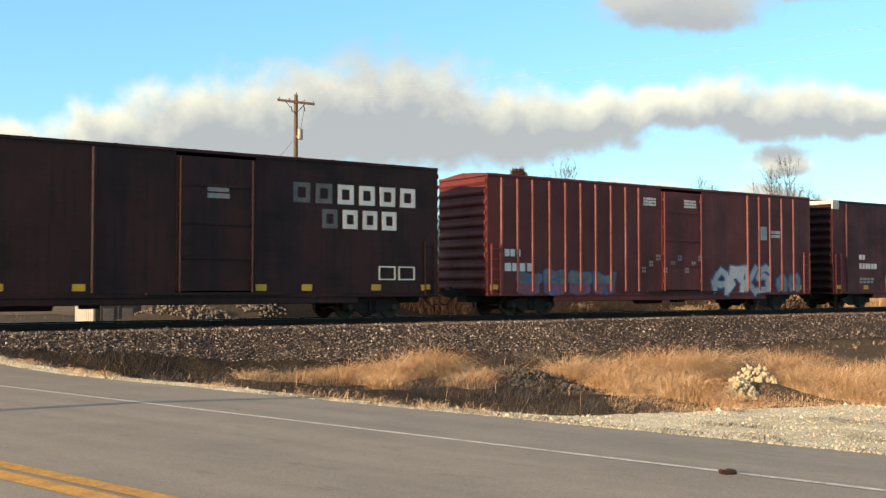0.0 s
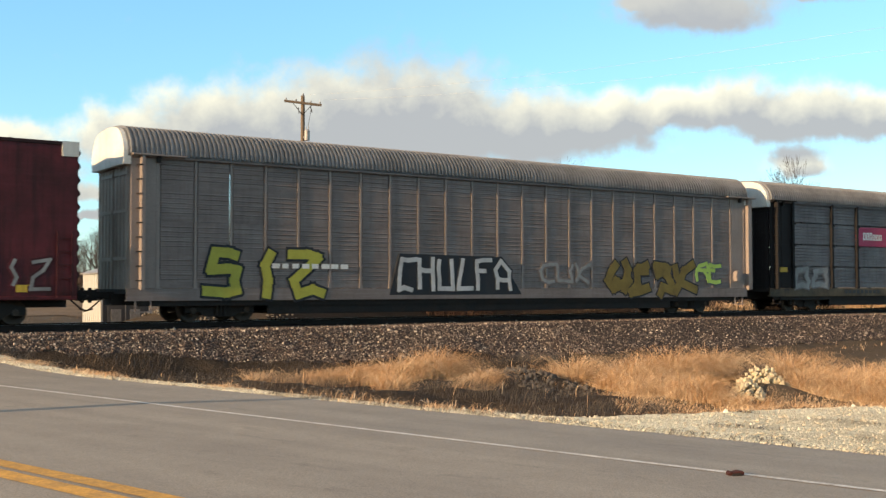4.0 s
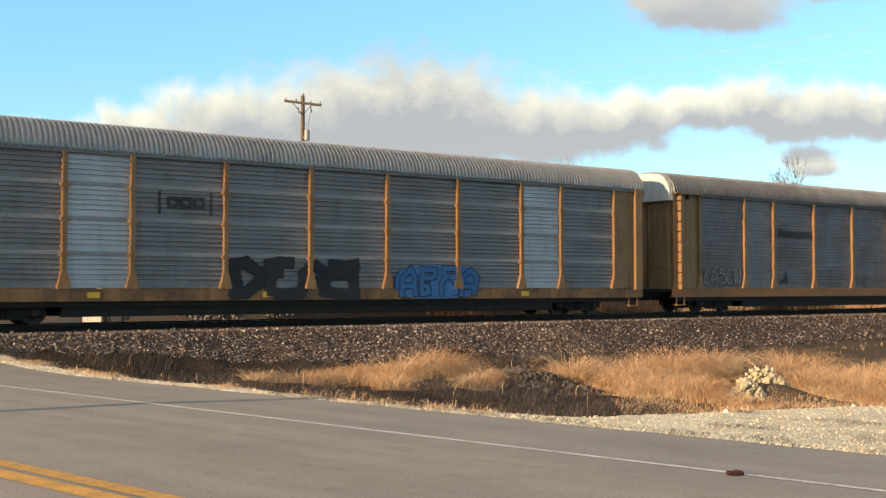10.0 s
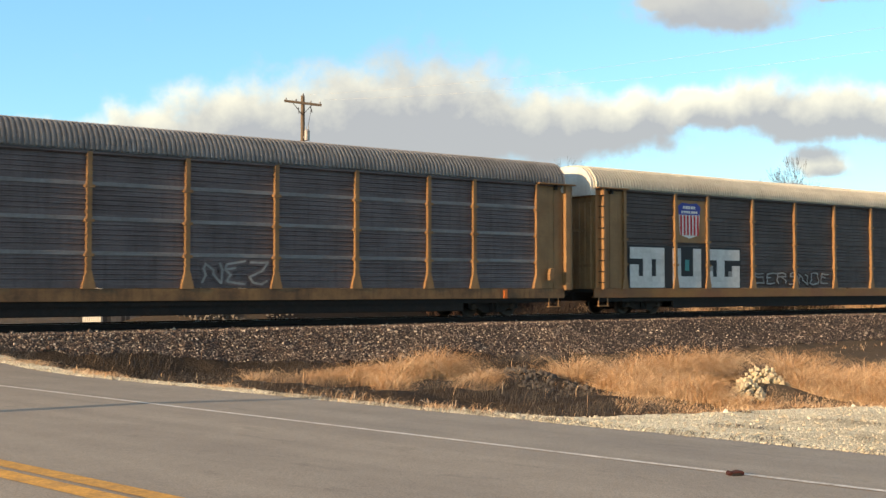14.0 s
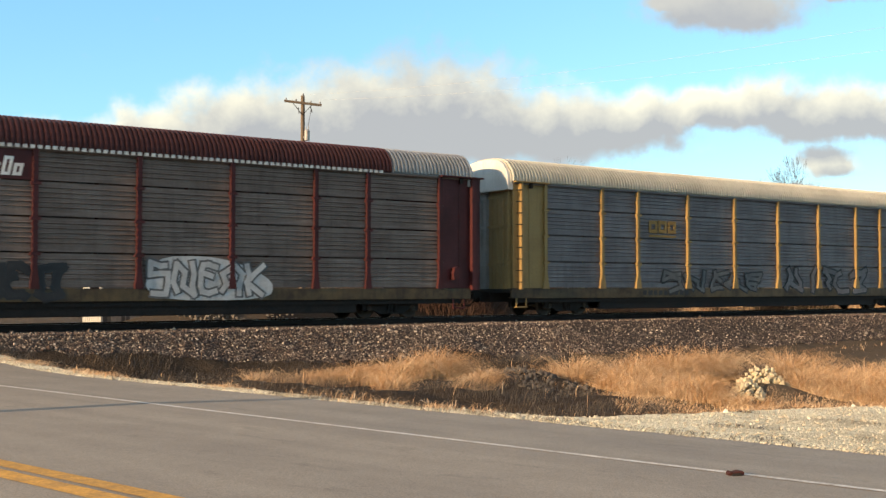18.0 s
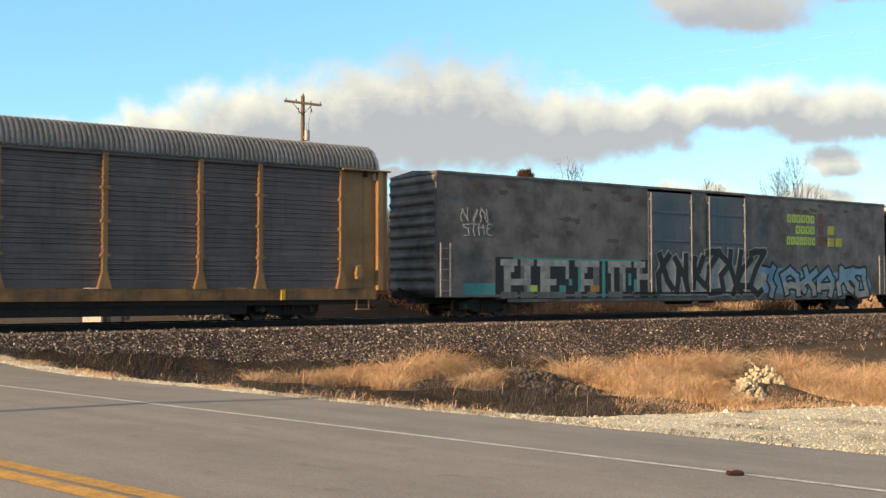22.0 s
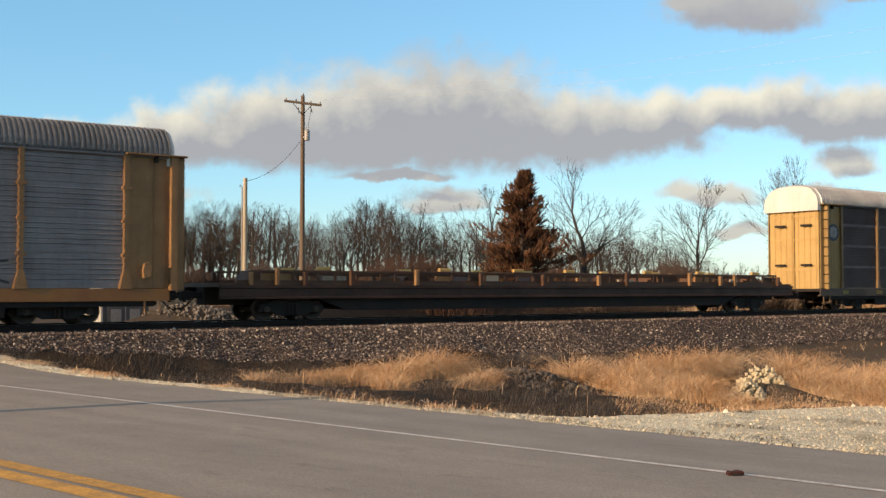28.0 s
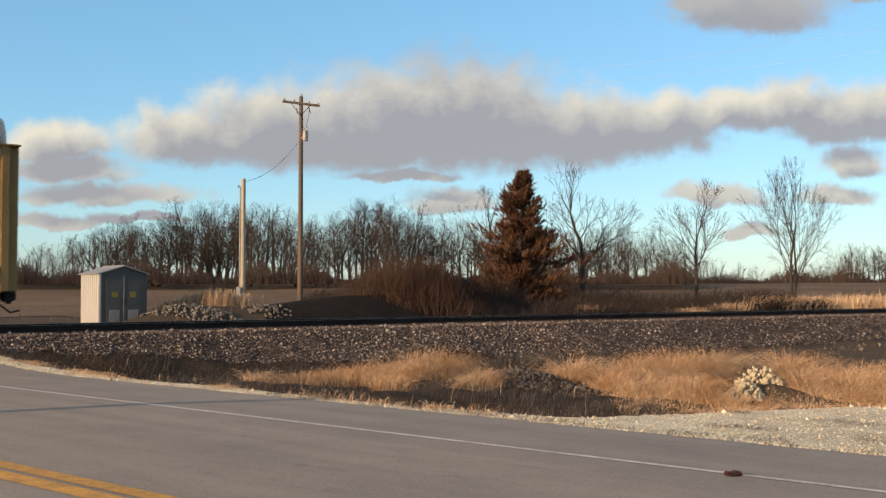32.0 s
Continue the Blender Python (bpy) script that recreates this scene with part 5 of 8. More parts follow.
    spray(c, B(9.1), B(14.2), 0.85, 2.15, "chulfa", INK_WHITE, INK_NIGHT, y=-1.53, seed=22, fat=0.13, wild=0.06, label="white spray-painted letters on black")
    spray(c, B(15.4), B(18.1), 1.2, 2.0, "cuk", INK_GREY, tan, seed=23, fat=0.09)
    spray(c, B(18.9), B(23.8), 0.75, 2.1, "wesk", INK_GOLD, INK_NIGHT, seed=24, fat=0.2, wild=0.2, label="dull gold spray-painted letters with dark rims")
    spray(c, B(23.9), B(25.6), 1.2, 2.1, "re", INK_LIME, INK_SLATE, seed=25, fat=0.13, label="small pale green spray-painted letters")
    bars(c, B(4.6), B(7.4), 1.62, 1.82, 8, BOX_WHITE, -1.487)

    c = autorack("black-ended dark grey car carrier wagon with a magenta sign", -146.55, black, dark, grimy, ochre_sill, black, white, gap=0.05, flare=0.03)
    plate(c, "magenta_sign", B(6.4), B(9.02), 3.02, 3.93, sign_red, -1.478, "magenta name board with plain white letter blocks")
    for k in range(6):
        w = 0.30 if k < 3 else 0.22
        hollow(c, B(6.98 + 0.26 * k), B(6.98 + 0.26 * k + 0.21), 3.32, 3.32 + (0.36 if k in (0, 1, 2) else 0.28), 0.065, BOX_WHITE, -1.487)
    spray(c, B(1.75), B(4.2), 1.05, 1.95, "oo", INK_GREY, dark, seed=31, fat=0.16)
    spray(c, B(11.1), B(16.5), 1.1, 1.95, "cahpels", INK_GREY, INK, seed=32, fat=0.12)
    for k, o in enumerate((((17.1, 0.66), (18.0, 1.04), (18.8, 1.04), (19.1, 1.75), (18.7, 1.97), (18.1, 1.5)), ((18.84, 1.04), (19.75, 1.04), (19.95, 1.9), (19.5, 2.02), (19.14, 1.7)), ((19.8, 1.04), (20.5, 1.04), (20.75, 1.55), (20.6, 2.0), (20.0, 1.92)), ((20.55, 1.04), (22.35, 1.04), (22.05, 2.0), (21.75, 1.95), (21.2, 1.42), (20.8, 1.5)))):
        w_ = part("graffiti_letter", Shape().slab([(B(x_), z_) for x_, z_ in o], -1.482, -1.476), INK_GREY, c, "smeared white spray-painted letter")
        part("letter_fill", Shape().slab([(B(x_), z_) for x_, z_ in grown(list(o), -0.05)], -1.486, -1.478), INK_WHITE, w_)
    part("graffiti_smear", Shape().slab([(B(17.05), 0.68), (B(18.3), 0.68), (B(18.5), 1.0), (B(17.6), 1.0)], -1.526, -1.518), INK_WHITE, c, "white paint run over the sill")
    spray(c, B(22.6), B(23.9), 0.95, 1.75, "an", INK_WHITE, INK_GREY, seed=34, fat=0.22)
    for x in (0.75, 25.95):
        plate(c, "yellow_tab", B(x), B(x) + 0.5, 1.75, 1.95, TAB_YELLOW, -1.487)
    bars(c, B(5.4), B(8.3), 0.74, 0.96, 9, INK, -1.522)

    c = autorack("bright red car carrier wagon with white louvred panels and zigzag graffiti", -117.65, red_car, bright, blueroof, black, red_car, white, rows=3, gap=0.01, flare=0.0,
                 solid_bays={1: red_car, 7: red_car}, ladder=False, ridge=0.16, groove=0.034)
    for k in range(37):
        x = B(0.1 + 0.727 * k)
        for j, (zb, zi, zt, m_) in enumerate(((1.2, 1.66, 2.0, INK_GREEN), (0.66, 1.18, 1.52, INK_LIME), (0.62, 0.64, 0.9, INK_OLIVE))):
            yb = -1.478 - 0.003 * j - (0.05 if j else 0)
            part("zigzag_stripe", Shape().slab([(x, zb), (x + 0.727, zb), (x + 0.727, zi), (x + 0.5, zi + 0.6 * (zt - zi)), (x + 0.363, zt), (x + 0.22, zi + 0.6 * (zt - zi)), (x, zi)], yb - 0.003, yb + 0.004), m_, c)
    for x_, z_, forms_, seed_ in (((0.9, 6.6), (0.64, 2.4), "sewt", 41), ((10.0, 15.9), (0.66, 2.15), "effy", 42), ((18.0, 23.2), (0.64, 2.25), "tmrl", 43)):
        part("graffiti_shadow", Shape().slab(rounded([(B(x_[0] - 0.25), z_[0] - 0.02), (B(x_[1] + 0.25), z_[0] - 0.02), (B(x_[1] + 0.15), z_[0] + 0.9), (B(x_[0] - 0.15), z_[0] + 0.9)], 2), -1.545, -1.53), INK_SKY, c, "pale blue cloud behind the painted letters")
        spray(c, B(x_[0]), B(x_[1]), z_[0], z_[1], forms_, INK_PINK, INK_NIGHT, INK_SKY, y=-1.56, seed=seed_, fat=0.185, wild=0.07, rim_w=0.1, label="pink and blue spray-painted letters with a dark rim")
    bars(c, B(18.3), B(20.5), 3.42, 3.66, 4, sign_flag, -1.48, "letter_block", fill=0.85)
    bars(c, B(18.2), B(20.7), 3.33, 3.38, 1, INK, -1.48, fill=1.0)
    bars(c, B(9.3), B(11.8), 0.7, 0.92, 9, BOX_WHITE, -1.56)

    c = autorack("yellow-framed silver car carrier wagon with black graffiti", -88.83, yellow, silver, galv, worn_sill, yellow, yellow, gap=0.012, odd={1: bright, 7: bright}, ladder=False, seam=pale_seam, groove=0.03)
    part("logo_frame", Shape().box(B(7.25), B(7.32), -1.49, -1.478, 3.2, 3.9).box(B(8.85), B(8.92), -1.49, -1.478, 3.2, 3.9), INK, c)
    for k in range(3):
        hollow(c, B(7.5 + 0.41 * k), B(7.5 + 0.41 * k + 0.36), 3.4, 3.74, 0.09, INK, -1.481)
    spray(c, B(9.5), B(14.0), 0.72, 1.92, "deas", INK_NIGHT, INK_NIGHT, seed=51, fat=0.17, wild=0.07, label="black spray-painted letters")
    part("graffiti_shadow", Shape().slab(rounded([(B(15.4), 0.68), (B(18.8), 0.68), (B(19.0), 1.3), (B(18.7), 1.85), (B(15.5), 1.8)], 2), -1.53, -1.47), INK_DEEP, c, "blue ground behind the painted letters")
    spray(c, B(15.5), B(18.9), 0.7, 1.82, "abra", INK_COBALT, INK_NIGHT, y=-1.534, seed=52, fat=0.13, wild=0.07, rim_w=0.04, label="blue spray-painted letters with dark rims")
    for x in (5.2, 10.6, 17.0, 20.9):
        plate(c, "yellow_tab", B(x), B(x) + 0.35, 0.75, 0.92, TAB_YELLOW, -1.523)

    c = autorack("rust-yellow car carrier wagon with weathered grey panels", -60.03, yellow, mid, grimy, rust_sill, yellow, white, gap=0.012, odd={1: silver, 7: silver})
    for k in range(8):
        hollow(c, B(6.85 + 0.3 * k), B(6.85 + 0.3 * k + 0.24), 3.3, 3.68 if k == 0 else 3.58, 0.075, INK, -1.481)
    part("running_figure", Shape().slab([(B(6.8), 1.25), (B(7.4), 1.22), (B(7.45), 1.4), (B(7.3), 1.75), (B(7.2), 1.5)], -1.487, -1.474), INK, c, "small black painted emblem")
    spray(c, B(1.9), B(4.3), 1.15, 1.9, "casen", INK_GREY, dull, seed=61, fat=0.06)
    spray(c, B(12.4), B(15.0), 1.1, 1.6, "noe", dark, dull, seed=62, fat=0.06)

    def shield(car, x, z, w):
        plate(car, "sign_board", B(x - 0.3), B(x + w + 0.35), z - 0.25, z + 1.5, yellow, -1.478, "yellow board behind the shield sign")
        o = [(0, 0.95), (0.06, 1.3), (0.5, 1.38), (0.94, 1.3), (1, 0.95)]
        part("shield_top", Shape().slab([(B(x + w * a), z + c_) for a, c_ in [(0, 0.9), (1, 0.9), (1.03, 1.25), (0.85, 1.4), (0.5, 1.36), (0.15, 1.4), (-0.03, 1.25)]], -1.493, -1.482), sign_blue, car, "blue upper field of the shield sign")
        part("shield_field", Shape().slab([(B(x + w * a), z + c_) for a, c_ in [(0.5, -0.08), (0.95, 0.08), (1, 0.9), (0, 0.9), (0.05, 0.08)]], -1.491, -1.482), BOX_WHITE, car, "white lower field of the shield sign")
        for k in range(6):
            a = x + w * (0.06 + 0.16 * k)
            part("shield_stripe", Shape().box(B(a), B(a + 0.09 * w), -1.496, -1.488, z + 0.06, z + 0.88), sign_flag, car, "red stripe of the shield sign")
        bars(car, B(x + 0.2 * w), B(x + 0.82 * w), z + 1.12, z + 1.28, 5, BOX_WHITE, -1.494)
        bars(car, B(x + 0.12 * w), B(x + 0.92 * w), z + 0.94, z + 1.08, 7, BOX_WHITE, -1.494)

    c = autorack("yellow-framed grey car carrier wagon with a blue and red shield sign", -31.15, yellow, dull, grimy, worn_sill, yellow, white, end_door=end_grey, gap=0.01, seam=silver)
    shield(c, 5.1, 3.33, 1.2)
    spray(c, B(2.2), B(4.0), 1.1, 1.9, "od", INK, dull, seed=71, fat=0.1)
    spray(c, B(12.7), B(15.0), 1.1, 1.9, "mez".replace("m", "n"), INK_GREY, dull, seed=72, fat=0.06)
    for x in (4.3, 24.2):
        part("marker_reflector", Shape().box(B(x), B(x) + 0.14, -1.56, -1.52, 0.66, 0.98), paint("reflector_orange", (0.6, 0.16, 0.03), (0.4, 0.1, 0.03)), c)

    c = autorack("dark yellow-framed car carrier wagon with white block graffiti", -2.53, yellow, brown, cream, rust_sill, yellow, white, gap=0.028, flare=0.1)
    shield(c, 4.75, 3.15, 1.25)
    blocks(c, B(1.95), B(8.5), 1.05, 2.66, ["wwwwwwww##ww###ww##wwwwwwww", "wwwwwwww##ww###ww##wwwwwwww", "###ww#ww##ww#t#ww####ww####", "ww#ww#ww##ww#t#ww##g#ww##ww",
           "ww#ww#ww##ww###ww##w#ww#gww", "wwwwwwww##wwwwwww##wwwwwwww", "wwwwwwww##wwwwwww##wwwwwwww"], {"#": INK_NIGHT, "w": INK_BRIGHT, "g": INK_GREY, "t": INK_TEAL}, y=-1.482, label="white square block letters on a black ground")
    arc = [(25.72 + 0.13 * k, -1.46 - 0.2 * math.sin(math.pi * k / 10)) for k in range(11)]
    rim = arc + [(arc[-1][0], -1.43), (arc[0][0], -1.43)]
    n_ = len(rim)
    roll = Shape().add([(B(x_), y_, z_) for z_ in (0.98, 4.85) for x_, y_ in rim], [(k, (k + 1) % n_, (k + 1) % n_ + n_, k + n_) for k in range(n_)] + [tuple(range(n_ - 1, -1, -1)), tuple(range(n_, 2 * n_))])
    part("rolled_panel", roll, yellow, c, "bulging orange steel panel at the car's end")
    spray(c, B(9.4), B(14.8), 1.15, 1.75, "sersnoe", INK_GREY, umber, seed=82, fat=0.07)

    c = autorack("maroon car carrier wagon with streaked grey panels and name board", 26.38, maroon, weathered, maroon_roof, ochre_sill, maroon, white, gap=0.045, flare=0.06, roof_end=galv, groove=0.02)
    plate(c, "name_board", B(6.55), B(12.27), 4.0, 4.88, maroon, -1.478, "maroon name board with plain white letter blocks")
    part("board_swash", Shape().slab([(B(7.4), 4.32), (B(9.6), 4.22), (B(9.6), 4.28), (B(7.4), 4.40)], -1.49, -1.48), BOX_WHITE, c)
    for k in range(8):
        hollow(c, B(7.45 + 0.256 * k), B(7.45 + 0.256 * k + 0.2), 4.44, 4.74 if k in (0, 3, 4) else 4.66, 0.06, BOX_WHITE if k < 6 else INK_GREY, -1.487, lean=0.15)
    for k in range(7):
        hollow(c, B(9.85 + 0.3 * k), B(9.85 + 0.3 * k + (0.3 if k == 0 else 0.24)), 4.1, 4.62 if k in (0, 5) else 4.44, 0.085, BOX_WHITE, -1.487, lean=0.2)
    studs = part("gutter_studs", (lambda s: [s.box(-RACK_L / 2 + 0.3 + 0.2 * k, -RACK_L / 2 + 0.42 + 0.2 * k, -1.585, -1.5, 4.87, 4.965) for k in range(116)] and s)(Shape()), BOX_WHITE, c, "white studs along the gutter")
    tagged(studs, kind="stuff")
    spray(c, B(7.3), B(9.8), 0.7, 1.75, "nle", INK, INK, seed=91, fat=0.13, label="black spray-painted letters")
    spray(c, B(10.7), B(13.0), 0.7, 1.7, "neo", INK, INK, seed=92, fat=0.13, label="black spray-painted letters")
    part("graffiti_shadow", Shape().slab(rounded([(B(15.25), 0.68), (B(19.3), 0.66), (B(19.5), 1.2), (B(18.6), 1.7), (B(17.4), 2.0), (B(15.6), 1.95)], 2), -1.53, -1.47), INK_WHITE, c, "white ground of a painted piece")
    spray(c, B(15.4), B(19.2), 0.75, 1.85, "sneak", INK_WHITE, INK_SLATE, y=-1.534, seed=93, fat=0.15, wild=0.1, label="white spray-painted letters with thin dark rims")

    c = autorack("ochre-framed car carrier wagon with silver panels and cream roof", 55.3, ochre, mid, cream, ochre_sill, ochre, white, end_door=end_grey, gap=0.045, flare=0.09, groove=0.018)
    for k in range(3):
        hollow(c, B(7.1 + 0.54 * k), B(7.1 + 0.54 * k + 0.48), 3.25, 3.75, 0.14, bright_gold, -1.48)
    plate(c, "letter_underline", B(7.1), B(8.66), 3.08, 3.17, bright_gold, -1.48)
    spray(c, B(8.0), B(14.2), 0.85, 1.75, "sneab", INK_SLATE, INK, seed=101, fat=0.1, wild=0.22)
    spray(c, B(15.7), B(21.6), 0.85, 1.95, "nitls", mid, INK, seed=102, fat=0.12, wild=0.25, rim_w=0.08)
    spray(c, B(23.5), B(24.5), 0.9, 1.7, "b".replace("b", "d"), INK, INK_WHITE, seed=103, fat=0.12)
    bars(c, B(6.7), B(9.4), 0.72, 0.96, 9, INK, -1.523)

    c = autorack("yellow-framed dull grey car carrier wagon with pale graffiti", 84.55, yellow, dull, grimy, worn_sill, yellow, white, end_door=end_grey, gap=0.01)
    for k in range(3):
        hollow(c, B(7.0 + 0.53 * k), B(7.0 + 0.53 * k + 0.46), 3.28, 3.72, 0.13, bright_gold, -1.48)
    plate(c, "letter_underline", B(7.0), B(8.52), 3.14, 3.2, bright_gold, -1.48)
    part("graffiti_shadow", Shape().slab(rounded([(B(9.55), 0.72), (B(14.0), 0.72), (B(14.2), 1.5), (B(13.4), 2.25), (B(11.6), 2.4), (B(10.2), 2.2), (B(9.3), 1.4)], 2), -1.53, -1.47), INK_NIGHT, c, "black ground behind the painted letters")
    spray(c, B(9.6), B(13.9), 0.72, 2.2, "azuol", INK_SLATE, INK_STONE, y=-1.54, seed=112, fat=0.17, wild=0.07, rim_w=0.05, label="grey spray-painted letters with a pale rim on black")
    bars(c, B(14.0), B(15.1), 1.2, 1.6, 3, INK_GREY, -1.481, rows=3)
    for x in (3.6, 23.6):
        part("marker_reflector", Shape().box(B(x), B(x) + 0.14, -1.56, -1.52, 0.66, 0.98), TAB_YELLOW, c)

    b = on(26.55)
    c = boxcar("weathered grey boxcar with blue-grey doors and large graffiti along its base", 114.08, 26.55, grey_box, INK_GREY, doors=((10.3, 12.9), (13.75, 16.25)), top=5.03, corner=None, door_mat=grey_door, roofmat=grey_box)
    for r, (n_, x0, x1) in enumerate(((6, 19.35, 21.1), (4, 19.95, 21.1), (7, 19.3, 21.15))):
        for k in range(n_):
            w_ = (x1 - x0 + 0.25) / n_
            hollow(c, b(x0 - 0.25 + w_ * k), b(x0 - 0.25 + w_ * (k + 0.8)), 3.98 - 0.5 * r, 4.34 - 0.5 * r, 0.085, INK_LIME, -1.505)
    for k in range(3):
        plate(c, "emblem_square", b(21.3), b(21.7), 2.95 + 0.52 * k, 3.4 + 0.52 * k, faded_red, -1.504)
    plate(c, "emblem_square", b(22.05), b(22.5), 2.95, 3.35, INK_YELLOW, -1.504)
    plate(c, "emblem_square", b(22.05), b(22.5), 3.5, 3.9, INK_YELLOW, -1.504)
    plate(c, "emblem_square", b(22.65), b(23.1), 2.95, 3.35, INK_YELLOW, -1.504)
    rust_spot = paint("rust_spot", (0.075, 0.045, 0.034), (0.13, 0.1, 0.09), 0.6, 0.4, size=2.0)
    r_ = random.Random(44)
    for k in range(26):
        x_, z_ = b(r_.choice((r_.uniform(0.6, 10), r_.uniform(17, 26)))), r_.choice((r_.uniform(2.5, 5.0), r_.uniform(4.2, 5.05)))
        o_ = [(x_ + r_.uniform(0.12, 0.42) * math.cos(a), z_ + r_.uniform(0.05, 0.16) * math.sin(a)) for a in (0, 0.8, 1.6, 2.3, 3.1, 3.9, 4.7, 5.5)]
        part("rust_patch", Shape().slab(rounded(o_, 1), -1.5015 - 0.0001 * k, -1.495), rust_spot, c, "dull brown rust patch")
    plate(c, "graffiti_ground", b(1.2), b(2.55), 0.72, 1.2, INK_TEAL, -1.5025, "teal ground of the painted piece")
    plate(c, "graffiti_ground", b(3.4), b(9.9), 2.08, 2.15, INK_TEAL, -1.5022, "teal ground of the painted piece")
    herd = ["#wwwww#wwww#wwwwwwwwww##wwwwwwww#t#wwwwwwww#wwww#ww#", "##www##gww###www#####w###tww##gg#t#ww##ww####wg##wg#", "##ww###gww###www#####w###tw###gg#t##w##gw#t##wwwwwg#",
            "##wwwwwwww###wwwww####t##twwwwgg#t##w##gw#t#tw###wg#", "##ww####gwyy#www###tt####tw##ooo#t##w##gw###tw###wg#", "#ggggg#gggg#ggggggggg###gg##ggg##t#ggggg####gg###gg#"]
    blocks(c, b(2.65), b(10.75), 0.66, 2.08, herd, {"#": INK_NIGHT, "w": INK_STONE, "g": INK_SLATE, "t": INK_TEAL, "y": INK_LIME, "o": INK_ORANGE}, y=-1.506, label="grey slab-serif letters on a black ground")
    part("graffiti_ground", Shape().slab([(b(x_), z_) for x_, z_ in ((10.9, 0.72), (17.2, 0.72), (17.6, 1.6), (16.4, 2.2), (15.4, 2.0), (14.3, 2.25), (13.2, 2.05), (12.2, 2.25), (11.0, 2.4))], -1.572, -1.5), INK_STONE, c, "whitish ground of the painted piece")
    spray(c, b(10.7), b(17.4), 0.66, 2.6, "xnkzxkz", INK_NIGHT, INK_STONE, y=-1.577, seed=122, fat=0.21, label="black slashed strokes over a pale ground", wild=0.22)
    part("graffiti_shadow", Shape().slab(rounded([(b(17.2), 0.7), (b(25.2), 0.7), (b(25.4), 1.3), (b(24.6), 1.8), (b(21.0), 1.7), (b(18.2), 2.0), (b(17.1), 1.4)], 2), -1.5065, -1.499), INK_SKY, c, "pale blue cloud behind the painted letters")
    spray(c, b(17.3), b(25.2), 0.66, 2.0, "taxaro", INK_SKY, INK_NIGHT, INK_STONE, y=-1.51, seed=123, fat=0.15, wild=0.16, rim_w=0.11, label="pale blue spray-painted letters with a dark rim")
    spray(c, b(1.0), b(2.3), 3.3, 3.9, "nin", INK_WHITE, grey_box, y=-1.506, seed=124, fat=0.05)
    spray(c, b(1.1), b(2.5), 2.85, 3.35, "sthe", INK_WHITE, grey_box, y=-1.506, seed=125, fat=0.05)

    b = lambda v: v + 0.42 - 26.6 / 2
    # the ends' dark paint imitates the shade in the gap between cars
    c = boxcar("clean crimson boxcar with a white striped emblem", 142.68, 26.6, crimson, crimson, doors=((10.6, 12.95), (13.75, 16.15)), ribs=(1.11,), top=5.02, corner=cream, shaded_end=soot, door_mat=crimson_door, tabs=(0.6, 5.6, 9.4, 16.8, 21.0, 24.6, 25.4), roofmat=crimson)
    for k in range(5):
        plate(c, "emblem_stripe", b(0.75), b(3.95 - 0.12 * k), 2.98 + 0.185 * k, 3.1 + 0.185 * k, BOX_WHITE, -1.504)
    part("emblem_block", Shape().slab([(b(3.72), 2.98), (b(4.75), 2.98), (b(4.95), 3.84), (b(3.95), 3.84)], -1.512, -1.5), BOX_WHITE, c, "slanted white emblem block")
    part("emblem_block", Shape().slab([(b(4.88), 2.98), (b(5.75), 2.98), (b(5.85), 3.84), (b(5.05), 3.84)], -1.512, -1.5), BOX_WHITE, c, "slanted white emblem block")
    bars(c, b(3.2), b(3.75), 2.2, 2.45, 2, BOX_WHITE, -1.505)
    bars(c, b(3.2), b(4.4), 1.75, 2.0, 6, BOX_WHITE, -1.505)
    bars(c, b(5.4), b(5.9), 1.75, 2.0, 2, BOX_WHITE, -1.505)
    bars(c, b(13.7), b(14.5), 2.2, 2.55, 4, INK_GREY, -1.53, rows=3)
    bars(c, b(22.4), b(22.9), 1.3, 1.65, 1, BOX_WHITE, -1.505, rows=2)

    c = autorack("yellow-framed silver car carrier wagon with mint graffiti and a white end", 170.98, yellow, silver, grimy, rust_sill, yellow, white, end_door=end_grey, gap=0.01)
    spray(c, B(1.2), B(7.8), 0.7, 2.15, "szked", INK_PALE, INK_SLATE, seed=131, fat=0.17, wild=0.2, label="pale mint spray-painted letters")
    spray(c, B(12.3), B(14.7), 1.0, 2.1, "nan", INK_PALE, INK_TEAL, seed=132, fat=0.13, wild=0.2, label="green and mint spray-painted letters")
    spray(c, B(20.8), B(22.7), 1.1, 1.9, "ove".replace("v", "u"), INK, silver, seed=133, fat=0.08)
    bars(c, B(6.9), B(9.0), 3.3, 3.5, 9, INK_GREY, -1.481, fill=0.6)

    flat_wagon(199.7, paint("flat_sill", (0.06, 0.028, 0.018), (0.025, 0.015, 0.012), 0.7, 0.5), yellow)

    c = autorack("yellow-ended car carrier wagon with dark brown panels", 229.05, post_brown, umber, galv, brown_sill, ochre, white, gap=0.01, flare=0.05, seam=dull, end_door=sunny, near_door=sunny, groove=0.006)
    plate(c, "sill_plate", B(18.55), B(20.5), 0.68, 0.97, INK, -1.5225, "black plate with plain pale letter blocks")
    bars(c, B(18.7), B(20.35), 0.72, 0.93, 3, INK_WHITE, -1.53, "letter_block", fill=0.8)
    for x in (1.9, 4.6, 9.45, 12.4, 15.3, 18.13, 20.97, 25.7):
        plate(c, "yellow_tab", B(x) - 0.22, B(x) + 0.22, 0.74, 0.92, faint_tab, -1.5225)
    part("round_emblem", Shape().tube((B(1.05), -1.50, 3.62), (B(1.05), -1.475, 3.62), 0.4, n=24), emblem_dark, c, "round dark emblem with a pale cross")
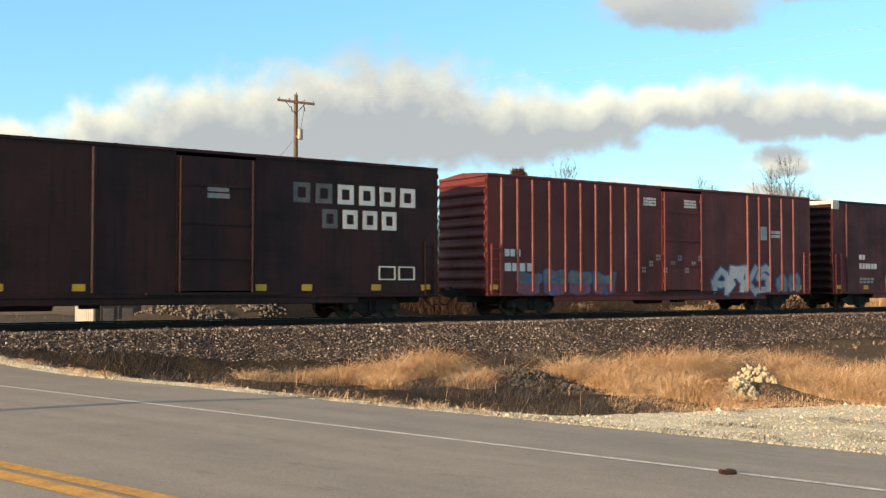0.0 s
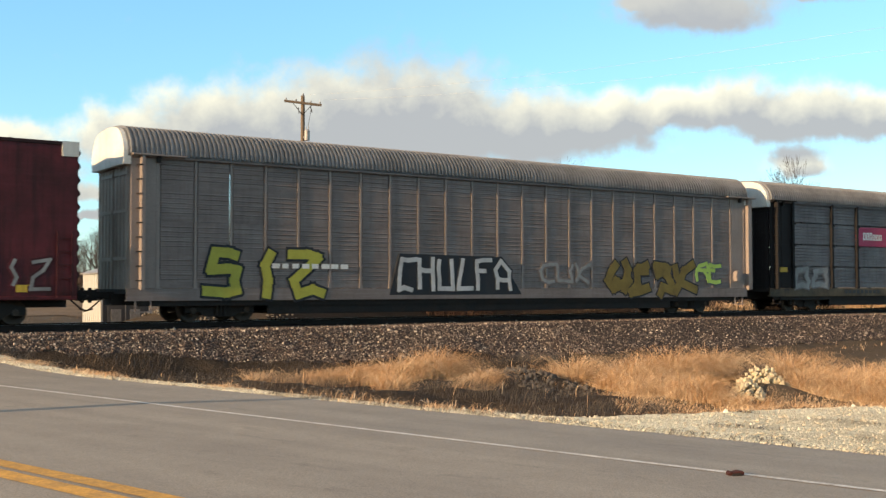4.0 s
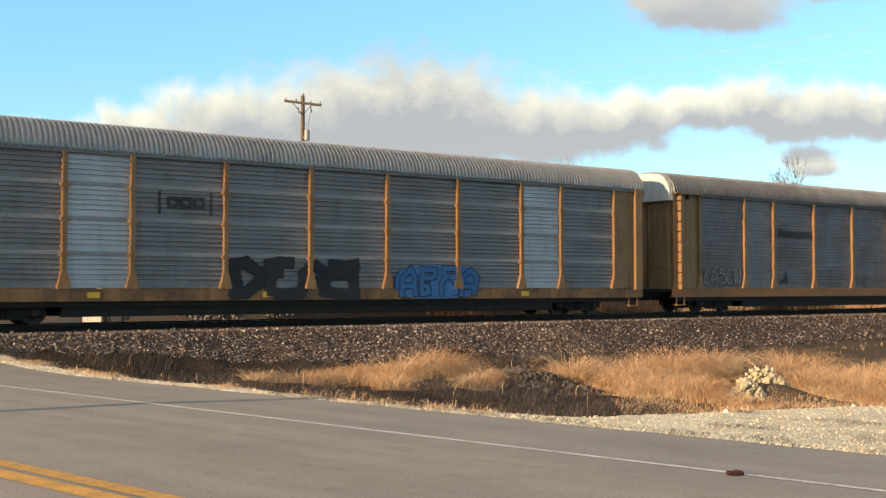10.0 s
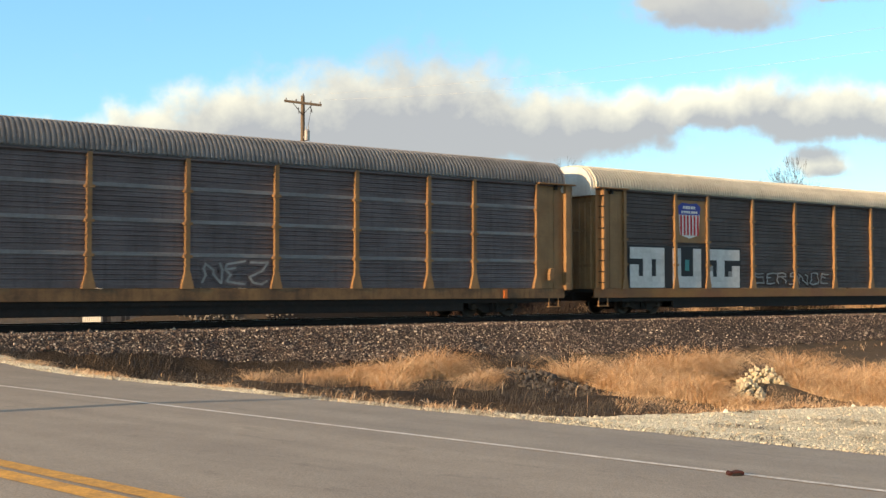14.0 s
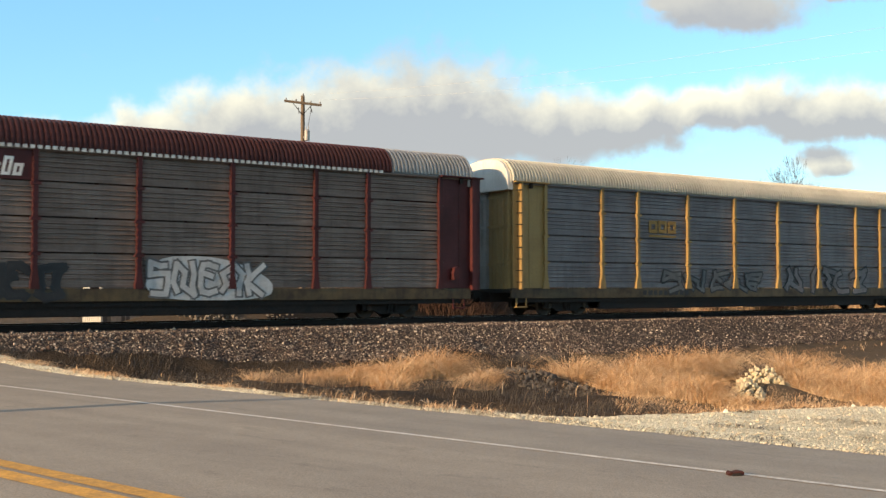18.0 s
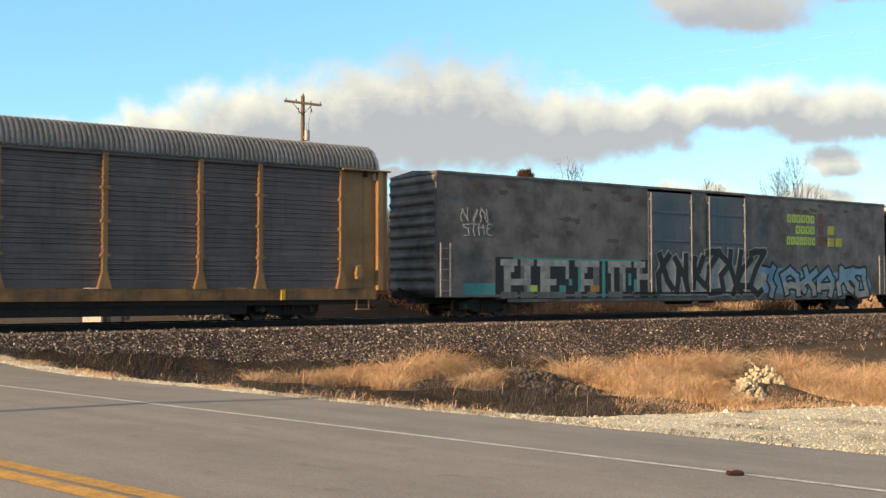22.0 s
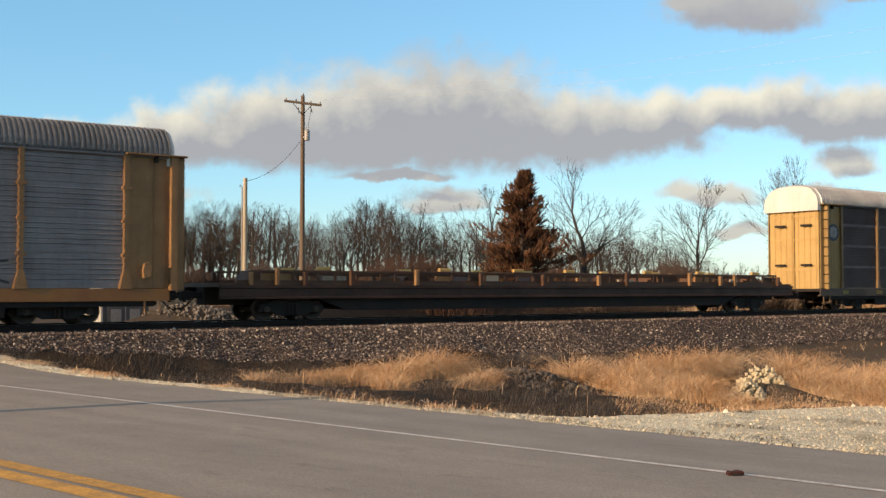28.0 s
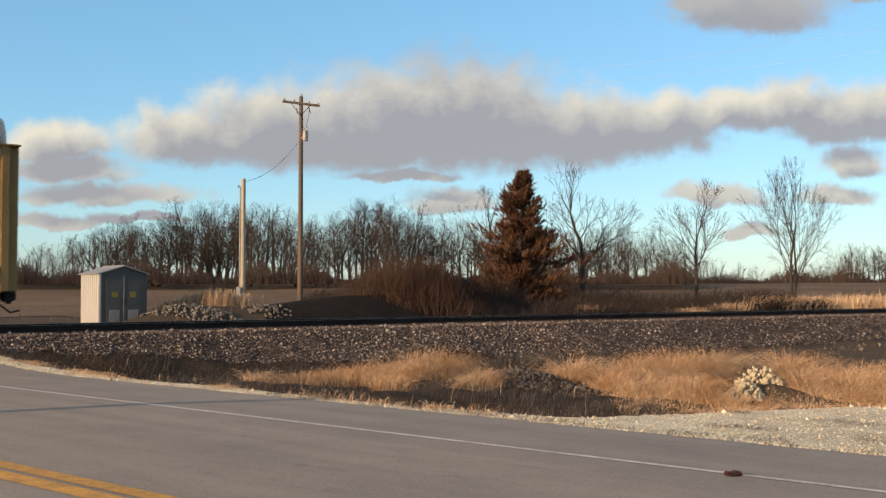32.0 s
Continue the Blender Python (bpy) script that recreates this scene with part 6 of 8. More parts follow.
    part("emblem_cross", Shape().box(B(1.05) - 0.29, B(1.05) + 0.29, -1.51, -1.495, 3.57, 3.68).box(B(1.05) - 0.05, B(1.05) + 0.05, -1.512, -1.497, 3.33, 3.91), INK_STONE, c)
    for k in range(4):
        a_ = 0.785 + 1.571 * k
        part("emblem_field", Shape().tube((B(1.05) + 0.2 * math.cos(a_), -1.509, 3.625 + 0.2 * math.sin(a_)), (B(1.05) + 0.2 * math.cos(a_), -1.495, 3.625 + 0.2 * math.sin(a_)), 0.1, n=10), INK_GREY, c)
    hatch = Shape()
    for z in (2.1, 3.95, 4.85):
        for y in (-0.8, 0.65):
            hatch.box(-RACK_L / 2 - 0.09, -RACK_L / 2 + 0.0, y - 0.28, y + 0.28, z - 0.05, z + 0.05)
    part("door_bars", hatch, BLACK_STEEL, c, "black bars across the end doors")
    lamp = part("end_marker", Shape().box(0, 0.25, -0.12, 0.12, 0, 0.35, b=0.03), paint("marker_red", (0.5, 0.08, 0.03), (0.3, 0.06, 0.03)), c, "small orange rear marker", at=(RACK_L / 2 + 0.35, -0.2, 1.0))


def flat_wagon(s_left, sill, tabs):
    """A long empty flat wagon with stub stakes, brackets and folded hitches on its deck."""
    L = 27.4
    car = thing("flat_wagon", "long empty rust-brown flat wagon with stub stakes and folded hitches", "train wagon", "wagons of the train")
    CARS.append((car, s_left + L / 2))
    rng = random.Random(8)
    rust = paint("flat_rust", (0.06, 0.03, 0.02), (0.13, 0.066, 0.03), 0.6, 0.4)
    pale = paint("flat_pale", (0.4, 0.34, 0.26), (0.2, 0.15, 0.1), 0.5, 0.3)
    # lighter yellow that puts sunlight into the blocks on the rail
    lit_tab = paint("flat_lit_tab", (0.5, 0.32, 0.1), (0.28, 0.16, 0.06), 0.5, 0.3)
    for sgn in (-1, 1):
        part("side_sill", Shape().extrude([(sgn * 1.36, 0.7), (sgn * 1.48, 0.7), (sgn * 1.48, 0.76), (sgn * 1.41, 0.78), (sgn * 1.41, 1.02), (sgn * 1.48, 1.04), (sgn * 1.48, 1.12), (sgn * 1.36, 1.12)][::sgn], -L / 2, L / 2), sill, car, "long pressed side sill")
        part("top_rail", Shape().box(-L / 2 + 1.0, L / 2 - 1.0, sgn * 1.30, sgn * 1.37, 1.52, 1.6, b=0.012), rust, car, "thin rail carried over the deck's edge")
        part("kerb_rail", Shape().box(-L / 2 + 0.6, L / 2 - 0.6, sgn * 1.29, sgn * 1.34, 1.2, 1.28), rust, car)
        part("guard_rail", Shape().box(-L / 2 + 2.0, L / 2 - 2.0, sgn * 0.82, sgn * 0.9, 1.44, 1.52), rust, car)
        for k in range(34):
            x = -L / 2 + 1.1 + k * 0.76 + rng.uniform(-0.12, 0.12)
            part("rail_stub", Shape().box(x - 0.04, x + 0.04, sgn * 1.295, sgn * 1.36, 1.28, 1.52), rust, car)
        for x in (1.0, 1.9, 2.9, 4.6, 7.15, 9.9, 12.8, 15.6, 17.1, 20.7, 22.6, 23.5, 26.4):
            h = rng.uniform(1.5, 1.68)
            part("stake", Shape().box(x - L / 2 - 0.06, x - L / 2 + 0.06, sgn * 1.38, sgn * 1.5, 1.12, h, b=0.02), tabs if rng.random() < 0.7 else rust, car)
        for x in (3.6, 8.4, 11.7, 14.2, 18.4, 21.5, 25.0):
            part("lit_block", Shape().box(x - L / 2 - 0.2, x - L / 2 + 0.25, sgn * 1.2, sgn * 1.33, 1.605, 1.72, b=0.02), lit_tab, car, "yellow block on the rail, painted in a sunlit tone")
    part("deck", Shape().box(-L / 2, L / 2, -1.36, 1.36, 1.06, 1.2), rust, car, "worn steel deck plate")
    for k in range(9):
        x = -L / 2 + 1.8 + k * 3.0 + rng.uniform(-0.4, 0.4)
        part("hitch", Shape().slab([(x - 0.6, 1.2), (x + 0.7, 1.2), (x + 0.5, 1.42), (x + 0.1, 1.62), (x - 0.35, 1.6)], -0.45, 0.45).tube((x - 0.4, -0.6, 1.4), (x - 0.4, 0.6, 1.4), 0.06), rust, car, "folded trailer hitch")
    for k in range(12):
        x = -L / 2 + 1.5 + k * 2.2
        part("chain_rail", Shape().box(x, x + rng.uniform(0.5, 1.2), -1.2, -1.1, 1.2, rng.uniform(1.35, 1.55)), (tabs, pale, rust)[k % 3], car)
    part("centre_sill", Shape().box(-L / 2 - 0.05, L / 2 + 0.05, -0.3, 0.3, 0.5, 1.06), BLACK_STEEL, car, "black steel centre sill")
    for sgn in (-1, 1):
        part("belly_girder", Shape().slab([(-10.2, 0.7), (-9.2, 0.3), (9.2, 0.3), (10.2, 0.7)], sgn * 1.2 - 0.05, sgn * 1.2 + 0.05), BLACK_STEEL, car)
    part("belly_plate", Shape().box(-9, 9, -1.14, 1.14, 0.32, 0.4), BLACK_STEEL, car)
    running_gear(car, L, 2.6)


train()


# ---- beyond the track ----
def at_view(x, depth, y=None):
    """The spot on the land at a bearing (as the camera's picture has it) and depth."""
    return (x - 784) / 1900 * depth, depth


def utility_pole():
    x, y = at_view(534.5, 62)
    z = float(land(np.array(x), np.array(y)))
    top = EYE_Z + (509.7 - 168) / 1900 * 62
    p = thing("utility_pole", "tall weathered wooden utility pole with a crossarm", "utility pole", at=Matrix.Translation((x, y, z)))
    h = top - z
    part("pole", Shape().tube((0, 0, -0.3), (0, 0, h), 0.17, 0.11, 10), POLE_WOOD, p)
    arm = Matrix.Rotation(radians(12), 4, "Z") @ Matrix.Rotation(radians(5), 4, "Y")
    part("crossarm", Shape().box(-1.08, 1.08, -0.17, -0.06, -0.06, 0.07, Matrix.Translation((0, 0, h - 0.45)) @ arm), POLE_WOOD, p, "slightly tilted wooden crossarm")
    for k in (-1, 1):
        part("brace", Shape().tube((0, -0.15, h - 1.15), (k * 0.55, -0.12, h - 0.5 - 0.05 * k), 0.02), BLACK_STEEL, p)
    ins = Shape().tube((0, 0, 0), (0, 0, 0.06), 0.02).tube((0, 0, 0.05), (0, 0, 0.13), 0.055, 0.04, 8).mesh("insulator", CERAMIC)
    for xx in (-0.98, -0.4, 0.45, 0.98):
        part("insulator", ins, None, p, at=Matrix.Translation((0, 0, h - 0.39)) @ arm @ Matrix.Translation((xx, -0.1, 0.0)))
    part("insulator", ins, None, p, at=(0.02, 0, h))
    part("transformer", Shape().tube((0.27, -0.12, h - 2.62), (0.27, -0.12, h - 2.05), 0.16, n=12).tube((0.27, -0.12, h - 2.05), (0.27, -0.12, h - 1.98), 0.1, 0.04, 8), GREY_TIN, p, "grey can-shaped transformer")
    part("bushing", Shape().tube((0.34, -0.12, h - 2.0), (0.36, -0.12, h - 1.8), 0.03).tube((0.2, -0.12, h - 2.0), (0.19, -0.12, h - 1.85), 0.03).box(0.05, 0.16, -0.2, -0.05, h - 2.5, h - 2.4), CERAMIC, p)
    part("fuse_cutout", Shape().tube((0.45, -0.1, h - 0.62), (0.55, -0.1, h - 1.0), 0.03).chain([(0.5, -0.1, h - 0.7), (0.42, -0.12, h - 1.3), (0.33, -0.12, h - 1.8)], 0.012).tube((-0.25, -0.1, h - 0.7), (-0.2, -0.1, h - 1.05), 0.025), BLACK_STEEL, p)
    return Vector((x, y, z)), h


POLE, POLE_H = utility_pole()


def service_pole():
    x, y = at_view(433, 57)
    z = float(land(np.array(x), np.array(y)))
    top = EYE_Z + (509.7 - 315) / 1900 * 57
    p = thing("service_pole", "short pale wooden service pole with a meter box", "utility pole", at=Matrix.Translation((x, y, z)))
    h = top - z
    part("pole", Shape().tube((0, 0, -0.3), (0, 0, h), 0.15, 0.11, 10), POLE_PALE, p)
    part("conduit", Shape().tube((-0.16, -0.06, 0.4), (-0.16, -0.06, h - 0.5), 0.035).chain([(-0.16, -0.06, h - 0.5), (-0.24, -0.06, h - 0.35), (-0.28, -0.06, h - 0.5)], 0.03), GREY_TIN, p)
    part("meter_box", Shape().box(-0.3, -0.08, -0.26, -0.1, 1.2, 1.9, b=0.02), GREY_TIN, p)
    return Vector((x, y, z)), h


POST, POST_H = service_pole()


def hang(a, b, sag, n=18):
    a, b = Vector(a), Vector(b)
    return [a.lerp(b, k / n) - Vector((0, 0, sag * 4 * (k / n) * (1 - k / n))) for k in range(n + 1)]


def wire(name, a, b, sag, r, label, material=WIRE):
    solid(name, Shape().chain(hang(a, b, sag), r, 4), material, label, "wire")


top = POLE + Vector((0, 0, POLE_H))
wire("service_wire", POLE + Vector((-0.1, 0, POLE_H - 2.6)), POST + Vector((0.1, 0, POST_H - 0.15)), 0.45, 0.012, "black service wire sagging between two poles")
wire("power_line", top + Vector((0.9, 0, -0.25)), (17.6, 40, 10.6), 0.35, 0.0032, "thin bright overhead power line from the utility pole", ALU)
wire("power_line", top + Vector((0.3, 0, 0.05)), (17.0, 40, 11.4), 0.35, 0.0032, "thin bright overhead power line from the utility pole", ALU)


def signal_shed():
    x, y = at_view(205, 45)
    x0, y0 = (147 - 784) / 1900 * 45, 45
    z = float(land(np.array(x), np.array(y)))
    s = thing("signal_shed", "small grey ribbed metal signal shed with double doors", "shed", at=pose(x, y, z, 0, 0, 35))
    w, d, h = 1.95, 2.5, EYE_Z + (509.7 - 485) / 1900 * 45 - z
    NOTICE = paint("notice_yellow", (0.3, 0.24, 0.05), (0.16, 0.13, 0.05), 0.6, 0.3)
    # sunlight and shade painted in: paler left side, darker front
    pale = paint("shed_sunlit_pale", (0.5, 0.48, 0.43), (0.36, 0.34, 0.3), 0.4, 0.3, 0.5, metal=0.2)
    face = paint("shed_shaded_grey", (0.115, 0.11, 0.105), (0.08, 0.076, 0.072), 0.5, 0.4, 0.6, metal=0.1)
    body = Shape().extrude([(-w / 2, -0.1), (w / 2, -0.1), (w / 2, h), (0, h + 0.3), (-w / 2, h)], -d / 2, d / 2)
    body.v = [(p[1], p[0], p[2]) for p in body.v]
    body.f = [f[::-1] for f in body.f]
    part("wall", body, face, s)
    for k in range(9):
        yy = -d / 2 + d * (k + 0.5) / 9
        part("wall_rib", Shape().box(-w / 2 - 0.03, -w / 2, yy - 0.05, yy + 0.05, 0, h), pale, s, "upright rib of the side wall, painted in a pale sunlit tone")
    part("side_skin", Shape().box(-w / 2 - 0.012, -w / 2 - 0.002, -d / 2, d / 2, 0, h - 0.01), pale, s)
    for k in (-1, 1):
        ang = math.atan2(0.3, w / 2)
        part("roof", Shape().box(-0.06, (w / 2) / math.cos(ang) + 0.1, -d / 2 - 0.1, d / 2 + 0.1, 0.005, 0.05, Matrix.Translation((0, 0, h + 0.305)) @ Matrix.Rotation(0 if k > 0 else math.pi, 4, "Z") @ Matrix.Rotation(ang, 4, "Y")), GREY_TIN, s, "low pitched metal roof")
    for k in (-1, 1):
        dr = part("door", Shape().box(k * 0.02, k * 0.72, -d / 2 - 0.04, -d / 2 - 0.002, 0.12, h - 0.25), face, s)
        part("notice", Shape().box(k * 0.24, k * 0.5, -d / 2 - 0.05, -d / 2 - 0.04, h - 0.95, h - 0.72), NOTICE, dr, "yellow warning notice")
        part("vent", Shape().box(k * 0.18, k * 0.6, -d / 2 - 0.055, -d / 2 - 0.04, 0.25, 0.75), GREY_TIN, dr)
        part("handle", Shape().tube((k * 0.09, -d / 2 - 0.08, h / 2 - 0.15), (k * 0.09, -d / 2 - 0.08, h / 2 + 0.1), 0.015), BLACK_STEEL, dr)
    part("door_post", Shape().box(-0.02, 0.02, -d / 2 - 0.05, -d / 2, 0.12, h - 0.1), GREY_TIN, s)
    part("corner_trim", Shape().box(-w / 2 - 0.03, -w / 2 + 0.05, -d / 2 - 0.03, -d / 2 - 0.003, 0, h), pale, s)


signal_shed()


def rock_mesh(seed, size, material=None):
    bm = bmesh.new()
    bmesh.ops.create_cube(bm, size=1.55 * size)
    bmesh.ops.bevel(bm, geom=bm.edges[:], offset=0.3 * size, segments=1, affect="EDGES")
    rng = random.Random(seed)
    sx, sy, sz = rng.uniform(0.8, 1.3), rng.uniform(0.7, 1.1), rng.uniform(0.55, 0.85)
    for v in bm.verts:
        v.co = Vector((v.co.x * sx, v.co.y * sy, v.co.z * sz)) * rng.uniform(0.86, 1.14)
    me = bpy.data.meshes.new("rock")
    bm.to_mesh(me)
    bm.free()
    me.materials.append(material or LIMESTONE)
    return me


def heap(name, label, cx, cy, rx, ry, hgt, n, size, seed, material=None):
    """A heap of broken stone, each stone an object."""
    rng = random.Random(seed)
    z = float(land(np.array(cx), np.array(cy)))
    h = thing(name, label, "rocks", at=Matrix.Translation((cx, cy, z)))
    ms = [rock_mesh(seed * 10 + k, size * rng.uniform(0.7, 1.4), material) for k in range(7)]
    for k in range(n):
        a, r = rng.uniform(0, 6.28), math.sqrt(rng.random())
        x, y = rx * r * math.cos(a), ry * r * math.sin(a)
        g = float(land(np.array(cx + x), np.array(cy + y))) - z
        zz = g + hgt * (1 - r) ** 0.8 * (k / n) + size * 0.3
        part("rock", rng.choice(ms), None, h, at=pose(x, y, zz, rng.uniform(0, 360), rng.uniform(0, 360), rng.uniform(0, 360)))


heap("rock_heap", "heap of pale broken limestone in the dead grass", 6.3, 22.4, 0.36, 0.4, 0.4, 220, 0.05, 3)
heap("rock_heap", "heap of pale broken limestone in the dead grass", 6.95, 23.3, 0.58, 0.32, 0.5, 220, 0.058, 4)
heap("debris_heap", "flat heap of grey broken rubble in the ditch", 1.75, 25.6, 1.0, 0.7, 0.2, 130, 0.05, 8, DEBRIS)
heap("debris_heap", "flat heap of grey broken rubble in the ditch", 2.5, 24.4, 0.9, 0.8, 0.1, 90, 0.05, 9, DEBRIS)
RUBBLE = surface("rubble", (0.2, 0.18, 0.155), (0.1, 0.09, 0.08), 0.6, 4.0, (1, 1, 1), 30.0, 0.9, 0, 0.6, 0.02)
xa, ya = at_view(345, 44.5)
heap("rubble_heap", "low heap of pale rubble behind the track", xa, ya, 2.3, 0.9, 0.3, 290, 0.058, 5, RUBBLE)
xa, ya = at_view(475, 46.5)
heap("rubble_heap", "low heap of pale rubble behind the track", xa, ya, 1.1, 0.8, 0.3, 80, 0.06, 6, RUBBLE)


# ---- trees ----
def grow(s, twigs, p, d, length, r, level, rng, plan):
    """Grows a limb and its side shoots. plan: for each level the number of steps, shoots a step and lean of the shoots."""
    steps, shoots, lean = plan[level]
    q, rad = p.copy(), r
    for k in range(steps):
        d = (d + Vector((rng.uniform(-1, 1), rng.uniform(-1, 1), rng.uniform(-0.35, 0.75))) * (0.07 if level == 0 else 0.12)).normalized()
        e = q + d * (length / steps)
        r2 = max(r * (1 - 0.8 * (k + 1) / steps), 0.006)
        (s if level < 2 else twigs).tube(q, e, rad, r2, 6 if level == 0 else (4 if level < 2 else 3), False)
        if level + 1 < len(plan):
            n = int(shoots) + (rng.random() < shoots - int(shoots))
            for _ in range(n):
                a = rng.uniform(0, 6.283)
                side = d.orthogonal().normalized()
                side.rotate(Matrix.Rotation(a, 3, d))
                nd = (d * (1 - lean) + side * lean * rng.uniform(0.7, 1.25) + Vector((0, 0, 0.16))).normalized()
                left = 1 - (k + 0.4) / steps
                grow(s, twigs, q.lerp(e, rng.random()), nd, length * rng.uniform(0.5, 0.75) * (0.35 + 0.65 * left), max(r2 * 0.55, 0.008), level + 1, rng, plan)
        q, rad = e, r2


def tree_meshes(key, seed, h, r, stems=1, plan=None, bare=0.25, splay=0.2):
    def make():
        rng = random.Random(seed)
        s, tw = Shape(), Shape()
        for k in range(stems):
            a = 2.4 * k + rng.uniform(0, 1)
            lean = Vector((math.cos(a), math.sin(a), 0)) * (0.03 if stems == 1 else splay * rng.uniform(0.4, 1.2))
            foot = Vector((0.12 * k * math.cos(a), 0.12 * k * math.sin(a), -0.15))
            d = (Vector((0, 0, 1)) + lean).normalized()
            rise = foot + d * h * bare
            s.tube(foot, rise, r * (1.15 if k == 0 else 0.85), r * 0.9, 7, False)
            grow(s, tw, rise, d, h * (1 - bare) * (1.0 if k == 0 else rng.uniform(0.6, 0.95)), r * 0.88, 0, rng, plan or FULL)
        return s.mesh("trunk", BARK), tw.mesh("crown", TWIG)
    return cached(("tree", key), make)


def fork(s, twigs, p, d, length, r, depth, rng, spread, up):
    """A limb that bends, sends out side shoots and forks at its end."""
    q, rad = p.copy(), r
    steps = 3 if depth > 3 else 2
    for k in range(steps):
        d = (d + Vector((rng.gauss(0, 0.09), rng.gauss(0, 0.09), rng.gauss(0.02, 0.06)))).normalized()
        e = q + d * (length / steps)
        r2 = r * (1 - 0.3 * (k + 1) / steps)
        (s if depth > 2 else twigs).tube(q, e, rad, r2, 6 if depth > 4 else (4 if depth > 2 else 3), False)
        if depth and rng.random() < 0.65:
            nd = turned(d, rng.uniform(35, 60), rng)
            fork(s, twigs, e, (nd + Vector((0, 0, up))).normalized(), length * rng.uniform(0.45, 0.7), max(r2 * 0.45, 0.008), max(0, depth - 2), rng, spread, up)
        q, rad = e, r2
    if depth:
        for k in range(2 if rng.random() < 0.62 else 3):
            nd = turned(d, rng.uniform(0.5 * spread, spread), rng)
            fork(s, twigs, q, (nd + Vector((0, 0, up))).normalized(), length * rng.uniform(0.74, 0.86), max(rad * rng.uniform(0.6, 0.8), 0.007), depth - 1, rng, spread, up)


def turned(d, degrees_, rng):
    side = d.orthogonal().normalized()
    side.rotate(Matrix.Rotation(rng.uniform(0, 6.283), 3, d))
    a = radians(degrees_)
    return d * math.cos(a) + side * math.sin(a)


def forked_tree(key, seed, h, r, trunk=0.3, leaders=4, splay=32, spread=30, up=0.06, depth=5, first=0.22, stems=1):
    """A leafless tree with a rounded crown: a bole, some leaders round it, and limbs that fork again and again."""
    def make():
        rng = random.Random(seed)
        s, tw = Shape(), Shape()
        for m in range(stems):
            foot = Vector((0.22 * m, 0.1 * m, -0.15))
            lean = Vector((0.06 * m, 0.03, 1)).normalized()
            head = foot + lean * h * trunk * (1 if m == 0 else 0.75)
            s.tube(foot, head, r * 1.2 * (1 if m == 0 else 0.75), r * 0.95 * (1 if m == 0 else 0.75), 7, False)
            fork(s, tw, head, lean, h * first, r * 0.85, depth, rng, spread * 0.8, up)
            for k in range(leaders):
                a = 6.283 * k / leaders + rng.uniform(-0.5, 0.5) + m
                t_ = radians(splay * rng.uniform(0.75, 1.3))
                d = Vector((math.cos(a) * math.sin(t_), math.sin(a) * math.sin(t_), math.cos(t_)))
                fork(s, tw, foot.lerp(head, rng.uniform(0.66, 1.0)), d, h * first * rng.uniform(0.95, 1.1), r * 0.42, depth - 1, rng, spread, up)
        return s.mesh("trunk", BARK), tw.mesh("crown", TWIG)
    return cached(("tree", key), make)


FULL = [(7, 2.1, 0.58), (5, 1.7, 0.54), (4, 1.5, 0.52), (3, 1.2, 0.5), (2, 0, 0)]
WOOD = [(7, 1.7, 0.55), (4, 1.7, 0.52), (4, 1.6, 0.55), (3, 0, 0)]


def bare_tree(label, x, y, meshes, scale=1.0, turn=0.0, group="", z=None, wide=1.0):
    t = thing("bare_tree", label, "tree", group)
    part("trunk", meshes[0], None, t)
    part("crown", meshes[1], None, t, "leafless twigs")
    zz = float(land(np.array(x), np.array(y))) if z is None else z
    t.matrix_basis = pose(x, y, zz - 0.1, 0, 0, turn) @ Matrix.Diagonal((scale * wide, scale * wide, scale, 1))
    return t


def tree_at(label, px, top, depth, meshes, turn=0.0, wide=1.0):
    x, y = at_view(px, depth)
    z = float(land(np.array(x), np.array(y)))
    hm = max(v.co.z for v in meshes[1].vertices)
    return bare_tree(label, x, y, meshes, (EYE_Z + (509.7 - top) / 1900 * depth - z) / hm, turn, wide=wide)


tree_at("leafless spreading tree on the field's edge", 1035, 277, 72, forked_tree("m1", 5, 9.0, 0.15, 0.38, 7, 52, 30, 0.04, 5, 0.17), 20, 1.0)
tree_at("slim leafless tree on the field's edge", 1236, 308, 74, forked_tree("m2", 29, 8.0, 0.11, 0.42, 7, 44, 26, 0.06, 5, 0.16), 10, 0.9)
tree_at("leafless tree with several upright stems", 1404, 268, 70, forked_tree("m3", 43, 9.6, 0.1, 0.34, 5, 26, 20, 0.1, 5, 0.18, 2), 0, 0.85)
tree_at("leafless tree half hidden by a cedar", 862, 318, 84, forked_tree("m1", 5, 9.0, 0.15), 150)


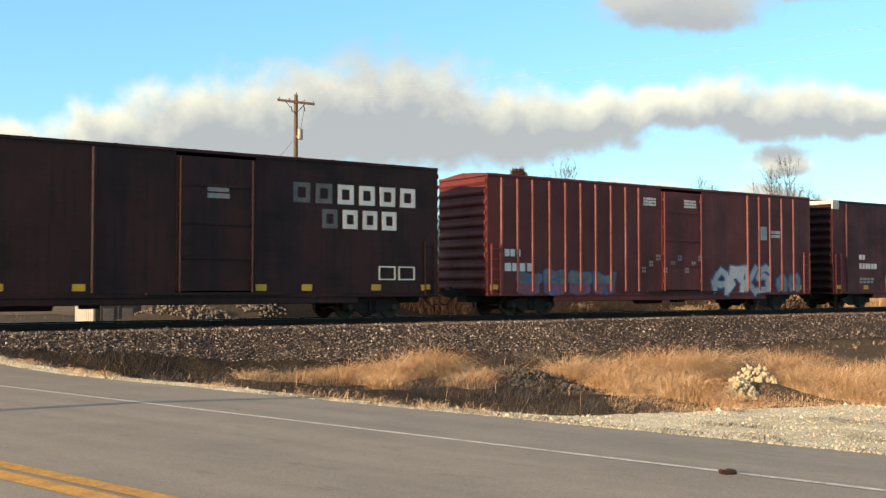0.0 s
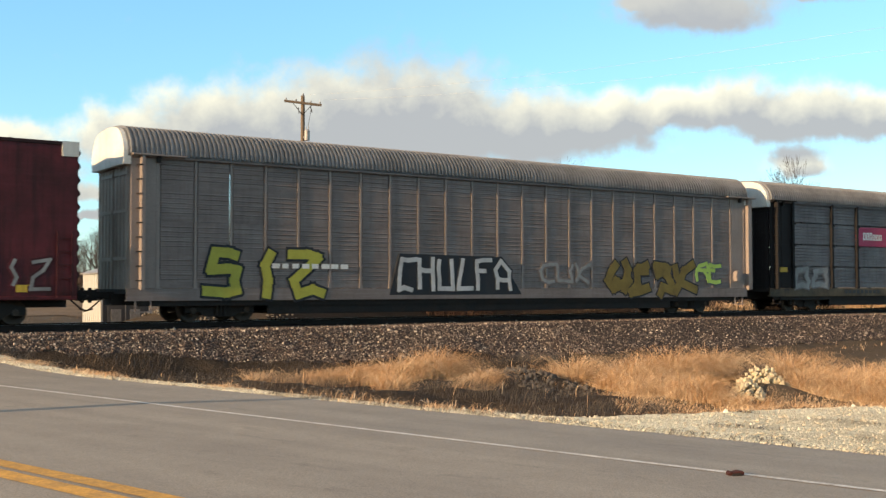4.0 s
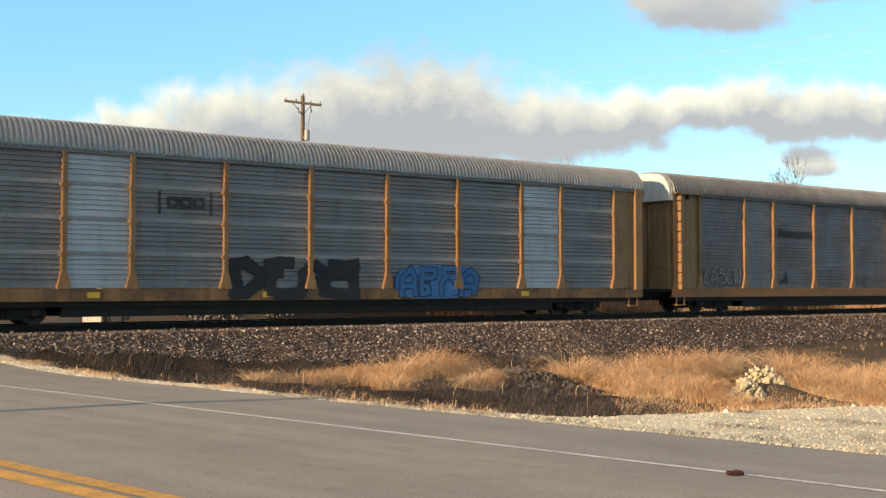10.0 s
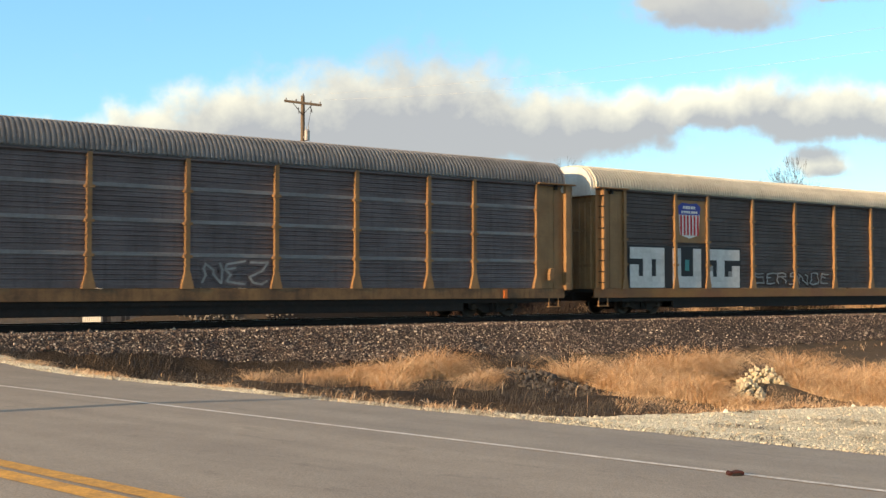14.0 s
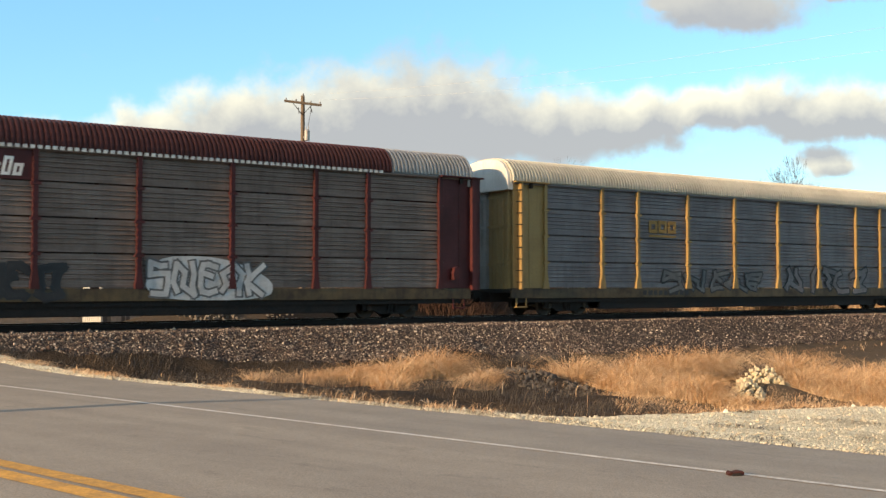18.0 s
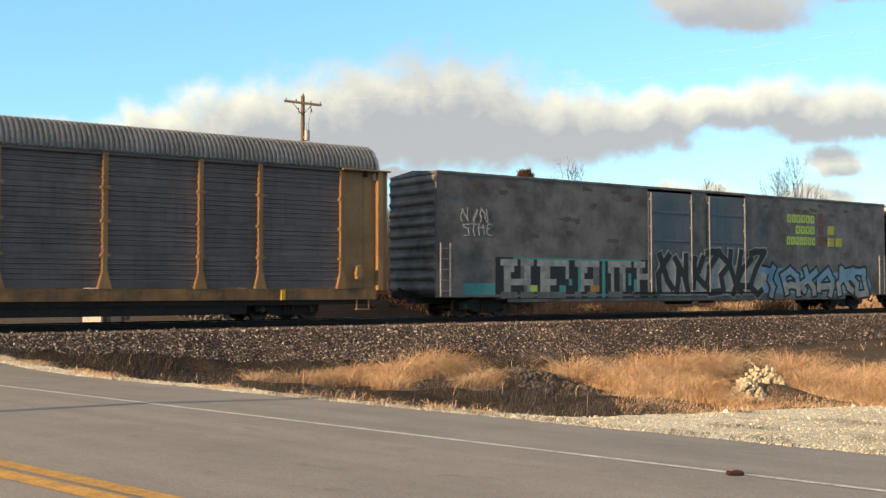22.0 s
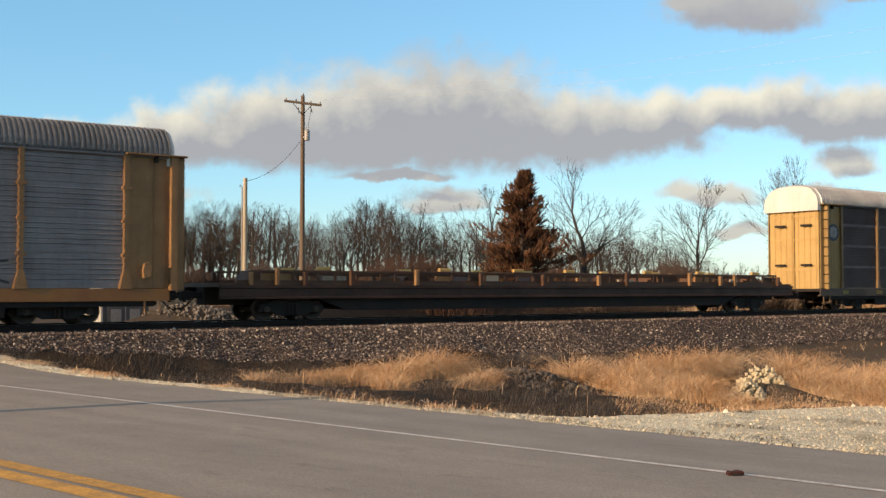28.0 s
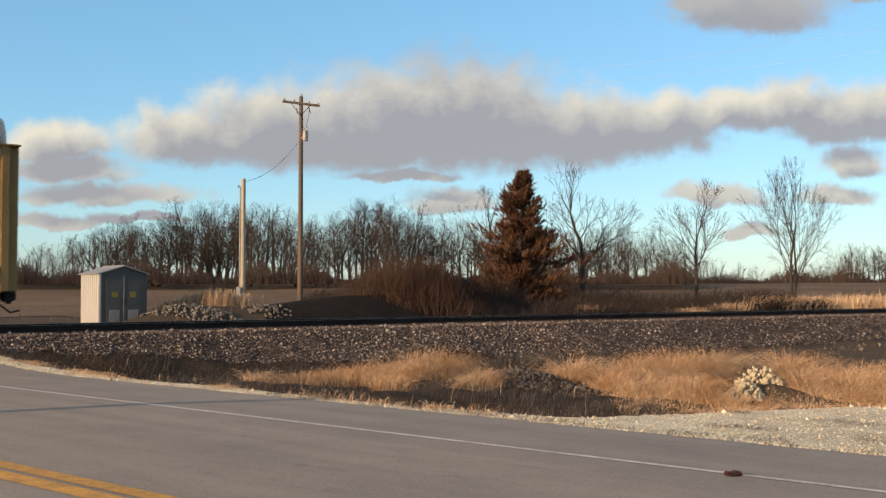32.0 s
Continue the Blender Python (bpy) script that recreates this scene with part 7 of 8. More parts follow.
def far_row():
    """The leafless wood behind the field: single trees, then a thicket in front of their feet."""
    rng = random.Random(77)
    kinds = [tree_meshes("f%d" % k, 100 + k, 11.0, 0.2, 1 + (k % 3 == 0), WOOD, 0.14 + 0.05 * (k % 4), 0.25) for k in range(3)]
    kinds += [forked_tree("w%d" % k, 300 + k, 11.0, 0.17, 0.2 + 0.04 * k, 4, 30 + 4 * k, 30, 0.08, 5, 0.21, 1 + (k == 2)) for k in range(5)]
    def top_at(px):
        return float(np.interp(px, [60, 110, 150, 215, 260, 340, 420, 520, 580, 620, 660, 700, 760, 850, 990, 1060, 1200, 1250, 1400, 1470, 1495, 1568, 1640], [430, 425, 405, 372, 385, 345, 352, 365, 390, 345, 335, 345, 375, 385, 400, 395, 405, 455, 468, 458, 428, 424, 428]))
    spots, px = [], 64.0
    while px < 1240:
        spots.append((px, rng.uniform(118, 142), 0))
        px += rng.uniform(7.5, 14) * (1.0 if px < 900 else 1.4)
    px = 100.0
    while px < 1230:
        spots.append((px, rng.uniform(150, 170), 22))
        px += rng.uniform(13, 24)
    px = 1235.0
    while px < 1630:
        spots.append((px, rng.uniform(150, 170), 4))
        px += rng.uniform(5, 11)
    for px, depth, low in spots:
        top = top_at(px) + rng.uniform(-6, 18) + low
        base = EYE_Z + 0.6
        z = float(land(np.array((px - 784) / 1900 * depth), np.array(depth)))
        h = EYE_Z + (509.7 - top) / 1900 * depth - z
        m = rng.choice(kinds)
        hm = max(v.co.z for v in m[1].vertices)
        bare_tree("grey-brown leafless tree of the far wood", (px - 784) / 1900 * depth, depth, m, h / hm, rng.uniform(0, 360), "trees of the far wood", z, rng.uniform(0.85, 1.15))
    # thicket
    s = Shape()
    for k in range(15000):
        px = rng.uniform(-60, 1640)
        depth = rng.uniform(108, 124) if px < 1230 else rng.uniform(150, 175)
        x = (px - 784) / 1900 * depth
        z = float(np.interp(depth, [100, 142], [1.9, 2.15]))
        swell = 0.75 + 0.5 * math.sin(px / 23.0) * math.sin(px / 61.0 + 1.0)
        h = rng.uniform(0.5, 2.9) * rng.uniform(0.5, 1.0) * swell * (1.5 if px > 1480 else 1.0)
        a = Vector((x, depth, z))
        m = a + Vector((rng.uniform(-0.3, 0.3), rng.uniform(-0.3, 0.3), 0.55 * h))
        s.tube(a, m, 0.04, 0.028, 3, False)
        for _ in range(2):
            s.tube(m, m + Vector((rng.uniform(-0.5, 0.5), rng.uniform(-0.3, 0.3), h * rng.uniform(0.3, 0.55))), 0.024, 0.01, 3, False)
    tagged(new("far_thicket", s.mesh("far_thicket", THICKET)), "low brown thicket along the far wood", "thicket", kind="stuff")


far_row()


def cedar():
    x, y = at_view(921, 66)
    z = float(land(np.array(x), np.array(y)))
    rng = random.Random(5)
    t = thing("cedar_tree", "rusty brown cedar tree with a ragged pointed crown", "tree", at=Matrix.Translation((x, y, z - 0.1)))
    H = EYE_Z + (509.7 - 293) / 1900 * 66 - z
    part("trunk", Shape().tube((0, 0, 0), (0.1, 0, H * 0.5), 0.2, 0.12, 8, False).tube((0.1, 0, H * 0.5), (0.3, 0, H * 0.97), 0.12, 0.02, 6, False), BARK, t)
    limbs, crown = Shape(), Shape()
    for k in range(300):
        f = rng.random() ** 1.1
        p0 = Vector((0.3 * f, 0, H * (0.04 + 0.9 * f)))
        reach = (4.2 * (1 - f) ** 0.9 * min(1.0, 0.72 + f * 1.9) * (0.84 + 0.2 * math.sin(17 * f + 1.0)) + 0.06) * rng.choice((0.5, 0.72, 0.92, 1.0, 1.1, 1.3))
        a = rng.uniform(0, 6.283)
        reach *= 0.9 + 0.4 * math.sin(3 * a + 11 * f) * math.sin(2 * a - 7 * f)
        p1 = p0 + Vector((reach * math.cos(a), reach * math.sin(a), reach * rng.uniform(-0.02, 0.42) + 0.12))
        limbs.tube(p0, p1, 0.035, 0.01, 4, False)
        out = Vector((math.cos(a), math.sin(a), 1.0)) * 1.3
        for j in range(int(14 + 30 * (1 - f))):
            g = rng.uniform(0.25, 1.0)
            wide = 0.06 + 0.13 * (1 - abs(2 * g - 1.2)) * min(1.0, reach)
            c = p0.lerp(p1, g) + Vector((rng.gauss(0, wide), rng.gauss(0, wide), rng.gauss(0, wide * 0.8)))
            for _ in range(3):
                d = (out + Vector((rng.uniform(-1, 1), rng.uniform(-1, 1), rng.uniform(-0.6, 1)))).normalized()
                ln, w = rng.uniform(0.25, 0.6), rng.uniform(0.02, 0.045)
                sd = d.orthogonal().normalized()
                sd.rotate(Matrix.Rotation(rng.uniform(0, 6.28), 3, d))
                up = d.cross(sd) * w * 0.5
                crown.add([c, c + d * ln * 0.5 + sd * w, c + d * ln, c + d * ln * 0.5 - sd * w, c + d * ln * 0.5 + up], [(0, 1, 4), (1, 2, 4), (2, 3, 4), (3, 0, 4)])
    part("branchwork", limbs, BARK, t)
    part("crown", crown, CEDAR, t, "dense rust-brown sprays of dead needles")


cedar()


# ---- dry grass and brush ----
def blades(name, spots, label, material, category="grass", fan=None):
    """spots: rows of x, y, height, lean. Each blade is an arched, tapered strip; fan gives the way that it bends."""
    rng = np.random.default_rng(len(name))
    n = len(spots)
    x, y, h, lean = spots.T
    z = land(x, y)
    a = rng.uniform(0, 6.283, n)
    w = rng.uniform(0.0015, 0.0042, n) * (1 + np.maximum(y - 30, 0) / 20)
    b = rng.normal(0.5, 1.1, n) if fan is None else fan + rng.normal(0, 0.5, n)
    dx, dy = np.cos(b), np.sin(b)
    k = h * lean
    sx, sy = np.cos(a) * w, np.sin(a) * w
    rows = []
    for f, up, th in ((0.0, -0.02, 1.0), (0.22, 0.5, 1.0), (0.62, 0.86, 0.75)):
        cx, cy, cz = x + dx * k * f, y + dy * k * f, z + np.where(up < 0, up, up * h * (1 - 0.18 * lean * f))
        rows += [np.stack([cx - sx * th, cy - sy * th, cz], -1), np.stack([cx + sx * th, cy + sy * th, cz], -1)]
    rows.append(np.stack([x + dx * k * 1.1, y + dy * k * 1.1, z + h * (1 - 0.45 * lean)], -1))
    pos = np.stack(rows, 1).reshape(-1, 3)
    i = np.arange(n)[:, None] * 7
    tri = np.concatenate([i + np.array([t]) for t in ((0, 1, 3), (0, 3, 2), (2, 3, 5), (2, 5, 4), (4, 5, 6))], 0)
    tagged(new(name, sheet(name, pos, tri, material)), label, category, kind="stuff")


def ditch_grass():
    """Tussocks in the ditch between road and track."""
    rng = np.random.default_rng(9)
    rows, fans, tints = [], [], []
    # place and reach of each drift of tall grass: bearing, depth, half width, half depth, height, share
    drifts = [(770, 27.2, 0.66, 0.6, 0.74, 5200), (705, 26.6, 0.75, 0.5, 0.56, 4000), (640, 27.2, 0.8, 0.45, 0.5, 3200), (560, 27.0, 1.1, 0.35, 0.38, 3400), (480, 26.6, 0.6, 0.3, 0.36, 1500), (700, 24.9, 0.5, 0.3, 0.32, 1300),
              (838, 24.2, 0.5, 0.3, 0.36, 2000), (1010, 26.4, 0.42, 0.4, 0.62, 1900), (960, 27.4, 0.5, 0.3, 0.3, 700)]
    drifts += [(1120, 26.2, 0.6, 0.6, 0.7, 4600), (1190, 26.6, 0.75, 0.6, 0.72, 5000), (1256, 27.2, 0.5, 0.5, 0.6, 2600), (1085, 24.6, 0.4, 0.35, 0.5, 1500), (1150, 23.6, 0.8, 0.4, 0.42, 2800),
               (1235, 22.4, 0.75, 0.4, 0.42, 3600), (1398, 28.2, 0.35, 0.35, 0.66, 1900), (1445, 27.8, 0.38, 0.35, 0.66, 2000), (1520, 26.0, 0.8, 0.5, 0.58, 4600), (1590, 25.2, 0.8, 0.5, 0.58, 3200),
               (1430, 23.2, 0.55, 0.4, 0.5, 2800), (1510, 22.8, 0.9, 0.45, 0.5, 4600), (1580, 22.0, 0.7, 0.4, 0.45, 2600), (1320, 21.6, 0.5, 0.2, 0.22, 1300), (370, 23.2, 0.3, 0.25, 0.3, 500), (300, 24.4, 0.4, 0.2, 0.25, 500),
               (1180, 29.2, 0.8, 0.3, 0.35, 900), (860, 29.0, 0.9, 0.3, 0.3, 700)]
    for px, depth, hw, hd, h, n in drifts:
        x0 = (px - 784) / 1900 * depth
        n, h = int(n * 2.0), h * 1.22
        n_t = max(7, n // 170)
        tx, ty, th_ = rng.normal(0, 0.46, n_t), rng.normal(0, 0.55, n_t), rng.choice([0.3, 0.45, 0.7, 0.9, 1.0, 1.3], n_t)
        i = rng.integers(0, n_t, n)
        ou, ov = rng.normal(0, 0.11, n), rng.normal(0, 0.11, n)
        way = rng.normal(0.35, 0.9, n_t)
        u, v = 0.82 * hw * tx[i] + ou, hd * ty[i] + ov
        fans.append(np.where(rng.random(n) < 0.55, way[i] + rng.normal(0, 0.5, n), np.arctan2(ov, ou)))
        hh = h * th_[i] * (1 - 0.4 * np.minimum(1, np.hypot(tx[i], ty[i]) / 1.4)) * rng.uniform(0.25, 1.18, n) ** 1.3
        tints.append((rng.random(n_t) < 0.45)[i])
        rows.append(np.stack([x0 + u, depth + v, hh, np.clip(rng.normal(1.15, 0.5, n), 0.15, 2.0)], -1))
    # thin stubble over the ditch and along the gravel
    n = 8000
    s, q = rng.uniform(2, 60, n), rng.uniform(13, 26.5, n)
    x, y = U.x * s + N.x * q, U.y * s + N.y * q
    r = ROAD_N.x * x + ROAD_N.y * y - LINE_R
    e = ROAD_D.x * x + ROAD_D.y * y
    ok = (r > gravel_width(e) + 0.1) & (wob(x, y, 1.3, 0.4) + 0.5 * wob(x, y, 0.5, 1.4) > 0.1)
    x, y = x[ok], y[ok]
    rows.append(np.stack([x, y, rng.uniform(0.04, 0.17, len(x)), rng.uniform(0.2, 0.9, len(x))], -1))
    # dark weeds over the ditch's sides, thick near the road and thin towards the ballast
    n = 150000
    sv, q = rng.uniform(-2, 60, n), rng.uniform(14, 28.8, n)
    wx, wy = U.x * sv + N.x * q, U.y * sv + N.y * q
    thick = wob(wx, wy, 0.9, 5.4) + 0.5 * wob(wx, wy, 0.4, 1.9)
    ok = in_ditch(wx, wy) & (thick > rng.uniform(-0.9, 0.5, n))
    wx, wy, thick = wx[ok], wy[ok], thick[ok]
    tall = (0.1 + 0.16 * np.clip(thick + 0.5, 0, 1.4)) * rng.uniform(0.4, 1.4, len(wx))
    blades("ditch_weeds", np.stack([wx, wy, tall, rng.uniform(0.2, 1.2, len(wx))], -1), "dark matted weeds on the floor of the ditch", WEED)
    # low rusty grass on the gentle slope beside the gravel
    n = 42000
    lx, ly = rng.uniform(3.4, 14.0, n), rng.uniform(16.0, 26.5, n)
    lr, le = ROAD_N.x * lx + ROAD_N.y * ly - LINE_R, ROAD_D.x * lx + ROAD_D.y * ly
    ok = (lr > gravel_width(le) + 0.15 + 0.25 * wob(lx, ly, 0.5)) & ~on_bed(lx, ly) & (wob(lx, ly, 0.8, 2.4) + 0.5 * wob(lx, ly, 0.3, 0.9) > rng.uniform(-0.9, 0.4, n))
    lx, ly = lx[ok], ly[ok]
    rows.append(np.stack([lx, ly, rng.uniform(0.03, 0.17, len(lx)), rng.uniform(0.7, 2.0, len(lx))], -1))
    # ragged tufts leaning over the narrow gravel strip further down the road
    n = 16000
    te, tr = rng.uniform(-34, -9.5, n), rng.normal(3.15, 0.28, n)
    tx, ty = ROAD_D.x * te + ROAD_N.x * (tr + LINE_R), ROAD_D.y * te + ROAD_N.y * (tr + LINE_R)
    clump = wob(tx, ty, 0.45, 2.7) + 0.6 * wob(tx, ty, 0.17, 0.6)
    ok = (tr > 2.4) & ~on_bed(tx, ty) & (clump > rng.uniform(-0.3, 0.7, n))
    rows.append(np.stack([tx, ty, 0.03 + 0.13 * np.clip(clump, 0, 1) * rng.uniform(0.3, 1.3, n), rng.uniform(0.4, 1.6, n)], -1)[ok])
    # thin growth on the gravel's edge and in wheel-worn streaks on it
    n = 44000
    ge, gr = rng.uniform(-13, 4, n), rng.uniform(2.35, 8.5, n)
    gx_, gy_ = ROAD_D.x * ge + ROAD_N.x * (gr + LINE_R), ROAD_D.y * ge + ROAD_N.y * (gr + LINE_R)
    streak = np.sin(gr * 2.6 + 0.35 * ge + 0.8 * wob(gx_, gy_, 1.1)) + 0.8 * wob(gx_, gy_, 0.45, 3.1)
    ok = on_shoulder(gx_, gy_) & ((streak > 0.95) | ((gr < 3.05 + 0.35 * wob(gx_, gy_, 0.8, 0.3)) & (wob(gx_, gy_, 0.5, 1.2) > -0.4)))
    gx_, gy_ = gx_[ok], gy_[ok]
    blades("gravel_weeds", np.stack([gx_, gy_, rng.uniform(0.015, 0.07, len(gx_)), rng.uniform(0.5, 1.8, len(gx_))], -1), "flattened dead weeds in the gravel", WEED)
    # single pale stalks that stand above the weeds
    pick = rng.random(len(wx)) < 0.004
    blades("ditch_stalks", np.stack([wx[pick], wy[pick], rng.uniform(0.25, 0.62, pick.sum()), rng.uniform(0.05, 0.5, pick.sum())], -1), "thin pale dead stalks standing in the ditch", GRASS)
    # tufts at the road's edge
    n = 5200
    e, r = rng.uniform(-36, -7, n), 2.5 + np.abs(rng.normal(0, 0.8, n))
    x, y = ROAD_D.x * e + ROAD_N.x * (r + LINE_R), ROAD_D.y * e + ROAD_N.y * (r + LINE_R)
    ok = wob(x, y, 0.55, 3.0) + 0.5 * wob(x, y, 0.2, 1.0) > 0.55
    rows.append(np.stack([x[ok], y[ok], rng.uniform(0.03, 0.2, ok.sum()), rng.uniform(0.4, 1.4, ok.sum())], -1))
    rest = sum(len(r_) for r_ in rows) - sum(len(f_) for f_ in fans)
    fans.append(rng.uniform(-1.5, 2.5, rest))
    tints.append(rng.random(rest) < 0.3)
    every, way, rusty = np.concatenate(rows), np.concatenate(fans), np.concatenate(tints)
    # the stone heaps stand clear of the grass
    clear = ((every[:, 0] - 6.28) / 0.42) ** 2 + ((every[:, 1] - 22.3) / 0.75) ** 2 > 1
    clear &= ((every[:, 0] - 6.9) / 0.62) ** 2 + ((every[:, 1] - 23.2) / 0.6) ** 2 > 1
    for name_, label_, mat_, keep in (("ditch_grass", "tall tan dead grass in the ditch beside the road", GRASS, clear & ~rusty), ("rusty_grass", "rust-brown dead grass in the ditch beside the road", GRASS_RUST, clear & rusty)):
        blades(name_, every[keep], label_, mat_, fan=way[keep])


ditch_grass()


def far_grass():
    rng = np.random.default_rng(19)
    n = 6000
    s, q = rng.uniform(4, 95, n), rng.uniform(37.5, 62, n)
    x, y = U.x * s + N.x * q, U.y * s + N.y * q
    ok = (wob(x, y, 2.0, 0.9) + 0.35 * rng.normal(0, 1, n) > 0.25) & ~on_bank(x, y)
    x, y, s = x[ok], y[ok], s[ok]
    h = rng.uniform(0.12, 0.5, len(x)) * (1 + 0.35 * (s > 40))
    blades("field_grass", np.stack([x, y, h, rng.uniform(0.15, 0.6, len(x))], -1), "tan dead grass between the track and the field", GRASS_FAR)
    more = []
    for px, depth, hw, hd, h, n in [(1045, 58, 0.7, 0.6, 0.75, 500), (1215, 56, 1.0, 0.6, 0.7, 700), (1290, 58, 1.0, 0.8, 0.8, 900), (1380, 60, 1.5, 0.9, 1.0, 1500), (1440, 61, 1.5, 1.0, 0.95, 1500), (1520, 62, 2.2, 1.2, 1.05, 2600),
                                  (1600, 62, 2.0, 1.2, 1.0, 2000), (380, 50, 1.6, 0.8, 0.55, 1500), (320, 48, 1.0, 0.6, 0.4, 800), (560, 55, 2.0, 0.8, 0.6, 1200), (300, 50, 1.2, 0.6, 0.5, 1200), (400, 52, 1.6, 0.6, 0.45, 1800), (480, 53, 1.5, 0.6, 0.4, 1500), (300, 46.4, 0.7, 0.4, 0.5, 1400), (360, 46.6, 0.9, 0.4, 0.6, 1800), (410, 47.2, 0.8, 0.4, 0.45, 1400)]:
        u, v = rng.normal(0, 0.6, n), rng.normal(0, 0.6, n)
        more.append(np.stack([(px - 784) / 1900 * depth + hw * u, depth + hd * v, 1.35 * h * rng.uniform(0.5, 1.15, n), rng.uniform(0.1, 0.6, n)], -1))
    blades("field_grass", np.concatenate(more), "clumps of tall tan grass behind the track", GRASS)
    px, depth = rng.uniform(540, 1640, 70000), rng.uniform(52, 74, 70000)
    depth = np.maximum(depth, 50 + (px - 850) / 60)
    hb = 1.3 * rng.uniform(0.35, 1.75, 70000) * np.clip(0.62 + 0.5 * wob(px / 20, depth, 2.0, 0.3), 0.2, 1.15) * np.where(px > 1400, 0.8, 1.0)
    blades("brush_belt", np.stack([(px - 784) / 1900 * depth, depth, hb, rng.uniform(0.2, 1.3, 70000)], -1), "dark brown brush along the field's edge", SCRUB)
    s_ = Shape()
    r2 = random.Random(31)
    for k in range(3600):
        px = r2.gauss(735, 66)
        depth = r2.uniform(50, 58)
        x, y = (px - 784) / 1900 * depth, depth
        z = float(land(np.array(x), np.array(y)))
        hgt = r2.uniform(0.5, 2.2) * max(0.3, 1 - ((px - 720) / 190) ** 2)
        a = Vector((x, y, z - 0.05))
        m = a + Vector((r2.uniform(-0.3, 0.3), r2.uniform(-0.3, 0.3), hgt * 0.6))
        s_.tube(a, m, 0.011, 0.008, 3, False)
        for _ in range(2):
            s_.tube(m, m + Vector((r2.uniform(-0.4, 0.4), r2.uniform(-0.4, 0.4), hgt * 0.4)), 0.007, 0.004, 3, False)
    tagged(new("shrub_thicket", s_.mesh("shrub_thicket", BRUSH)), "reddish brown leafless shrubs on the low bank", "shrub", kind="stuff")


far_grass()


# ---- small things by the road ----
def roadside_scrap():
    x, y = (1297 - 784) / 1900 * 8.95, 8.95
    s = thing("tyre_scrap", "dark red-brown scrap of rubber on the road's edge line", "debris", at=pose(x, y, float(road_height(np.array(x), np.array(y))) + 0.002, 0, 0, 8) @ Matrix.Scale(0.75, 4))
    o = [(-0.085, 0.0), (-0.09, 0.025), (-0.07, 0.045), (-0.02, 0.035), (0.03, 0.05), (0.075, 0.045), (0.09, 0.02), (0.08, 0.0)]
    part("scrap", Shape().slab(o, -0.05, 0.04), surface("scrap_red", (0.05, 0.015, 0.012), (0.025, 0.01, 0.009), 0.6, 8.0, rough=0.8), s)
    part("torn_edge", Shape().slab([(-0.06, 0.0), (0.05, 0.0), (0.04, 0.028), (-0.05, 0.02)], -0.075, -0.05), BLACK_STEEL, s)


roadside_scrap()


def litter():
    x, y = (1010 - 784) / 1900 * 19.5, 19.5
    solid("litter", rock_mesh(77, 0.06, paint("litter_white", (0.7, 0.7, 0.72), (0.5, 0.5, 0.52))), None, "crumpled white litter in the ditch", "litter", at=Matrix.Translation((x, y, float(land(np.array(x), np.array(y))) + 0.03)))


litter()


def crossing_mast():
    """A slim mast out of view whose shadow lies over the road."""
    b = Vector((-5.5, 13.3, 0)) - Vector((math.cos(SUN_TURN), math.sin(SUN_TURN), 0)) * 11.0
    z = float(land(np.array(b.x), np.array(b.y)))
    m = thing("crossing_mast", "slim grey post beside the road", "post", at=Matrix.Translation((b.x, b.y, z)))
    part("mast", Shape().tube((0, 0, -0.2), (0, 0, 4.2), 0.13, 0.12, 10), GREY_TIN, m)


crossing_mast()


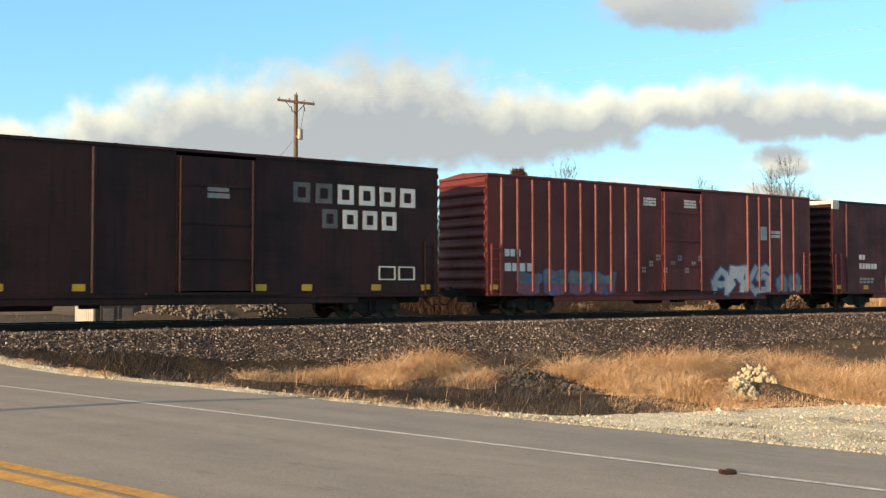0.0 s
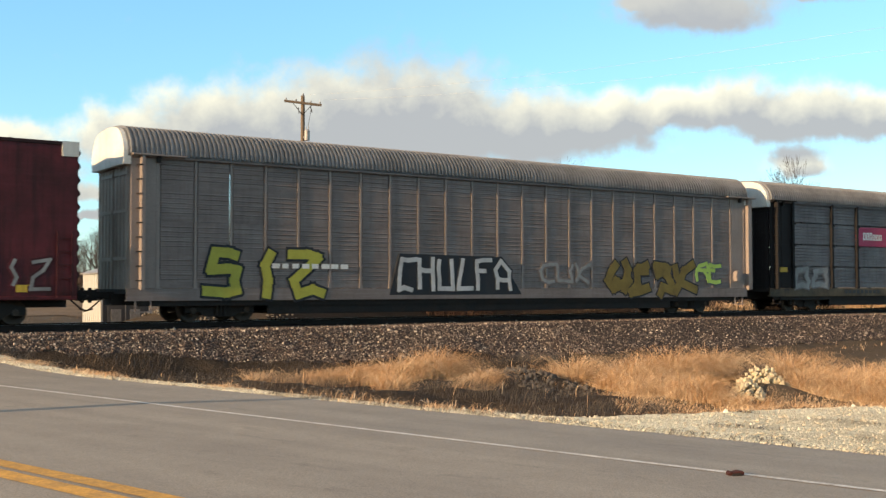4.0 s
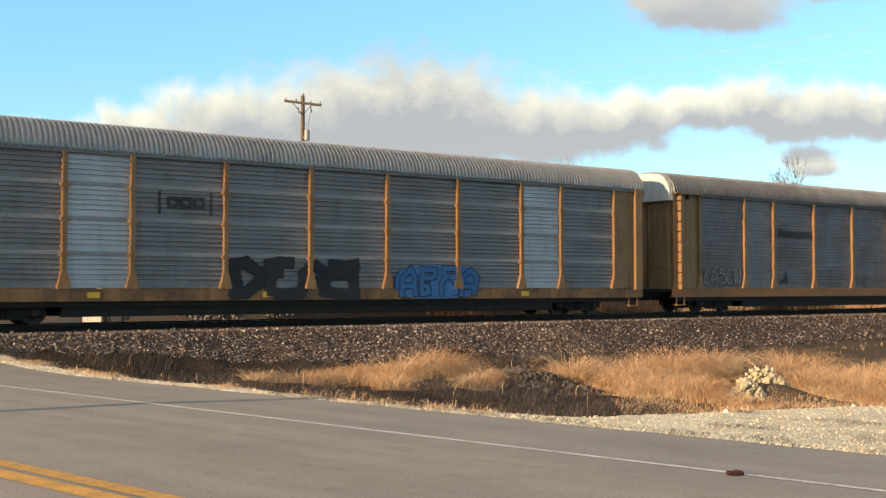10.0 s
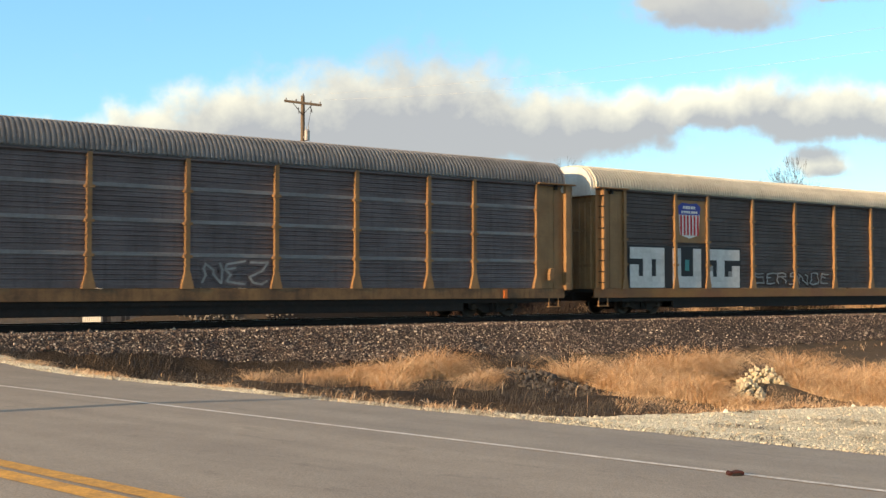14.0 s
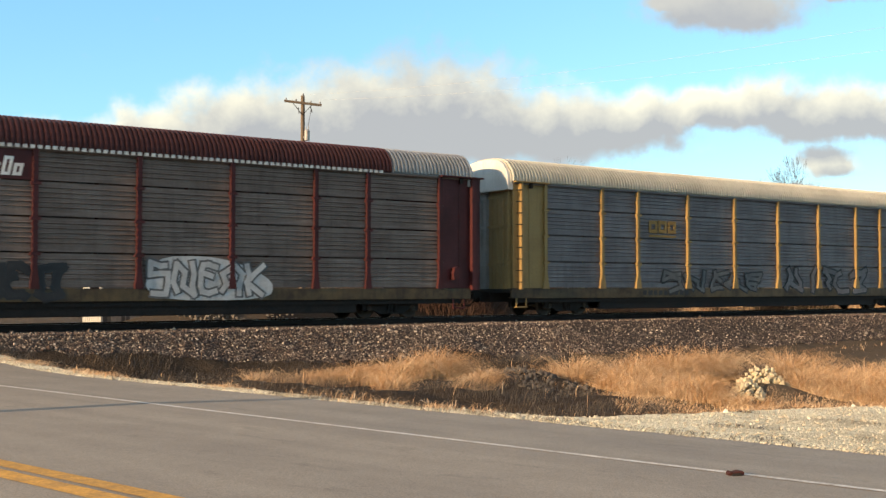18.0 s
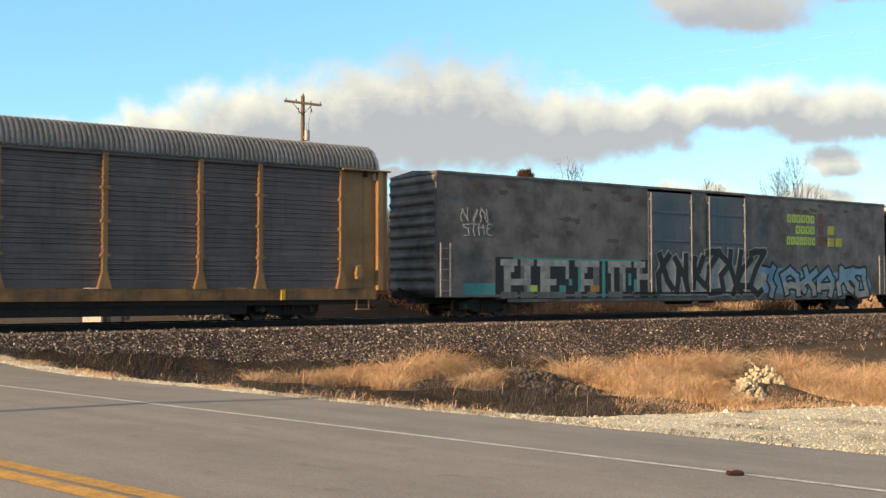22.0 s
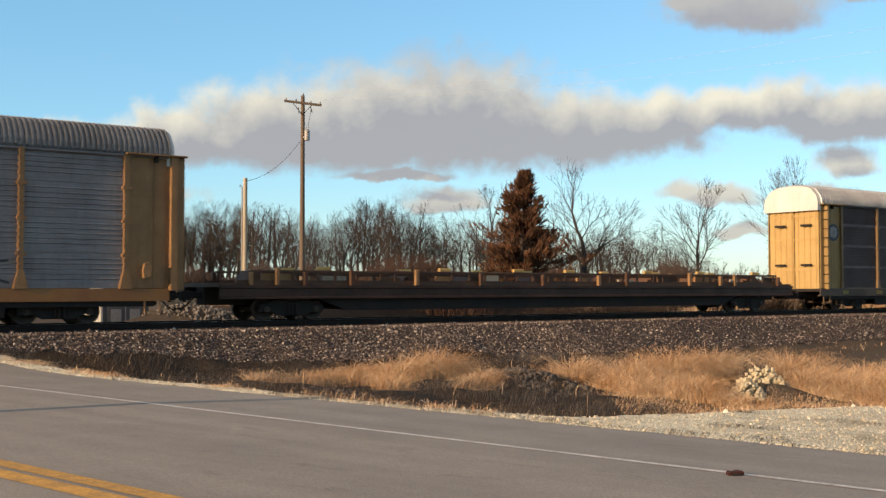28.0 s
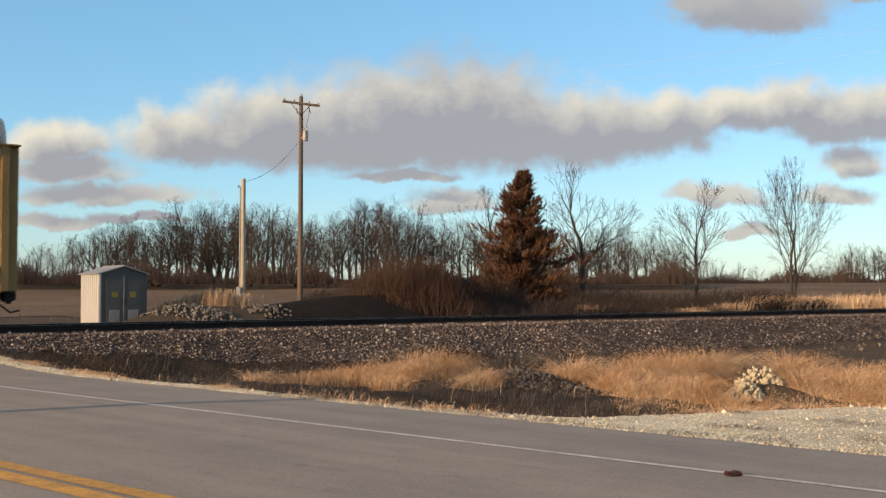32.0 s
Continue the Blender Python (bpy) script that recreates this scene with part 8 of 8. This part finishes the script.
# ---- clouds ----
def cloud_group():
    g = bpy.data.node_groups.new("cloud_density", "ShaderNodeTree")
    g.interface.new_socket("Vector", in_out="INPUT", socket_type="NodeSocketVector")
    g.interface.new_socket("Density", in_out="OUTPUT", socket_type="NodeSocketFloat")
    gi, go = g.nodes.new("NodeGroupInput"), g.nodes.new("NodeGroupOutput")
    warp = add(g, "ShaderNodeTexNoise", {"Vector": gi.outputs[0], "Scale": 0.011, "Detail": 5.0, "Roughness": 0.55})
    wv = add(g, "ShaderNodeVectorMath", {0: warp.outputs["Color"], 1: (0.5, 0.5, 0.5)}, operation="SUBTRACT")
    ws = add(g, "ShaderNodeVectorMath", {0: wv.outputs[0], 1: (90.0, 0.0, 60.0)}, operation="MULTIPLY")
    p = add(g, "ShaderNodeVectorMath", {0: gi.outputs[0], 1: ws.outputs[0]}, operation="ADD").outputs[0]
    total = None
    for cx, cy, rx, ry in CLOUDS:
        c = ((cx - 784) * PXM, 0.0, (509.7 - cy) * PXM)
        d = add(g, "ShaderNodeVectorMath", {0: p, 1: c}, operation="SUBTRACT")
        xyz = add(g, "ShaderNodeSeparateXYZ", {0: d.outputs[0]})   # flat bases: the lower half is squeezed
        low = add(g, "ShaderNodeMath", {0: xyz.outputs[2], 1: 1.8}, operation="MULTIPLY")
        zz = add(g, "ShaderNodeMath", {0: xyz.outputs[2], 1: low.outputs[0]}, operation="MINIMUM")
        flat = add(g, "ShaderNodeCombineXYZ", {0: xyz.outputs[0], 2: zz.outputs[0]})
        sc = add(g, "ShaderNodeVectorMath", {0: flat.outputs[0], 1: (1 / (rx * PXM), 0.0, 1 / (ry * PXM))}, operation="MULTIPLY")
        ln = add(g, "ShaderNodeVectorMath", {0: sc.outputs[0]}, operation="LENGTH")
        v = add(g, "ShaderNodeMapRange", {0: ln.outputs[1], 1: 0.0, 2: 1.5, 3: 1.0, 4: 0.0})
        if total is None:
            total = v.outputs[0]
        else:
            total = add(g, "ShaderNodeMath", {0: total, 1: v.outputs[0], 2: 0.12}, operation="SMOOTH_MAX").outputs[0]
    fine = add(g, "ShaderNodeTexNoise", {"Vector": gi.outputs[0], "Scale": 0.017, "Detail": 8.0, "Roughness": 0.58})
    fs = add(g, "ShaderNodeMath", {0: fine.outputs[0], 1: 0.5}, operation="SUBTRACT")
    fm = add(g, "ShaderNodeMath", {0: fs.outputs[0], 1: 0.62}, operation="MULTIPLY")
    out = add(g, "ShaderNodeMath", {0: total, 1: fm.outputs[0]}, operation="ADD")
    g.links.new(out.outputs[0], go.inputs[0])
    return g


PXM = 2000 / 1900
CLOUDS = [(560, 252, 370, 78), (330, 250, 130, 70), (480, 240, 190, 100), (690, 240, 240, 130), (810, 230, 210, 140), (900, 240, 240, 110), (1020, 246, 220, 84), (1130, 240, 150, 72), (1185, 215, 100, 62), (790, 258, 420, 60),
          (1300, 195, 90, 40), (1390, 200, 110, 62), (1490, 215, 130, 78), (1560, 212, 100, 70), (1640, 215, 120, 60), (1512, 290, 62, 40), (1350, 25, 150, 60), (1250, 5, 70, 30), (1560, -20, 90, 40), (100, 262, 110, 52), (120, 306, 120, 34),
          (190, 350, 170, 26), (110, 392, 130, 18), (720, 316, 110, 16), (800, 358, 76, 26), (1270, 350, 90, 26), (1490, 352, 70, 28), (1330, 408, 60, 18), (240, 392, 110, 12)]


def clouds():
    m, t, b = nodes_of("cloud")
    out = t.nodes["Material Output"]
    t.nodes.remove(b)
    g = cloud_group()
    tc = add(t, "ShaderNodeTexCoord").outputs["Object"]
    here = t.nodes.new("ShaderNodeGroup")
    here.node_tree = g
    t.links.new(tc, here.inputs[0])
    off = add(t, "ShaderNodeVectorMath", {0: tc, 1: (-26.0, 0.0, 38.0)}, operation="ADD")
    there = t.nodes.new("ShaderNodeGroup")
    there.node_tree = g
    t.links.new(off.outputs[0], there.inputs[0])
    lit0 = add(t, "ShaderNodeMapRange", {0: there.outputs[0], 1: 0.08, 2: 0.66, 3: 1.0, 4: 0.0})   # bright where little cloud lies towards the sun
    # the clouds overhead show their shaded undersides
    tall = add(t, "ShaderNodeMapRange", {0: add(t, "ShaderNodeSeparateXYZ", {0: tc}).outputs[2], 1: 370.0, 2: 450.0, 3: 1.0, 4: 0.25})
    # the far strips near the horizon are thin and grey
    low = add(t, "ShaderNodeMapRange", {0: add(t, "ShaderNodeSeparateXYZ", {0: tc}).outputs[2], 1: 150.0, 2: 250.0, 3: 0.4, 4: 1.0})
    lit1 = add(t, "ShaderNodeMath", {0: lit0.outputs[0], 1: low.outputs[0]}, operation="MULTIPLY")
    lit = add(t, "ShaderNodeMath", {0: lit1.outputs[0], 1: tall.outputs[0]}, operation="MULTIPLY")
    col = add(t, "ShaderNodeMix", {"Factor": lit.outputs[0], "A": (0.415, 0.4, 0.42, 1), "B": (0.95, 0.87, 0.7, 1)}, data_type="RGBA")
    em = add(t, "ShaderNodeEmission", {"Color": col.outputs[2], "Strength": 0.65})
    tr = add(t, "ShaderNodeBsdfTransparent")
    al = add(t, "ShaderNodeMapRange", {0: here.outputs[0], 1: 0.16, 2: 0.6, 3: 0.0, 4: 0.93})
    al.interpolation_type = "SMOOTHSTEP"
    mx = add(t, "ShaderNodeMixShader", {0: al.outputs[0], 1: tr.outputs[0], 2: em.outputs[0]})
    t.links.new(mx.outputs[0], out.inputs["Surface"])
    s = Shape().add([(-1400, 0, 40), (1400, 0, 40), (1400, 0, 900), (-1400, 0, 900)], [(0, 1, 2, 3)])
    ob = solid("backdrop", s, m, "drifting grey and cream cumulus clouds", "clouds", kind="structure")
    ob.visible_shadow = False
    return ob


CLOUD_BANK = clouds()


# ---- movement ----
def motions():
    """The train runs to the left at an almost steady speed, and the clouds drift to the right."""
    for car, s in CARS:
        rows = []
        for k in range(17):
            t = 2.0 * k
            v = (t - 16) / 16
            run = s - SPEED_A * v - SPEED_B * v * v - SPEED_C * v ** 3
            rows.append((t, Matrix.Translation(U * run + N * TRACK_Q + Vector((0, 0, RAIL_Z))) @ Matrix.Rotation(radians(TURN), 4, "Z")))
        walk(car, rows)
    for w, car, off in ROLLING:
        mid = next(s for c, s in CARS if c is car) + off
        seen = [k for k in range(0, 961) if -4 < mid - SPEED_A * ((k / 30 - 16) / 16) - 1.0 and mid - SPEED_A * ((k / 30 - 16) / 16) < 62]
        base = w.matrix_basis.copy()
        x, z = base.translation.x, base.translation.z
        rows = [(k / 30, pose(x, 0, z, 0, -math.degrees(SPEED_A / 480 / 0.36) * (k - seen[0]), 0)) for k in seen[::1]]
        if rows[0][0] > 0:
            rows.insert(0, (0.0, rows[0][1]))
        if rows[-1][0] < 32:
            rows.append((32.0, rows[-1][1]))
        walk(w, rows)
    walk(CLOUD_BANK, [(0.0, pose(-115 * PXM, 2000, EYE_Z)), (16.0, pose(-57 * PXM, 2000, EYE_Z)), (32.0, pose(0, 2000, EYE_Z))])


SPEED_A, SPEED_B, SPEED_C = 247.61, 1.014, 0.694
motions()
